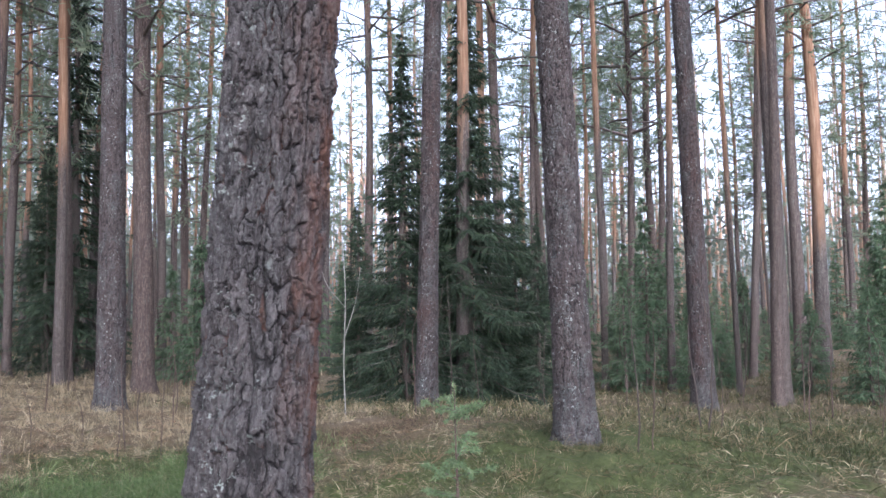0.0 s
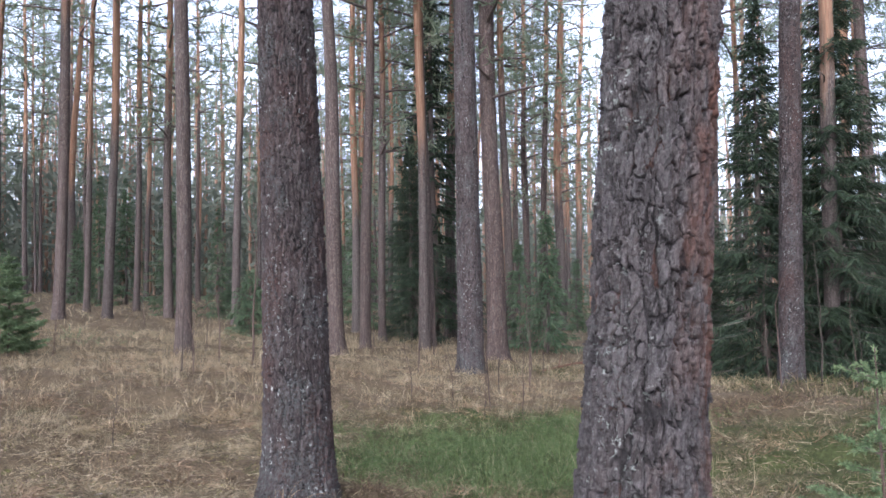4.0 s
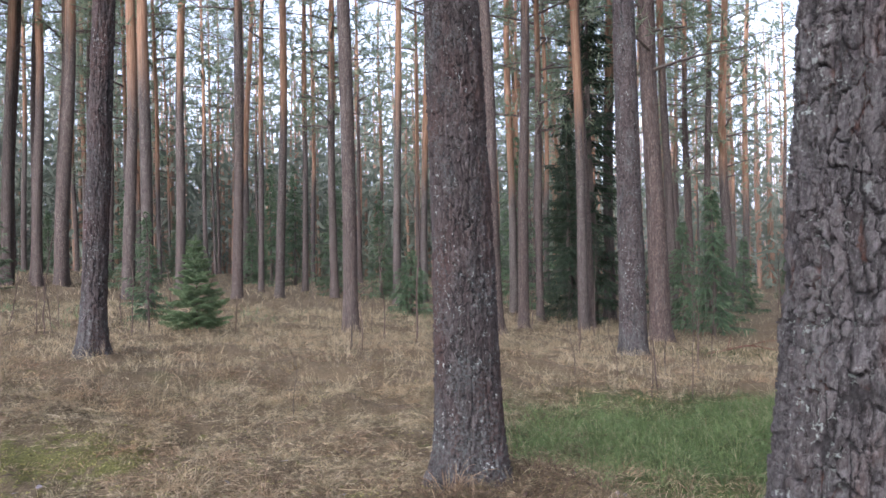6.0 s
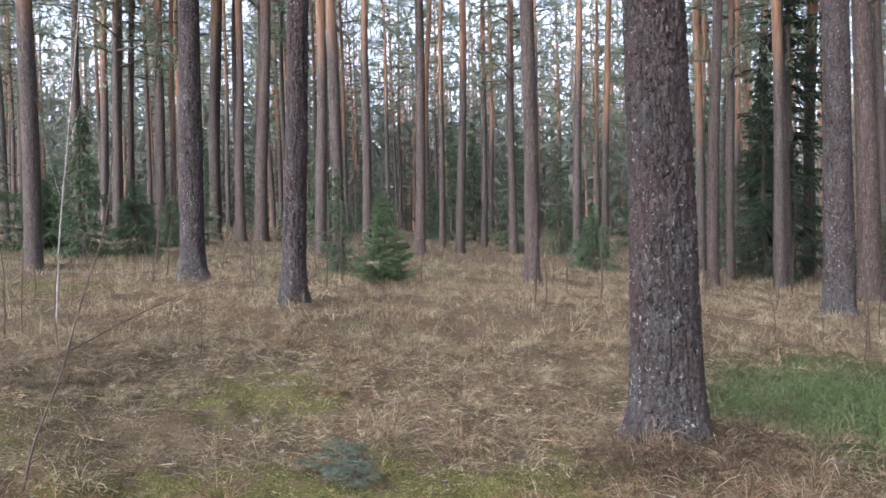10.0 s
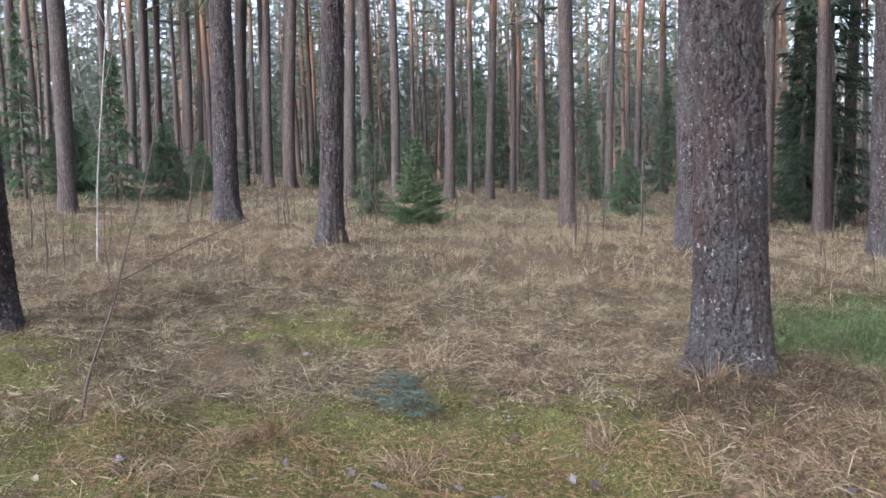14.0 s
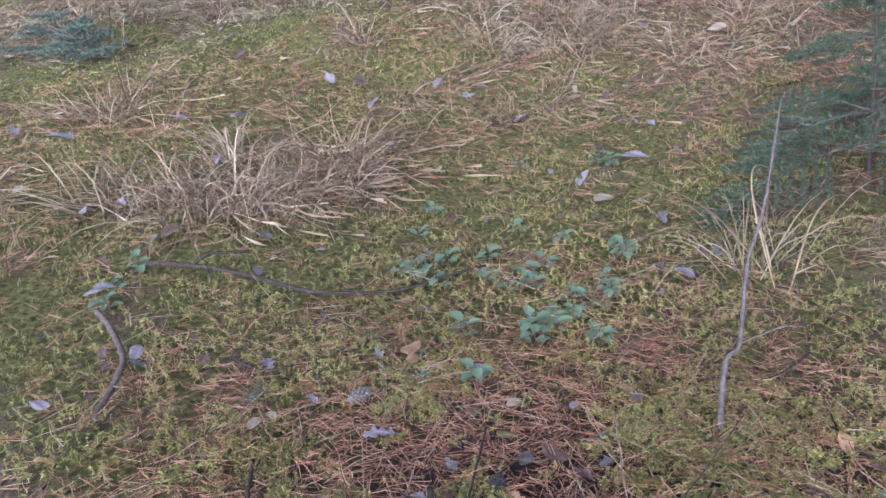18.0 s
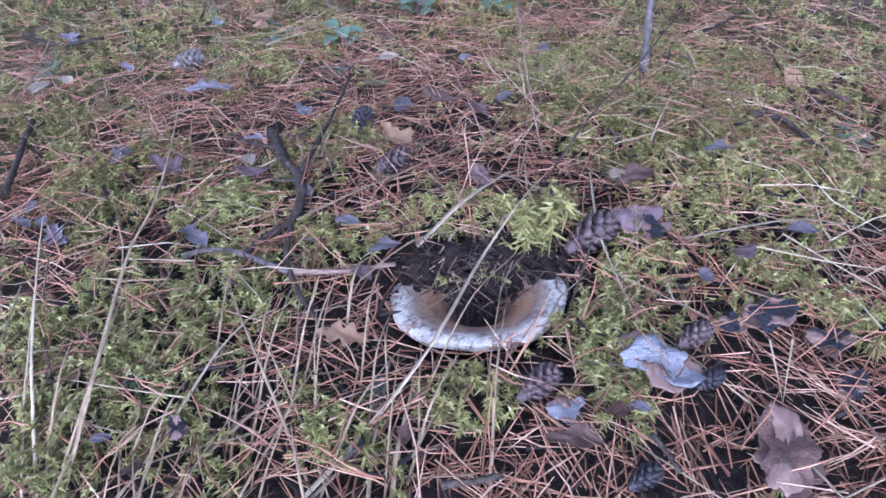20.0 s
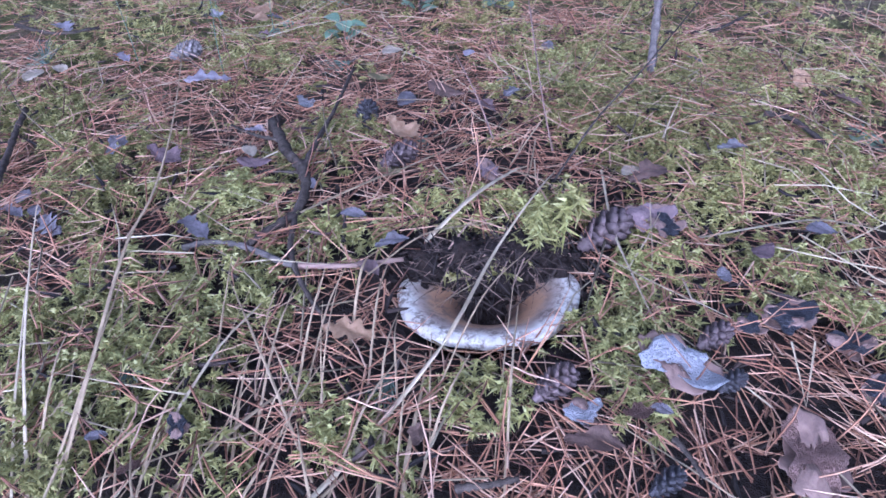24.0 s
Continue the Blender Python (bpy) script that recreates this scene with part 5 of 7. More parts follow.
def moss_fronds(name, x, y, tall, leaflets, seed, label, bends=1):
    """Upright feathery shoots: a bent stem set with small leaves all round."""
    rng = np.random.RandomState(seed)
    n = len(x)
    a, t = rng.uniform(0, 6.283, n), np.abs(rng.normal(0.35, 0.35, n))
    way = np.stack([np.cos(a) * np.sin(t), np.sin(a) * np.sin(t), np.cos(t)], 1)
    L = tall * rng.uniform(0.6, 1.35, n)
    root = np.stack([x, y, ground_z(x, y) - 0.004 + 0.020 * moss_heap(x, y)], 1)
    pieces = [strips(root, way, L, np.full(n, 0.0011), np.full(n, 0.25), rng, 2)]
    s = np.linspace(0.15, 1.0, leaflets)
    R = np.repeat(root, leaflets, 0)
    W = np.repeat(way, leaflets, 0)
    S = np.tile(s, n)[:, None]
    LL = np.repeat(L, leaflets)[:, None]
    base = R + W * LL * S - np.array([[0, 0, 0.25]]) * LL * S**2
    out = rng.normal(size=(n * leaflets, 3)) * [1, 1, 0.5] + W * 0.55
    pieces.append(strips(base, out, (LL[:, 0] * (0.12 + 0.24 * np.sin(np.pi * (0.25 + 0.7 * S[:, 0])))), LL[:, 0] * 0.085, np.full(n * leaflets, 0.45), rng, bends, tip=0.12))
    v, f = joined(pieces)
    return solid(name, quick_mesh(name, v, f), MOSS, None, label, "moss", kind="stuff")


def fallen(name, x, y, length, thick, material, label, seed, lift=0.008, pairs=False):
    """Needles lying criss-cross, three-sided and slightly bent."""
    rng = np.random.RandomState(seed)
    if pairs:
        x, y = np.repeat(x, 2), np.repeat(y, 2)
    n = len(x)
    a = rng.uniform(0, 6.283, n)
    if pairs:
        a[1::2] = a[::2] + rng.normal(0, 0.22, n // 2)
    L = length * rng.uniform(0.65, 1.3, n)
    d = np.stack([np.cos(a), np.sin(a)], 1)
    end = np.stack([x, y], 1) + d * L[:, None]
    heap = moss_heap(x, y) * 0.021
    z0, z1 = ground_z(x, y), ground_z(end[:, 0], end[:, 1])
    up0, up1 = rng.uniform(0, lift, n) + heap, np.abs(rng.normal(0, lift, n)) + heap
    p0 = np.stack([x, y, z0 + up0], 1)
    p2 = np.stack([end[:, 0], end[:, 1], z1 + up1], 1)
    p1 = (p0 + p2) / 2 + np.stack([-d[:, 1], d[:, 0], np.full(n, 0.1)], 1) * (rng.normal(0, 0.06, n) * L)[:, None]
    side = np.stack([-d[:, 1], d[:, 0], np.zeros(n)], 1)
    up = np.array([[0, 0, 1.0]])
    rings = []
    for p, r in ((p0, 0.55), (p1, 0.5), (p2, 0.15)):
        r = r * thick
        rings.append(np.stack([p + side * r, p - side * r, p + up * r * 1.2], 1))
    v = np.concatenate(rings, 1).reshape(-1, 3)
    one = lattice(3, 3)
    f = (np.arange(n)[:, None, None] * 9 + one[None]).reshape(-1, 4)
    return solid(name, quick_mesh(name, v, f), material, None, label, "litter", kind="stuff")


def build_close_up():
    rng = np.random.RandomState(250)
    near = lambda x, y: np.clip(1.4 - np.hypot(x - 0.72, y - 1.55) / 0.95, 0, 1) * clear(x, y)  # noqa: E731
    inner = lambda x, y: np.clip(2.2 - np.hypot(x - 0.66, y - 1.52) / 0.34, 0, 1) * clear(x, y)  # noqa: E731
    x, y = scatter(rng, 26000, 0.0, 1.7, 1.05, 2.9, lambda x, y: near(x, y) * np.clip(moss_heap(x, y) * 2.0 - 0.6, 0, 1) * (1 - 0.85 * inner(x, y)))
    moss_fronds("feather_moss", x, y, 0.022, 18, 251, "yellow-green feathery moss shoots among needles")
    x, y = scatter(rng, 30000, 0.15, 1.3, 1.05, 2.2, lambda x, y: inner(x, y) * np.clip(moss_heap(x, y) * 1.9 - 0.62, 0, 1))
    moss_fronds("moss_clumps", x, y, 0.019, 24, 257, "dense fluffy clumps of pale green moss", 2)
    x, y = scatter(rng, 105000, -1.5, 3.2, 1.7, 4.6, lambda x, y: np.clip(np.hypot(x - 0.72, y - 1.55) / 0.9 - 0.6, 0, 1) * np.clip(0.45 + 1.5 * ripple(x, y, 0.55, 243) + 1.3 * ripple(x, y, 0.2, 244), 0.03, 1) * np.clip(1.5 - np.hypot(x - 0.7, y - 1.6) / 2.6, 0, 1))
    moss_fronds("moss_carpet", x, y, 0.017, 7, 252, "carpet of yellow-green moss")
    x, y = scatter(rng, 13500, 0.05, 1.55, 1.0, 2.7, lambda x, y: near(x, y) * (1.0 - 0.68 * moss_heap(x, y)))
    fallen("pine_needles", x, y, 0.042, 0.0011, LITTER, "reddish brown fallen pine needles lying criss-cross", 253, 0.009, True)
    x, y = scatter(rng, 6500, 0.1, 1.4, 1.05, 2.5, lambda x, y: near(x, y) * (1.0 - 0.6 * moss_heap(x, y)))
    fallen("loose_needles", x, y, 0.040, 0.0012, LITTER, "pinkish brown pine needles lying loosely over leaves", 258, 0.020, True)
    x, y = scatter(rng, 13000, -1.5, 3.0, 1.8, 4.4, lambda x, y: np.clip(np.hypot(x - 0.72, y - 1.65) - 0.7, 0, 1))
    fallen("scattered_needles", x, y, 0.05, 0.0015, LITTER, "brown pine needles scattered over moss", 254, 0.008, True)
    x, y = scatter(rng, 1300, -0.1, 1.9, 1.05, 3.2, lambda x, y: near(x, y))
    fallen("grass_bits", x, y, 0.09, 0.0014, STRAW, "thin pale bits of dry grass", 255, 0.022)
    x, y = scatter(rng, 2600, -0.1, 1.8, 1.0, 2.6, lambda x, y: near(x, y))
    fallen("dark_twig_bits", x, y, 0.020, 0.0034, DARK_BITS, "small dark bits of bark and twig", 256, 0.006)


OLD_NEEDLES = blades_material("rotted_needles", [(0, (0.014, 0.010, 0.008)), (0.6, (0.05, 0.034, 0.025)), (0.9, (0.13, 0.085, 0.06)), (1, (0.30, 0.20, 0.14))])
DARK_BITS = blades_material("dark_bits", [(0, (0.010, 0.007, 0.006)), (0.6, (0.026, 0.018, 0.0145)), (1, (0.065, 0.043, 0.034))])
build_close_up()


# ---- leaves, bark flakes, cones and twigs ----
def leaf_mesh(seed, shape="oval", curl=0.25, fold=0.3):
    """A leaf one unit long with a raised midrib; oak leaves have lobes."""
    rng = np.random.RandomState(seed)
    t = np.linspace(0, 1, 25)[:, None]
    s = np.linspace(-1, 1, 9)[None]
    w = 0.30 * np.sin(np.pi * np.clip(t, 0.01, 0.99) ** 0.85) ** 0.7
    if shape == "oak":
        w = w * (0.78 + 0.34 * np.sin(2 * np.pi * (3.6 * t + 0.1 * rng.uniform())))
    if shape == "torn":
        w = w * (0.8 + 0.25 * np.sin(9 * t + rng.uniform(0, 6)) + 0.12 * np.sin(31 * t))
    w = np.maximum(w, 0.012) * (1 + 0.12 * np.sign(s) * rng.normal())
    x = t + 0.04 * np.abs(s) * (shape == "oak") + 0 * s
    y = s * w
    z = curl * (t - 0.5) ** 2 * rng.choice([1, -0.6]) + fold * y**2 * 2.2 * rng.choice([1, 1, -1]) + 0.015 * np.sin(40 * t + 5 * s) * np.abs(s) + 0.02 * np.sin(7 * t + 4 * s + seed)
    v = np.stack([x - 0.5, y, z], -1).reshape(-1, 3)
    bm = bmesh.new()
    vs = [bm.verts.new(p) for p in v]
    for q in lattice(25, 9, False):
        bm.faces.new([vs[i] for i in q])
    bmesh.ops.solidify(bm, geom=bm.faces[:], thickness=0.008)
    for fc in bm.faces:
        fc.smooth = True
    me = bpy.data.meshes.new("leaf")
    bm.to_mesh(me)
    bm.free()
    return me


def flake_mesh(seed, thick=0.035, rough=0.16):
    """A broken bark scale one unit across: notched outline, stepped upper side."""
    rng = np.random.RandomState(seed)
    n = 44
    th = np.arange(n) * 2 * math.pi / n
    edge = 0.46 + 0.0 * th
    for k, a in ((2, 0.09), (3, 0.08), (4, 0.04), (5, 0.03), (7, 0.018), (11, 0.014)):
        edge = edge + a * np.cos(k * th + rng.uniform(0, 6.3))
    edge = edge * (1 + rough * 0.5 * rng.uniform(-1, 1, n))
    rings = [(0.02, 1.0), (0.3, 0.9), (0.5, 1.25), (0.56, 0.55), (0.75, 0.7), (0.93, 0.45), (1.0, 0.1), (0.97, -0.5), (0.6, -0.6), (0.02, -0.6)]
    cup = rng.uniform(-0.10, 0.22)
    v = []
    for q, h in rings:
        qq = q * (1 + 0.25 * rng.uniform(-1, 1, n) * (0.2 < q < 0.7))
        x, y = edge * qq * np.cos(th), 0.8 * edge * qq * np.sin(th)
        z = thick * h * (1 + 0.5 * rng.uniform(-1, 1, n)) + cup * (x * x + y * y) * 2 + 0.05 * np.sin(9 * x + seed) + 0.05 * np.sin(11 * y + 2 * seed)
        v.append(np.stack([x, y, z], -1))
    return quick_mesh("flake", np.concatenate(v), lattice(len(rings), n))


LEAF_TONES = {
    "tan": plain("tan_leaf", (0.50, 0.33, 0.19), (0.36, 0.22, 0.12), 9, 0.7),
    "brown": plain("brown_leaf", (0.22, 0.14, 0.10), (0.12, 0.075, 0.06), 9, 0.7),
    "purple": plain("purple_brown_leaf", (0.22, 0.15, 0.14), (0.13, 0.085, 0.085), 9, 0.7),
    "grey": plain("grey_leaf", (0.25, 0.225, 0.235), (0.14, 0.115, 0.115), 9, 0.75),
    "cream": plain("cream_leaf", (0.46, 0.39, 0.29), (0.34, 0.27, 0.18), 9, 0.65),
    "blue": plain("dark_wet_bark", (0.030, 0.029, 0.037), (0.014, 0.012, 0.014), 12, 0.6, 0.4, 0.7, 0.02),
    "lichen": plain("lichen_crust", (0.52, 0.51, 0.52), (0.36, 0.345, 0.35), 14, 0.95, 0.1, 0.8, 0.03),
    "pink": plain("inner_bark", (0.42, 0.26, 0.20), (0.24, 0.14, 0.11), 11, 0.9, 0.2, 1.0, 0.05),
    "lilac": plain("lilac_leaf", (0.37, 0.34, 0.37), (0.26, 0.22, 0.23), 9, 0.7),
    "olive": plain("olive_leaf", (0.23, 0.20, 0.09), (0.15, 0.12, 0.06), 9, 0.7),
}
LEAVES = {("oval", k): leaf_mesh(260 + k) for k in range(4)} | {("oak", k): leaf_mesh(270 + k, "oak", 0.35) for k in range(3)} | {("torn", k): leaf_mesh(280 + k, "torn", 0.5, 0.6) for k in range(3)}
FLAKES = [flake_mesh(s) for s in (291, 292, 293)]


def lie(x, y, size, spin, tip=0.15, roll=0.0, lift=0.026):
    return Matrix.Translation((x, y, gz(x, y) + lift + 0.016 * float(moss_heap(np.array(x), np.array(y))))) @ Euler((roll, tip, radians(spin)), "ZYX").to_matrix().to_4x4() @ Matrix.Scale(size, 4)


def set_down(name, me, material, m, label, category, group):
    ob = new(name, me)
    if not me.materials:
        me.materials.append(material)
    ob.material_slots[0].link = "OBJECT"
    ob.material_slots[0].material = material
    ob.matrix_world = m
    return tagged(ob, label, category, group)


WORDS = {"tan": "pale tan", "brown": "dark brown", "purple": "purplish brown", "grey": "grey weathered", "cream": "cream-coloured", "olive": "dull olive", "lilac": "pale greyish", "lichen": "whitish grey", "pink": "pinkish brown"}
def leaves(rows, text):
    for x, y, size, spin, shape, k, tone in rows:
        set_down("fallen_leaf", LEAVES[shape, k], LEAF_TONES[tone], lie(x, y, size, spin), f"{WORDS[tone]} {'oak leaf' if shape == 'oak' else 'fallen leaf'} {text}", "leaf", "fallen leaves")


leaves((
    (0.531, 1.454, 0.036, -42, "oak", 0, "tan"), (0.705, 2.147, 0.036, 64, "oval", 0, "tan"), (0.44, 2.074, 0.026, -71, "oval", 2, "cream"), (0.412, 2.06, 0.033, 49, "oval", 1, "cream"), (0.514, 2.113, 0.03, -72, "torn", 0, "lilac"),
    (0.575, 1.936, 0.049, -14, "oak", 2, "lilac"), (0.642, 1.813, 0.03, -84, "torn", 1, "lichen"), (0.576, 1.765, 0.023, -35, "torn", 2, "lilac"), (0.554, 1.717, 0.021, -89, "oval", 3, "cream"), (0.488, 1.743, 0.042, -64, "torn", 1, "purple"),
    (0.546, 1.67, 0.028, -26, "oval", 0, "purple"), (0.574, 1.62, 0.017, -95, "oval", 1, "grey"), (0.595, 1.517, 0.027, -1, "torn", 2, "grey"), (0.579, 1.545, 0.019, -33, "oval", 2, "grey"), (0.478, 1.607, 0.033, -72, "torn", 0, "grey"),
    (0.566, 1.496, 0.02, -71, "oval", 3, "purple"), (0.685, 1.678, 0.047, -83, "torn", 1, "tan")), "lying on needles and moss")
leaves((
    (0.783, 1.771, 0.045, -64, "oval", 0, "brown"), (0.792, 1.713, 0.035, -70, "torn", 2, "purple"), (0.829, 1.715, 0.026, 23, "torn", 0, "grey"), (0.88, 1.885, 0.022, 29, "oval", 1, "lilac"), (0.799, 2.07, 0.023, -37, "oval", 2, "lilac"),
    (0.797, 1.926, 0.03, 11, "oval", 3, "cream"), (0.745, 1.852, 0.029, -27, "oval", 0, "olive"), (0.658, 2.198, 0.032, -89, "torn", 1, "lilac"), (0.808, 1.511, 0.021, 10, "oval", 1, "cream"), (0.818, 1.5, 0.044, 7, "torn", 2, "brown"),
    (0.817, 1.38, 0.024, 10, "oval", 0, "purple"), (1.166, 1.566, 0.032, -74, "torn", 0, "brown"), (0.883, 1.327, 0.014, -15, "oval", 1, "tan"), (0.636, 1.304, 0.019, -18, "torn", 1, "pink"), (0.607, 1.304, 0.033, -35, "torn", 2, "brown"),
    (0.649, 1.3, 0.013, -43, "oval", 2, "grey"), (0.883, 1.382, 0.024, -34, "oval", 3, "grey")), "curled at its edges, among needles")
leaves((
    (0.389, 1.417, 0.014, 2, "torn", 0, "pink"), (0.379, 1.439, 0.012, -12, "oval", 1, "grey"), (0.527, 1.353, 0.018, 51, "torn", 1, "brown"), (0.361, 1.743, 0.023, -57, "torn", 0, "grey"), (0.378, 1.731, 0.017, 78, "oval", 2, "grey"),
    (0.771, 1.372, 0.017, -119, "oval", 0, "grey"), (0.911, 1.499, 0.029, -18, "torn", 2, "grey"), (0.125, 3.735, 0.10, -38, "torn", 0, "lichen"), (1.422, 3.474, 0.075, 15, "torn", 1, "lichen"), (0.494, 3.772, 0.065, -56, "oval", 1, "lilac"),
    (1.454, 2.681, 0.07, 9, "oval", 2, "cream"), (0.718, 2.189, 0.05, 25, "oval", 0, "tan"), (0.197, 2.703, 0.071, 20, "torn", 2, "lilac"), (1.651, 2.821, 0.08, -27, "oval", 3, "lilac"), (1.038, 2.75, 0.06, -98, "torn", 0, "pink"), (1.384, 2.257, 0.055, -78, "oval", 1, "lilac")), "half sunk in moss")
rl = np.random.RandomState(295)
for k in range(60):
    x, y = rl.uniform(-0.2, 1.7), rl.uniform(1.2, 3.2)
    if not clear(np.array(x), np.array(y)):
        continue
    tone = ("tan", "brown", "purple", "grey", "grey", "olive")[rl.randint(6)]
    shape, n = (("oval", 4), ("oak", 3), ("torn", 3))[rl.randint(3)]
    set_down("fallen_leaf", LEAVES[shape, rl.randint(n)], LEAF_TONES[tone], lie(x, y, rl.uniform(0.016, 0.036), rl.uniform(0, 360), rl.normal(0, 0.4), rl.normal(0, 0.4), 0.014),
             f"small {WORDS[tone]} leaf half sunk in moss", "leaf", "fallen leaves")
for k in range(75):
    x, y = rl.uniform(-0.4, 1.9), rl.uniform(2.2, 3.4)
    tone = ("lilac", "lilac", "grey", "cream", "brown", "purple")[rl.randint(6)]
    shape, n = (("oval", 4), ("oak", 3), ("torn", 3))[rl.randint(3)]
    set_down("fallen_leaf", LEAVES[shape, rl.randint(n)], LEAF_TONES[tone], lie(x, y, rl.uniform(0.025, 0.05), rl.uniform(0, 360), rl.normal(0, 0.3), rl.normal(0, 0.3), 0.02),
             f"{WORDS[tone]} curled leaf on moss", "leaf", "fallen leaves")
# pale bits of leaf and bark over the moss further off
for k in range(120):
    x, y = rl.uniform(-2.2, 3.2), rl.uniform(2.6, 6.5)
    if float(blobs(np.array(x), np.array(y), GREEN_SPOTS)) > 0.4:
        continue
    tone = ("lilac", "cream", "grey", "brown", "lilac", "purple")[rl.randint(6)]
    shape, n = (("oval", 4), ("torn", 3))[rl.randint(2)]
    set_down("fallen_leaf", LEAVES[shape, rl.randint(n)], LEAF_TONES[tone], lie(x, y, rl.uniform(0.03, 0.075), rl.uniform(0, 360), rl.normal(0, 0.3), rl.normal(0, 0.3), 0.024),
             f"{WORDS[tone]} dead leaf lying on moss and grass", "leaf", "fallen leaves")
for x, y, size, spin, k, tone, text in (
    (0.688, 1.326, 0.050, -69, 0, "lichen", "bark flake with a pale blue-grey crust"), (0.617, 1.327, 0.023, -54, 1, "lichen", "small flake with a pale grey crust"), (0.708, 1.243, 0.054, 26, 2, "pink", "large pinkish brown flake of pine bark"),
    (0.756, 1.334, 0.019, -24, 1, "blue", "dark blue-black flake of wet bark"), (0.790, 1.330, 0.037, 0, 0, "blue", "dark flake of wet bark"), (0.813, 1.298, 0.031, -48, 2, "blue", "dark flat flake of wet bark"),
    (0.718, 1.585, 0.028, 53, 2, "purple", "purplish brown bark flake"), (0.780, 1.457, 0.041, -6, 0, "purple", "rounded brown-grey bark piece"), (0.785, 1.441, 0.025, 22, 1, "blue", "dark wet flake beside a cone"),
    (0.790, 1.262, 0.024, 20, 0, "blue", "dark crumbled bark flake"), (0.418, 1.426, 0.016, 57, 2, "blue", "dark bark bit between grass blades"), (-1.12, 3.83, 0.06, 60, 1, "lichen", "pale grey flake on moss"),
):
    ob = thing("bark_flake", lie(x, y, size, spin, 0.12, 0.1, 0.018), text + " among pine needles", "bark", "bark flakes")
    low = part("bark_layer", FLAKES[k], LEAF_TONES["brown"], ob)
    low.location.z = -0.05
    top = part("crust", FLAKES[(k + 1) % 3].copy(), LEAF_TONES[tone], ob)
    top.scale = (0.95, 0.92, 0.9)
    top.rotation_euler.z = 0.5
    for o, mat in ((low, LEAF_TONES["brown"]), (top, LEAF_TONES[tone])):
        o.material_slots[0].link = "OBJECT"
        o.material_slots[0].material = mat


def scale_mesh():
    """One woody cone scale, thick at its outer end."""
    p = np.array([(0, -0.16, -0.02), (0, 0.16, -0.02), (0.55, 0.30, 0.02), (0.85, 0.2, 0.12), (0.92, 0, 0.2), (0.85, -0.2, 0.12), (0.55, -0.30, 0.02), (0.72, 0, 0.30), (0.3, 0, 0.16)])
    f = [(0, 1, 2), (0, 2, 6), (2, 3, 5), (2, 5, 6), (3, 4, 5), (0, 8, 1), (1, 8, 2), (0, 6, 8), (2, 8, 7), (6, 7, 8), (2, 7, 3), (3, 7, 4), (4, 7, 5), (5, 7, 6)]
    return quick_mesh("scale", p, f)


def core_mesh():
    z = np.linspace(0, 1, 8)
    th = np.arange(10) * 2 * math.pi / 10
    zz, tt = np.meshgrid(z, th, indexing="ij")
    r = 0.16 * np.sin(np.pi * np.clip(0.08 + 0.88 * zz, 0, 1)) ** 0.6
    return quick_mesh("core", np.stack([r * np.cos(tt), r * np.sin(tt), zz], -1).reshape(-1, 3), lattice(8, 10), True)


SCALE, CORE = scale_mesh(), core_mesh()
CONE_TONES = {"brown": plain("cone_scales", (0.105, 0.075, 0.07), (0.05, 0.034, 0.031), 3, 0.8, vary=0.2), "black": plain("black_cone_scales", (0.02, 0.018, 0.02), (0.045, 0.038, 0.038), 3, 0.6), "pale": plain("pale_cone_scales", (0.26, 0.225, 0.205), (0.12, 0.10, 0.09), 3, 0.8)}


def cone(x, y, size, spin, tip, tone, label, opened=0.75):
    m = Matrix.Translation((x, y, gz(x, y) + size * 0.3 + 0.018)) @ Euler((0, radians(90 - tip), radians(spin)), "ZYX").to_matrix().to_4x4() @ Matrix.Scale(size, 4) @ Matrix.Translation((0, 0, -0.5))
    ob = thing("pine_cone", m, label, "pine cone", "fallen pine cones")
    mat = CONE_TONES[tone]
    for name, me, count in (("core", CORE, 1), ("scale", SCALE, 46)):
        for k in range(count):
            o = part(name, me, mat, ob)
            o.material_slots[0].link = "OBJECT"
            o.material_slots[0].material = mat
            if name == "scale":
                q = (k + 0.5) / count
                w = 0.42 * math.sin(math.pi * (0.12 + 0.8 * q)) ** 0.7
                o.matrix_basis = Matrix.Translation((0, 0, 0.04 + 0.9 * q)) @ Matrix.Rotation(k * 2.39996, 4, "Z") @ Matrix.Rotation(-opened * (1 - 0.9 * q) * 0.4 - 0.55 * q, 4, "Y") @ Matrix.Scale(w, 4)


cone(0.732, 1.452, 0.044, -5, 15, "brown", "open brown pine cone beside a mushroom")
cone(0.676, 1.736, 0.034, 100, 75, "black", "blackened pine cone standing on moss", 0.4)
cone(0.584, 2.077, 0.040, 8, 5, "pale", "pale weathered pine cone on moss", 0.5)
cone(0.657, 1.630, 0.034, 52, 10, "brown", "brown pine cone sunk among needles")
cone(0.612, 1.348, 0.030, 30, 20, "brown", "dark wet pine cone in front of a mushroom", 0.7)
cone(0.722, 1.333, 0.026, -1, 10, "brown", "small brown pine cone beside a bark flake")
cone(0.706, 1.302, 0.020, -12, 10, "black", "small dark pine cone under a bark flake", 0.6)
cone(0.626, 1.269, 0.022, -104, 10, "black", "dark open pine cone among needles", 0.7)


DARK_TWIG = plain("dark_twig_bark", (0.014, 0.0105, 0.008), (0.085, 0.066, 0.052), 170, 0.95, 0.1, 0.9, 0.0015)


def twig_line(pts, lift=0.026):
    return [(x, y, gz(x, y) + lift + extra) for x, y, extra in pts]


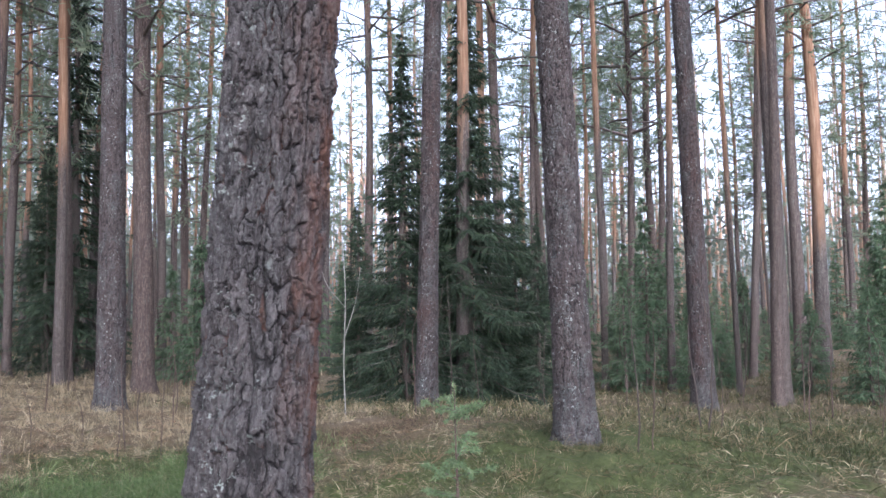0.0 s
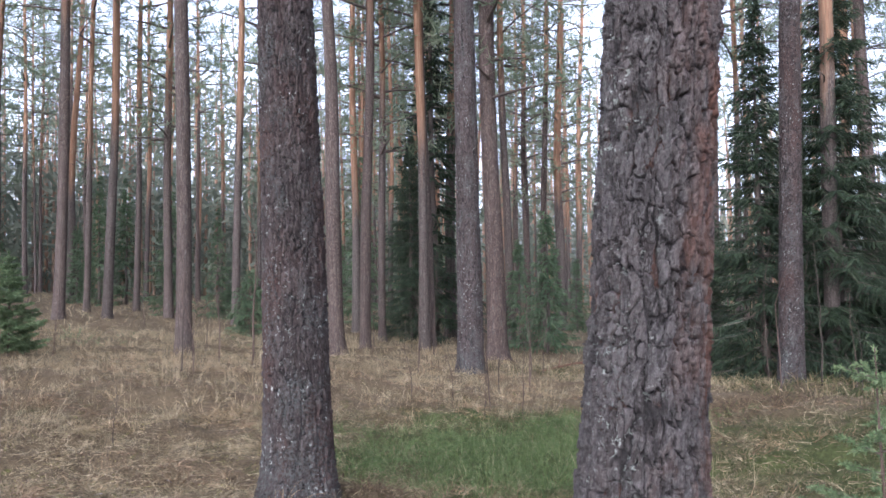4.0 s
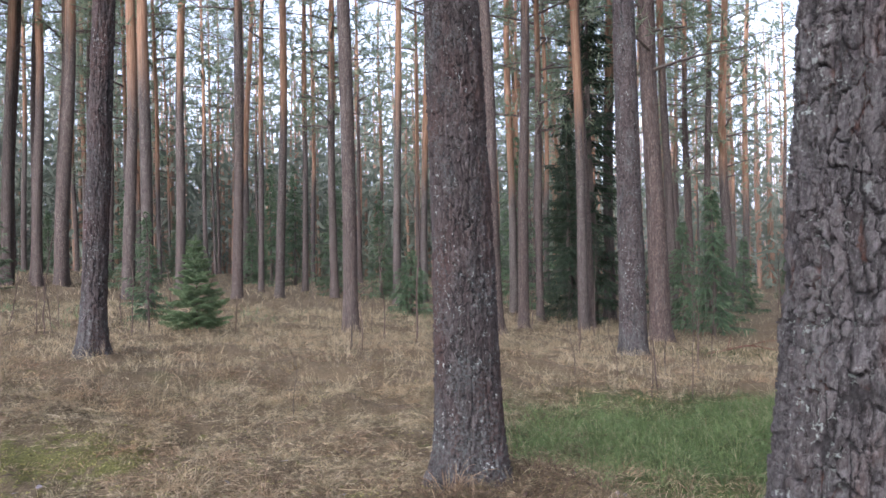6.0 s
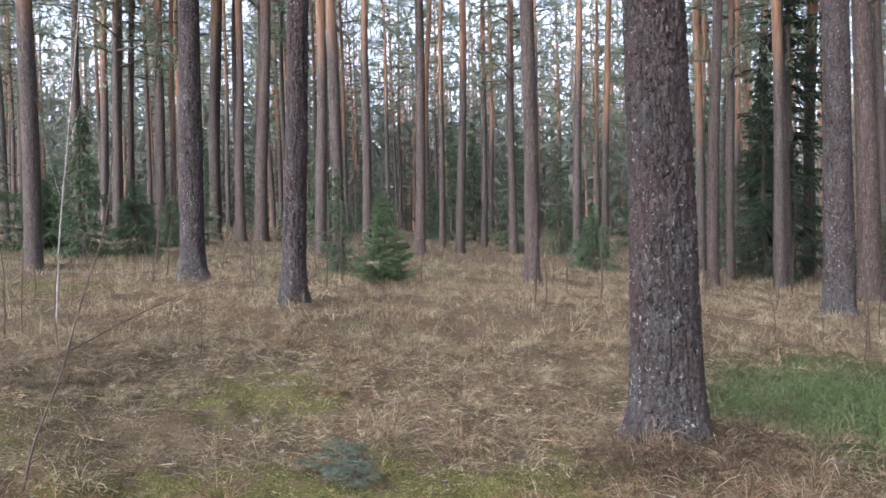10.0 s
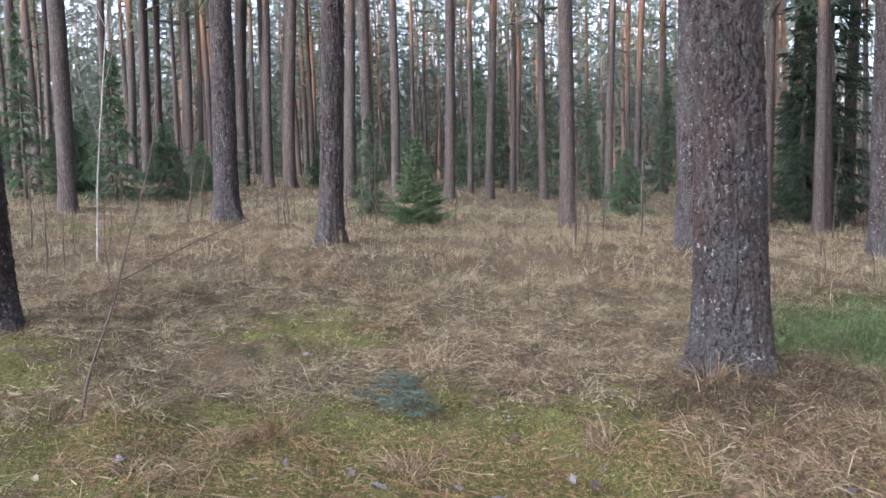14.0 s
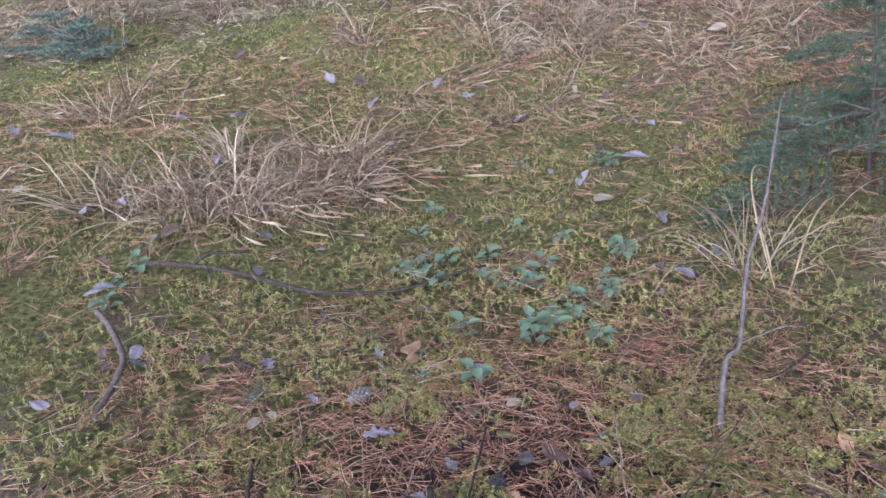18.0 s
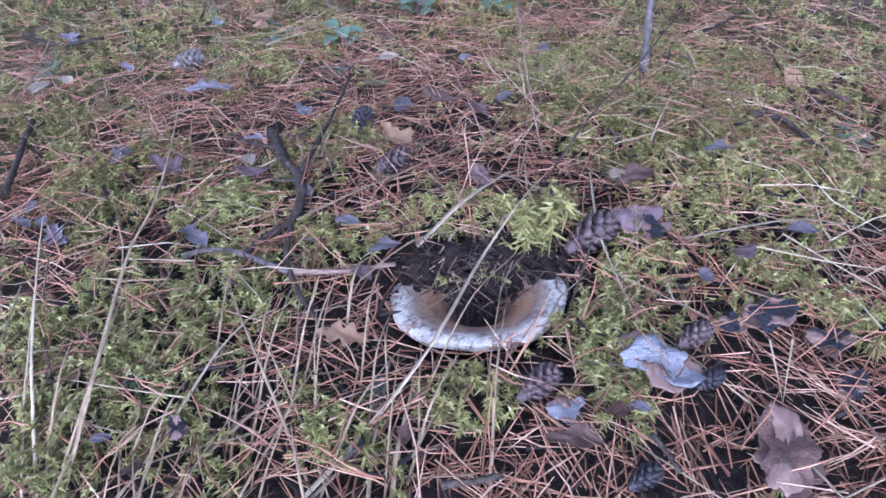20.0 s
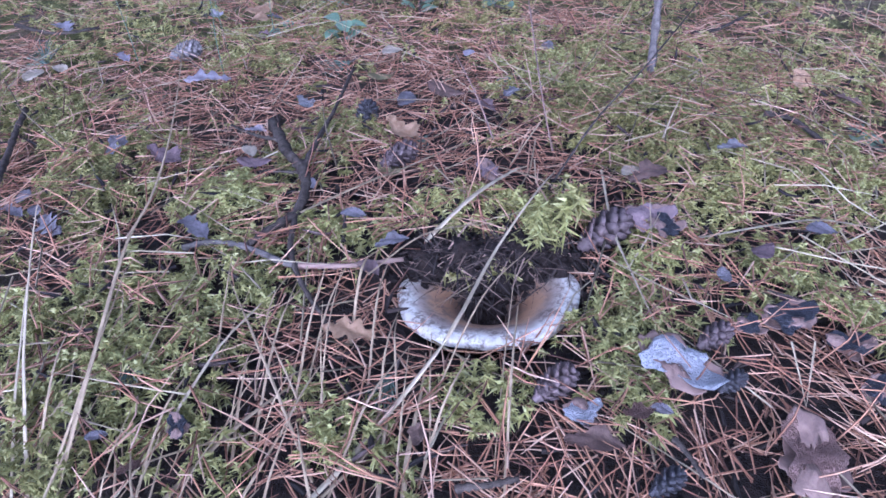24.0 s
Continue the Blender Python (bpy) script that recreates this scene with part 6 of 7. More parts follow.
def forked(label, *lines, material=TWIG, name="fallen_twig"):
    rods(name, [("stem" if k == 0 else "branch", twig_line(p), a, b) for k, (p, a, b) in enumerate(lines)], Matrix(), label, "twig", material, "fallen twigs")


forked("forked dark twig with knots lying on moss",
       ([(0.593, 1.767, 0.01), (0.579, 1.687, 0.008), (0.578, 1.648, 0.004), (0.57, 1.619, 0.004), (0.549, 1.587, 0.003), (0.525, 1.576, 0.003), (0.506, 1.571, 0.0)], 0.0052, 0.0028),
       ([(0.721, 1.867, 0.012), (0.654, 1.763, 0.01), (0.596, 1.671, 0.008), (0.578, 1.644, 0.004)], 0.0016, 0.0026),
       ([(0.548, 1.586, 0.002), (0.528, 1.541, 0.002), (0.521, 1.5, 0.0), (0.524, 1.47, -0.006)], 0.0026, 0.0016),
       ([(0.585, 1.71, 0.009), (0.568, 1.735, 0.014), (0.556, 1.775, 0.01)], 0.0022, 0.001), ([(0.577, 1.645, 0.0), (0.56, 1.652, 0.006), (0.548, 1.668, 0.004)], 0.0018, 0.0008), material=DARK_TWIG)
forked("thin grey twig with a bare end", ([(0.466, 1.606, -0.004), (0.485, 1.594, 0.0), (0.502, 1.573, 0.0), (0.518, 1.533, 0.0), (0.526, 1.522, 0.0)], 0.0024, 0.0022))
forked("thin reddish twig beside a mushroom", ([(0.526, 1.522, 0.0), (0.556, 1.505, 0.002), (0.593, 1.498, 0.004)], 0.0022, 0.0018), material=LEAF_TONES["brown"])
forked("short dark twig in moss", ([(1.029, 1.565, 0.006), (1.043, 1.543, 0.008), (1.04, 1.52, 0.006), (1.029, 1.488, 0.002)], 0.0034, 0.0024), material=DARK_TWIG)
forked("dark crooked twig on moss", ([(0.355, 1.80, 0.006), (0.366, 1.852, 0.006), (0.379, 1.908, 0.008), (0.393, 1.963, 0.01)], 0.0035, 0.0028), material=DARK_TWIG)
forked("thin black twig among needles", ([(0.644, 1.285, 0.006), (0.644, 1.274, 0.006), (0.643, 1.26, 0.004)], 0.0018, 0.0014), material=DARK_TWIG)
forked("black wet twig end among grass", ([(0.529, 1.318, 0.0), (0.542, 1.31, 0.004), (0.559, 1.305, 0.004)], 0.0022, 0.0018), material=DARK_TWIG)
forked("black twig lying behind moss", ([(1.119, 1.889, 0.0), (1.18, 1.834, 0.004), (1.236, 1.827, 0.004), (1.351, 1.871, 0.002)], 0.003, 0.002), material=DARK_TWIG)
forked("dark twig sunk in moss", ([(0.412, 2.33, 0.0), (0.454, 2.248, 0.004), (0.509, 2.234, 0.004)], 0.003, 0.002), material=DARK_TWIG)
forked("long dark stick lying across moss", ([(0.301, 2.794, 0.02), (0.393, 2.724, 0.02), (0.491, 2.655, 0.012), (0.602, 2.542, 0.006), (0.679, 2.502, 0.006), (0.78, 2.459, 0.006), (0.904, 2.468, 0.01), (1.008, 2.485, 0.006)], 0.0065, 0.003), ([(0.393, 2.724, 0.02), (0.435, 2.724, 0.04), (0.522, 2.729, 0.03)], 0.005, 0.003), material=DARK_TWIG)
forked("curved grey stick in moss", ([(0.187, 2.612, 0.012), (0.214, 2.503, 0.014), (0.227, 2.384, 0.012), (0.194, 2.299, 0.004), (0.171, 2.237, 0.0)], 0.0065, 0.005))
forked("bare dark branch lying over a spruce sapling", ([(2.35, 2.30, 0.12), (2.15, 2.429, 0.12), (2.056, 2.5, 0.12), (1.922, 2.558, 0.12), (1.845, 2.618, 0.1)], 0.008, 0.004), material=DARK_TWIG)
forked("thin dark stem leaning over moss", ([(0.737, 1.526, 0.0), (0.805, 1.554, 0.04), (0.866, 1.572, 0.07), (0.968, 1.616, 0.11)], 0.0010, 0.0006), material=DARK_TWIG)
forked("thin reddish stalk standing in needles", ([(0.783, 1.583, 0.0), (0.783, 1.595, 0.03), (0.789, 1.617, 0.07), (0.818, 1.675, 0.12)], 0.0009, 0.0006), material=LEAF_TONES["brown"])
forked("short reddish stalk standing in moss", ([(0.751, 1.629, 0.0), (0.755, 1.66, 0.03), (0.762, 1.709, 0.06)], 0.0009, 0.0006), material=LEAF_TONES["brown"])
forked("grey dead stem standing aslant in moss", ([(1.037, 1.736, 0.0), (1.10, 1.80, 0.075), (1.13, 1.805, 0.10), (1.22, 1.895, 0.20), (1.28, 1.93, 0.285), (1.427, 2.060, 0.43)], 0.0050, 0.0022), ([(1.13, 1.805, 0.10), (1.20, 1.79, 0.125), (1.26, 1.80, 0.11)], 0.0018, 0.001), name="dead_stem", material=TWIG)


def stalks(points, width, label, seed, material):
    """One bent dry grass blade as a thing, folded along its middle."""
    points = [(x, y, max(z, gz(x, y) + 0.006)) for x, y, z in points]
    p = bent(points, 26, 0.00012, seed)
    tan = np.gradient(p, axis=0)
    side = np.cross(tan, [0, 0, 1.0])
    side /= np.linalg.norm(side, axis=1, keepdims=True) + 1e-9
    w = width * (1 - 0.75 * np.linspace(0, 1, 26) ** 2)
    up = np.array([0, 0, 0.3])
    v = np.stack([p - side * w[:, None] / 2 + up * w[:, None], p, p + side * w[:, None] / 2 + up * w[:, None], p - [0, 0, 0.0005]], 1).reshape(-1, 3)
    solid("grass_blade", quick_mesh("grass_blade", v, lattice(26, 4, True), True), material, None, label, "grass", "dry grass blades")


STALK, STALK_PALE = plain("straw_stalk", (0.34, 0.255, 0.15), (0.19, 0.135, 0.08), 90, 0.85, 0.15), plain("pale_straw_stalk", (0.42, 0.345, 0.225), (0.27, 0.205, 0.125), 90, 0.85, 0.15)
def blades(rows, text, seed, material):
    for k, (pts, w) in enumerate(rows):
        stalks(pts, w, text, seed + k, material)


blades((
    ([(0.335, 1.437, 0.007), (0.346, 1.473, 0.027), (0.358, 1.521, 0.043), (0.376, 1.59, 0.055), (0.388, 1.635, 0.06)], 0.0022), ([(0.327, 1.442, 0.006), (0.344, 1.497, 0.027), (0.354, 1.538, 0.031), (0.365, 1.584, 0.036)], 0.0018),
    ([(0.372, 1.417, 0.002), (0.405, 1.433, 0.013), (0.428, 1.447, 0.023), (0.457, 1.474, 0.024), (0.485, 1.497, 0.019), (0.505, 1.513, 0.015)], 0.0024),
    ([(0.462, 1.357, 0.007), (0.496, 1.368, 0.013), (0.527, 1.384, 0.013), (0.557, 1.388, 0.034), (0.574, 1.391, 0.049), (0.643, 1.457, 0.024), (0.698, 1.489, 0.030), (0.755, 1.542, -0.004)], 0.0034)), "long pale dry grass blade bending over moss", 310, STALK_PALE)
blades((
    ([(0.62, 1.516, 0.001), (0.663, 1.519, 0.022), (0.713, 1.542, 0.012), (0.744, 1.565, -0.007)], 0.0042), ([(0.791, 1.527, -0.008), (0.738, 1.449, 0.006), (0.713, 1.394, 0.007), (0.697, 1.347, 0.0)], 0.0019),
    ([(0.804, 1.432, -0.022), (0.881, 1.403, -0.02), (0.908, 1.384, -0.02), (0.945, 1.362, -0.033)], 0.0022), ([(0.763, 1.308, 0.0), (0.739, 1.273, -0.01)], 0.0013), ([(0.776, 1.301, -0.001), (0.739, 1.273, -0.01)], 0.0013)), "pale dry grass blade lying over moss and needles", 315, STALK_PALE)
blades((
    ([(0.348, 1.429, 0.007), (0.363, 1.44, 0.027), (0.388, 1.472, 0.048), (0.43, 1.575, 0.045), (0.462, 1.632, 0.042), (0.509, 1.771, 0.021), (0.603, 2.132, -0.052)], 0.0030), ([(0.343, 1.432, 0.007), (0.363, 1.448, 0.028), (0.397, 1.49, 0.049), (0.425, 1.563, 0.037)], 0.0022),
    ([(0.339, 1.434, 0.007), (0.354, 1.462, 0.028), (0.369, 1.494, 0.039), (0.38, 1.529, 0.032)], 0.0021), ([(0.396, 1.401, 0.003), (0.431, 1.415, 0.01), (0.462, 1.425, 0.013), (0.483, 1.435, 0.008)], 0.0036),
    ([(0.432, 1.381, 0.001), (0.468, 1.406, 0.01), (0.485, 1.42, 0.014), (0.507, 1.443, 0.007)], 0.002), ([(0.466, 1.355, 0.007), (0.501, 1.364, 0.014), (0.525, 1.383, 0.009)], 0.0024)), "dry straw-coloured grass blade lying over needles", 330, STALK)
blades((
    ([(0.493, 1.336, 0.01), (0.512, 1.367, 0.012), (0.526, 1.386, 0.008)], 0.0025), ([(0.504, 1.33, 0.008), (0.52, 1.353, 0.013), (0.551, 1.394, 0.007), (0.571, 1.428, -0.007)], 0.003),
    ([(0.552, 1.584, 0.014), (0.608, 1.587, 0.017), (0.64, 1.593, 0.013), (0.701, 1.609, 0.004), (0.768, 1.619, -0.01)], 0.0024), ([(0.575, 1.427, 0.003), (0.588, 1.385, 0.008), (0.608, 1.356, 0.008)], 0.0017),
    ([(0.351, 1.433, 0.008), (0.412, 1.421, 0.013), (0.447, 1.412, 0.013), (0.464, 1.413, 0.009)], 0.0016), ([(0.562, 1.487, 0.02), (0.60, 1.497, 0.024), (0.625, 1.495, 0.026), (0.662, 1.487, 0.02)], 0.0015)), "thin dry grass blade across needles", 340, STALK)
blades((
    ([(1.50, 2.12, -0.19), (1.42, 2.17, -0.12), (1.33, 2.21, -0.11), (1.24, 2.18, -0.14)], 0.008), ([(1.52, 2.13, -0.19), (1.47, 2.26, -0.06), (1.40, 2.36, 0.0), (1.36, 2.42, 0.02)], 0.006), ([(1.51, 2.12, -0.19), (1.56, 2.25, -0.05), (1.66, 2.36, -0.02), (1.78, 2.40, -0.08)], 0.005),
    ([(1.49, 2.12, -0.19), (1.40, 2.22, -0.06), (1.30, 2.28, -0.06), (1.20, 2.30, -0.12)], 0.005), ([(1.53, 2.1, -0.19), (1.62, 2.14, -0.06), (1.72, 2.16, -0.04), (1.80, 2.12, -0.12)], 0.005)), "broad straw-coloured blade of a small tussock", 350, STALK)
# a loose wisp of further blades where the others spring from
rw = np.random.RandomState(347)
for k in range(46):
    x0, y0 = rw.uniform(0.30, 0.56), rw.uniform(1.31, 1.46)
    a, L = rw.normal(0.75, 0.35), rw.uniform(0.06, 0.16)
    stalks([(x0, y0, 0.0), (x0 + 0.5 * L * math.sin(a), y0 + 0.5 * L * math.cos(a), rw.uniform(0.012, 0.03)), (x0 + L * math.sin(a), y0 + L * math.cos(a), rw.uniform(0.004, 0.03))], rw.uniform(0.001, 0.0022), "thin dry grass blade lying slantwise on moss", 400 + k, STALK)


def shoot(x, y, size, spin, seed, label):
    """A cut tip of pine: a short twig with a fan of long blue-green needles."""
    rng = np.random.RandomState(seed)
    ob = thing("pine_shoot", lie(x, y, size, spin, -0.35, 0, 0.006), label, "pine shoot", "green pine shoots")
    part("twig", tube_mesh("twig", bent([(-0.5, 0, 0), (-0.2, 0.02, 0.03), (0.0, 0, 0.05)], 6), np.linspace(0.035, 0.025, 6), 5), TWIG, ob)
    n = 34
    root = np.stack([rng.uniform(-0.15, 0.02, n), rng.normal(0, 0.02, n), np.full(n, 0.05)], 1)
    way = np.stack([np.full(n, 1.0), rng.normal(0, 0.55, n), np.abs(rng.normal(0.25, 0.3, n))], 1)
    part("needles", quick_mesh("needles", *strips(root, way, rng.uniform(0.7, 1.1, n), np.full(n, 0.035), np.full(n, 0.2), rng, 3, tip=0.4)), NEEDLES_BLUE, ob)["kind"] = "stuff"


shoot(0.54, 1.418, 0.033, -142, 341, "blue-green pine shoot lying beside a mushroom")
shoot(0.43, 2.175, 0.045, 89, 342, "blue-green pine shoot on moss")
shoot(0.747, 1.957, 0.042, 173, 343, "blue-green pine shoot among needles")
shoot(0.886, 1.80, 0.045, -168, 344, "small pale green pine shoot on moss")
shoot(0.718, 1.699, 0.032, -162, 345, "green pine shoot sunk in moss")
shoot(0.404, 1.487, 0.020, -97, 346, "short green pine shoot between grass blades")


def leafy(x, y, size, count, seed, label, leaf, name="lingonberry_plant", category="plant"):
    """A low plant: short stems, each with small rounded leaves."""
    rng = np.random.RandomState(seed)
    ob = thing(name, stand(x, y), label, category, "small green plants")
    part("stem", tube_mesh("stem", bent([(0, 0, -0.01), (0.1 * size, 0, 0.5 * size), (0.05 * size, 0.05 * size, size)], 7), np.linspace(0.0016, 0.0008, 7), 5), SAPLING, ob)
    for k in range(count):
        a, z = k * 2.4 + rng.uniform(-0.4, 0.4), size * (0.25 + 0.75 * k / count)
        m = Matrix.Translation((0.05 * size + 0.006 * math.cos(a), 0.03 * size + 0.006 * math.sin(a), z)) @ Matrix.Rotation(a, 4, "Z") @ Matrix.Rotation(rng.uniform(-0.5, 0.2), 4, "Y") @ Matrix.Scale(rng.uniform(0.02, 0.032), 4)
        o = part("leaf", ROUND_LEAF, leaf, ob)
        o.matrix_basis = m @ Matrix.Translation((0.5, 0, 0))


def round_leaf():
    t, s = np.linspace(0, 1, 9)[:, None], np.linspace(-1, 1, 5)[None]
    w = 0.36 * np.sin(np.pi * np.clip(t, 0.02, 0.98)) ** 0.6
    v = np.stack([t - 0.5 + 0 * s, s * w, 0.12 * (s * w) ** 2 * 8 - 0.25 * (t - 0.4) ** 2 + 0 * s], -1).reshape(-1, 3)
    return quick_mesh("leaf", v, lattice(9, 5, False), True)


ROUND_LEAF = round_leaf()
LINGON = plain("lingonberry_leaf", (0.065, 0.105, 0.055), (0.125, 0.175, 0.095), 3, 0.4, 0.5)
CLOVER = plain("pale_green_leaf", (0.22, 0.28, 0.13), (0.32, 0.36, 0.19), 3, 0.6)
rp = np.random.RandomState(350)
for cx, cy, many, sp in ((0.846, 2.607, 5, 0.06), (1.026, 2.41, 8, 0.09), (1.179, 2.328, 5, 0.05), (1.075, 2.203, 4, 0.05), (0.89, 2.162, 3, 0.04), (1.365, 2.46, 3, 0.04), (1.571, 2.982, 4, 0.08), (0.207, 2.742, 3, 0.05), (1.2, 2.75, 4, 0.15), (0.74, 2.07, 2, 0.03)):
    for k in range(many):
        leafy(cx + rp.normal(0, sp), cy + rp.normal(0, sp), rp.uniform(0.03, 0.055), rp.randint(5, 9), rp.randint(9999), "low lingonberry plant with glossy round leaves", LINGON)
leafy(1.13, 1.525, 0.02, 5, 361, "tiny pale green plant in moss", CLOVER, "seedling")
for cx, cy in ((0.529, 2.113), (0.607, 1.993), (0.646, 2.127), (0.703, 2.087), (0.55, 2.40), (0.42, 2.6)):
    sapling(cx, cy, 0.2, int(cx * 100), "thin leafless bilberry stem in moss", LINGON, spin=cx * 9, thick=0.55)

# ---- the mushroom ----
def lathe(name, profile, sides, wobble, seed, ring=False):
    rng = np.random.RandomState(seed)
    pr = np.array(profile)
    s = np.linspace(0, len(pr) - 1, 60)
    i = np.minimum(s.astype(int), len(pr) - 2)
    k = (s - i)[:, None]
    m = np.gradient(pr, axis=0)
    pr = (2 * k**3 - 3 * k**2 + 1) * pr[i] + (k**3 - 2 * k**2 + k) * m[i] + (-2 * k**3 + 3 * k**2) * pr[i + 1] + (k**3 - k**2) * m[i + 1]
    th = np.arange(sides) * 2 * math.pi / sides
    ph = rng.uniform(0, 6.3, 3)
    wave = 1 + wobble * (np.sin(2 * th + ph[0]) + 0.6 * np.sin(5 * th + ph[1]) + 0.25 * np.sin(11 * th + ph[2]))
    r = pr[:, :1] * (1 + (wave[None] - 1) * np.clip(pr[:, :1] / 0.06, 0, 1))
    z = pr[:, 1:] + 0.15 * wobble * np.sin(3 * th + ph[1])[None] * pr[:, :1]
    v = np.stack([r * np.cos(th)[None], r * np.sin(th)[None], z + 0 * r], -1).reshape(-1, 3)
    return quick_mesh(name, v, lattice(60, sides), True, {"ring": (pr[:, :1] + 0 * r).ravel()})


def cap_material():
    m, t, b = shader("mushroom_skin", 0.6, 0.35)
    co = coords(t)
    ring = maths(t, "ADD", attr(t, "ring"), span(t, noise_tex(t, co, 60, 4), 0.2, 0.8, -0.006, 0.006))
    col = ramp(t, span(t, ring, 0.02, 0.066), [(0.0, (0.08, 0.045, 0.028)), (0.15, (0.20, 0.105, 0.05)), (0.36, (0.27, 0.155, 0.08)), (0.52, (0.21, 0.15, 0.11)), (0.64, (0.30, 0.24, 0.19)), (0.76, (0.47, 0.42, 0.345)), (1.0, (0.52, 0.47, 0.39))])
    specks = maths(t, "MULTIPLY", span(t, noise_tex(t, co, 230, 4, 0.75), 0.46, 0.54), span(t, noise_tex(t, co, 45, 4), 0.40, 0.54))
    col = mix(t, maths(t, "MULTIPLY", specks, 0.85), col, (0.10, 0.065, 0.045))
    t.links.new(col, b.inputs["Base Color"])
    b.inputs["Subsurface Weight"].default_value = 0.1
    b.inputs["Subsurface Radius"].default_value = (0.006, 0.004, 0.003)
    bump(t, b, noise_tex(t, co, 220, 4), 0.25, 0.001)
    return m


CAP, STIPE = cap_material(), plain("mushroom_stipe", (0.62, 0.56, 0.48), (0.34, 0.26, 0.19), 120, 0.7)
SOIL = plain("dark_soil", (0.007, 0.0045, 0.0035), (0.032, 0.020, 0.0145), 160, 0.95, 0.2, 0.9, 0.004)
mushroom = thing("mushroom", Matrix.Translation((MUSH[0], MUSH[1], -0.009)) @ Matrix.Rotation(-0.17, 4, (0.86, -0.51, 0.0)) @ Matrix.Rotation(-0.07, 4, (0.51, 0.86, 0.0)) @ Euler((0.03, 0.05, 0.2)).to_matrix().to_4x4(), "funnel-shaped mushroom, white rim and brown hollow, half buried in soil", "mushroom")
part("cap", lathe("cap", [(0.003, -0.034), (0.010, -0.031), (0.017, -0.022), (0.024, -0.0145), (0.033, -0.009), (0.042, -0.0048), (0.050, -0.0022), (0.057, -0.0012), (0.0618, -0.003), (0.0625, -0.006), (0.0600, -0.0095), (0.048, -0.0125)], 140, 0.025, 3), CAP, mushroom)
part("stipe", lathe("stipe", [(0.048, -0.0125), (0.030, -0.024), (0.018, -0.032), (0.015, -0.045), (0.014, -0.07)], 48, 0.03, 4), STIPE, mushroom)
for k in range(72):
    a = k * 2 * math.pi / 72
    g = part("gill", GILL, STIPE, mushroom) if k else None
    if k == 0:
        GILL = quick_mesh("gill", [(0.022, -0.0002, -0.029), (0.055, -0.0002, -0.0085), (0.055, 0.0002, -0.0085), (0.022, 0.0002, -0.029), (0.022, 0, -0.034), (0.050, 0, -0.0145)], [(0, 1, 5, 4), (3, 4, 5, 2), (0, 3, 2, 1), (1, 2, 5, 5)][:3])
        g = part("gill", GILL, STIPE, mushroom)
    g.rotation_euler = (0, 0, a)


def soil_heap():
    """The dark crumbly soil that the cap has lifted: over its back half and down in its hollow."""
    n = 150
    u = np.linspace(-0.11, 0.11, n)
    gx, gy = np.meshgrid(u, u)
    x, y = gx.ravel(), gy.ravel()
    b = x * BACK[0] + y * BACK[1]
    s = -x * BACK[1] + y * BACK[0]
    r = np.hypot(x, y)
    lumps = 0.006 * ripple(x, y, 0.03, 371) + 0.005 * np.abs(ripple(x, y, 0.014, 372)) + 0.003 * ripple(x, y, 0.007, 373)
    edge = np.clip((b - 0.006 - 0.004 * np.exp(-((s / 0.02) ** 2)) + 0.004 * ripple(s, b, 0.05, 374)) / 0.020, 0, 1)
    over = 0.034 * edge * edge * (3 - 2 * edge) * np.exp(-((np.maximum(b - 0.024, 0) / 0.026) ** 2)) * np.exp(-((s / 0.080) ** 6))
    hollow = np.where(r < 0.05, -0.036 + 0.008 * np.clip(b / 0.04, -0.4, 1.5), -0.05)
    ground = ground_z(x + MUSH[0], y + MUSH[1]) - 0.012
    lumps = lumps * np.clip(1.3 - r / 0.1, 0.3, 1)
    sink = 0.045 * np.clip((np.maximum(b - 0.040, 0) + np.maximum(np.abs(s) - 0.068, 0)) / 0.02, 0, 1)
    z = np.where(b > 0.0, np.maximum(-0.035 + over, -0.03 + 0 * r) - sink, np.where(r < 0.05, hollow, ground - 0.02))
    v = np.stack([x + MUSH[0], y + MUSH[1], z + lumps], 1)
    i = np.arange(n - 1)
    a = (i[:, None] * n + i[None]).ravel()
    f = np.stack([a, a + 1, a + n + 1, a + n], 1)
    f = f[(r[f] < 0.105).all(1)]
    solid("soil", quick_mesh("soil", v, f, True), SOIL, None, "dark crumbly soil lifted by a mushroom", "soil", kind="stuff")


soil_heap()


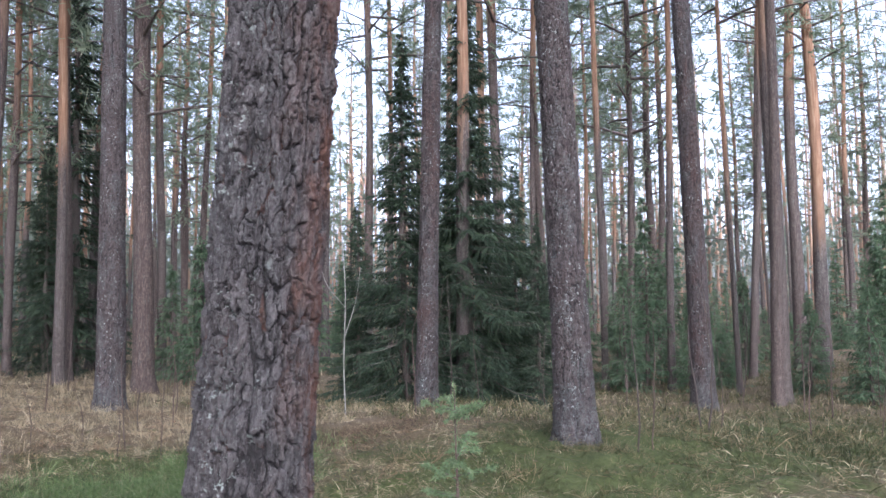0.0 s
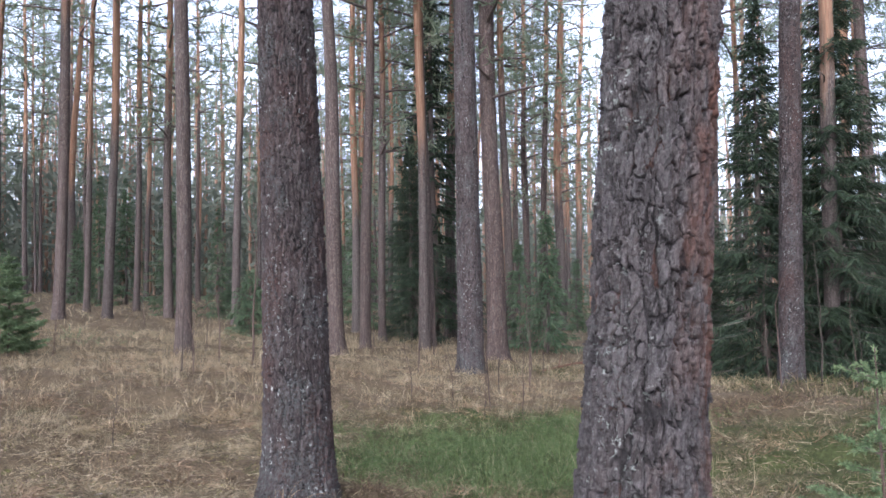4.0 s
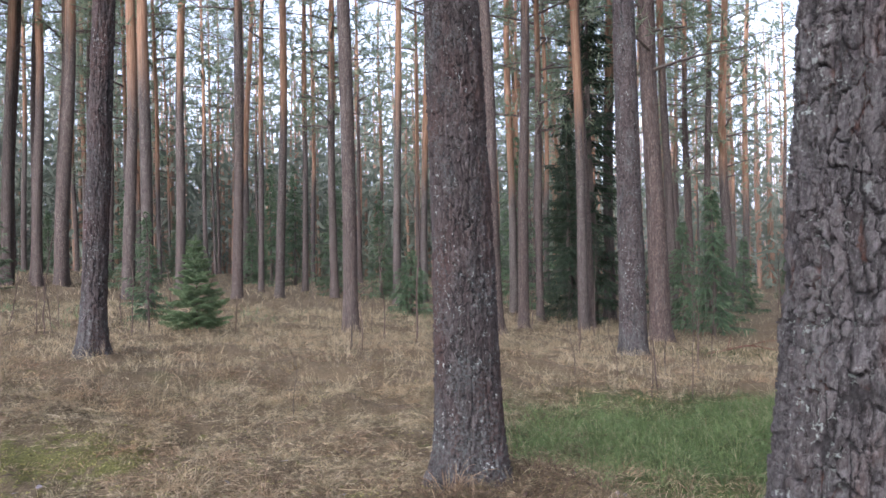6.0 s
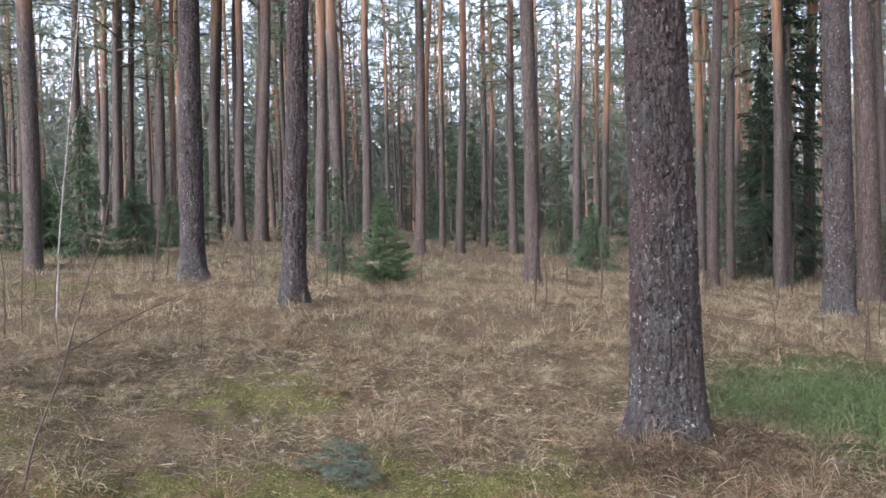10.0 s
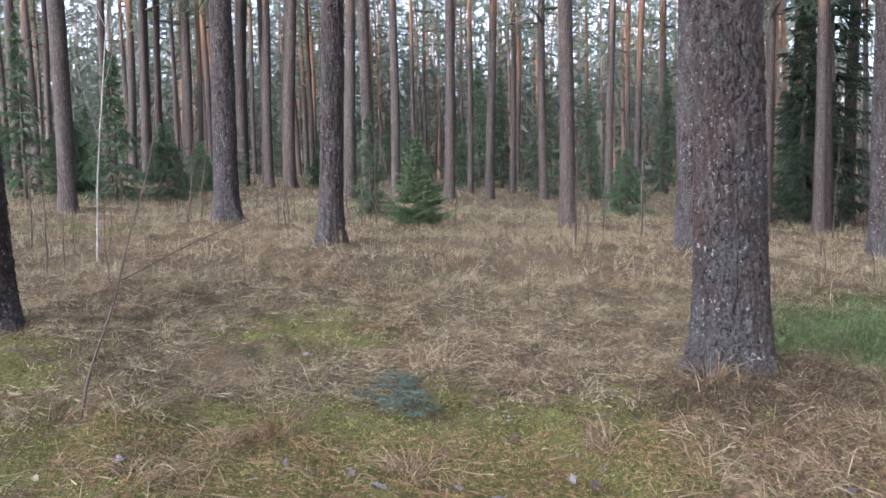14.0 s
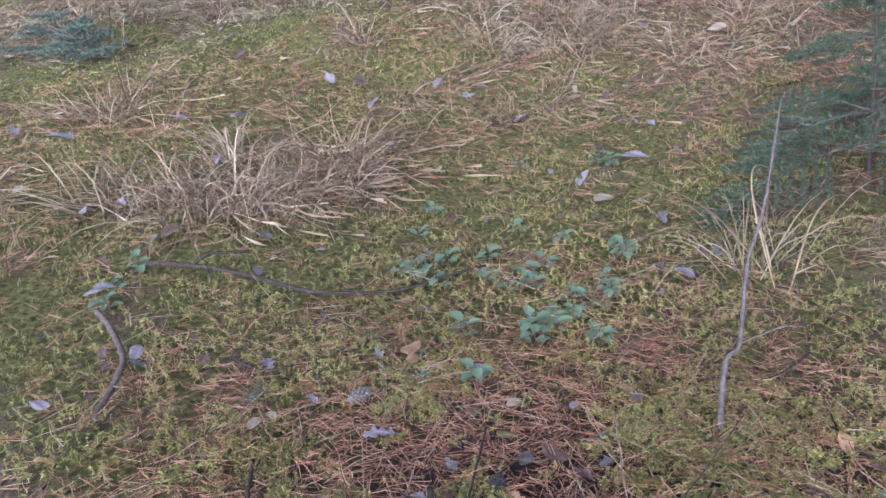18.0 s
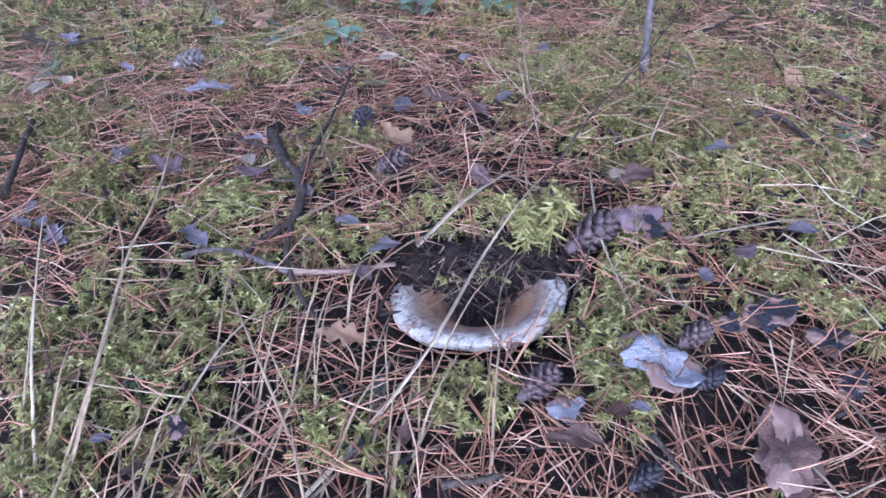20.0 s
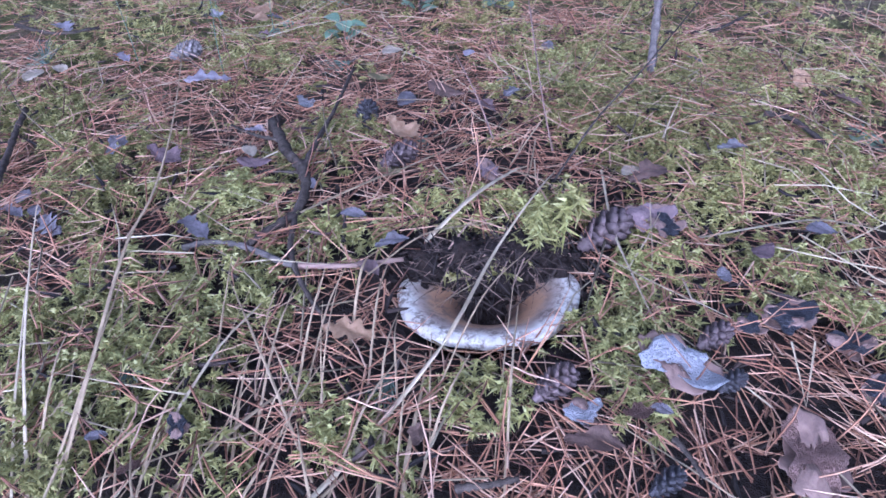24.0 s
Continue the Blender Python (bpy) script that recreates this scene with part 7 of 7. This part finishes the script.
def dress_heap():
    """Needles, crumbs and moss over the soil heap."""
    rng = np.random.RandomState(380)
    n = 560
    s, b = np.clip(rng.normal(0, 0.035, n), -0.066, 0.066), rng.uniform(0.006, 0.048, n)
    x, y = MUSH[0] + b * BACK[0] - s * BACK[1], MUSH[1] + b * BACK[1] + s * BACK[0]
    z = -0.033 + 0.034 * np.clip((b - 0.006) / 0.020, 0, 1) * np.exp(-((np.maximum(b - 0.024, 0) / 0.026) ** 2)) * np.exp(-((s / 0.080) ** 6)) + 0.004
    a = rng.uniform(0, 6.283, n)
    way = np.stack([np.cos(a), np.sin(a), rng.normal(0.05, 0.2, n)], 1)
    v, f = strips(np.stack([x, y, z], 1), way, rng.uniform(0.014, 0.042, n), rng.uniform(0.0006, 0.0014, n), np.full(n, 0.15), rng, 3, tip=0.5)
    solid("dark_needles", quick_mesh("dark_needles", v, f), OLD_NEEDLES, None, "dark rotted needles over lifted soil", "litter", kind="stuff")
    spots = [(0.690, 1.466), (0.696, 1.472), (0.686, 1.474), (0.694, 1.464), (0.648, 1.476), (0.72, 1.47)]
    px = np.concatenate([cx + rng.normal(0, 0.006, 9) for cx, _ in spots])
    py = np.concatenate([cy + rng.normal(0, 0.006, 9) for _, cy in spots])
    ob = moss_fronds("moss_tufts", px, py, 0.027, 20, 381, "upright pale green moss tufts on lifted soil")
    ob.location.z = 0.040
    crumbs(rng, z)


def crumbs(rng, z):
    """Small dark clods of soil and bark over the heap and at its foot."""
    n = 520
    s, b = np.clip(rng.normal(0, 0.035, n), -0.066, 0.066), rng.uniform(0.006, 0.045, n)
    s[:90], b[:90] = rng.normal(-0.075, 0.012, 90), rng.uniform(-0.05, 0.03, 90)
    s[90:150], b[90:150] = rng.normal(-0.02, 0.03, 60), rng.uniform(-0.085, -0.064, 60)
    x, y = MUSH[0] + b * BACK[0] - s * BACK[1], MUSH[1] + b * BACK[1] + s * BACK[0]
    top = -0.030 + 0.034 * np.clip((b - 0.006) / 0.020, 0, 1) * np.exp(-((np.maximum(b - 0.024, 0) / 0.026) ** 2)) * np.exp(-((s / 0.080) ** 6))
    z = np.where(b > 0, np.maximum(top, ground_z(x, y) + 0.004), ground_z(x, y) + 0.006)
    one = np.array([(1, 0, 0), (-1, 0, 0), (0, 1, 0), (0, -1, 0), (0, 0, 1), (0, 0, -1)], float)
    size = rng.uniform(0.0015, 0.0055, n) * (1 + (rng.uniform(size=n) > 0.93))
    v = np.stack([x, y, z], 1)[:, None] + (one[None] + rng.normal(0, 0.28, (n, 6, 3))) * size[:, None, None] * rng.uniform(0.6, 1.4, (n, 1, 3))
    tri = np.array([(0, 2, 4), (2, 1, 4), (1, 3, 4), (3, 0, 4), (2, 0, 5), (1, 2, 5), (3, 1, 5), (0, 3, 5)])
    f = (np.arange(n)[:, None, None] * 6 + tri[None]).reshape(-1, 3)
    solid("soil_crumbs", quick_mesh("soil_crumbs", v.reshape(-1, 3), f), SOIL, None, "dark clods of soil round a mushroom", "soil", kind="stuff")


dress_heap()
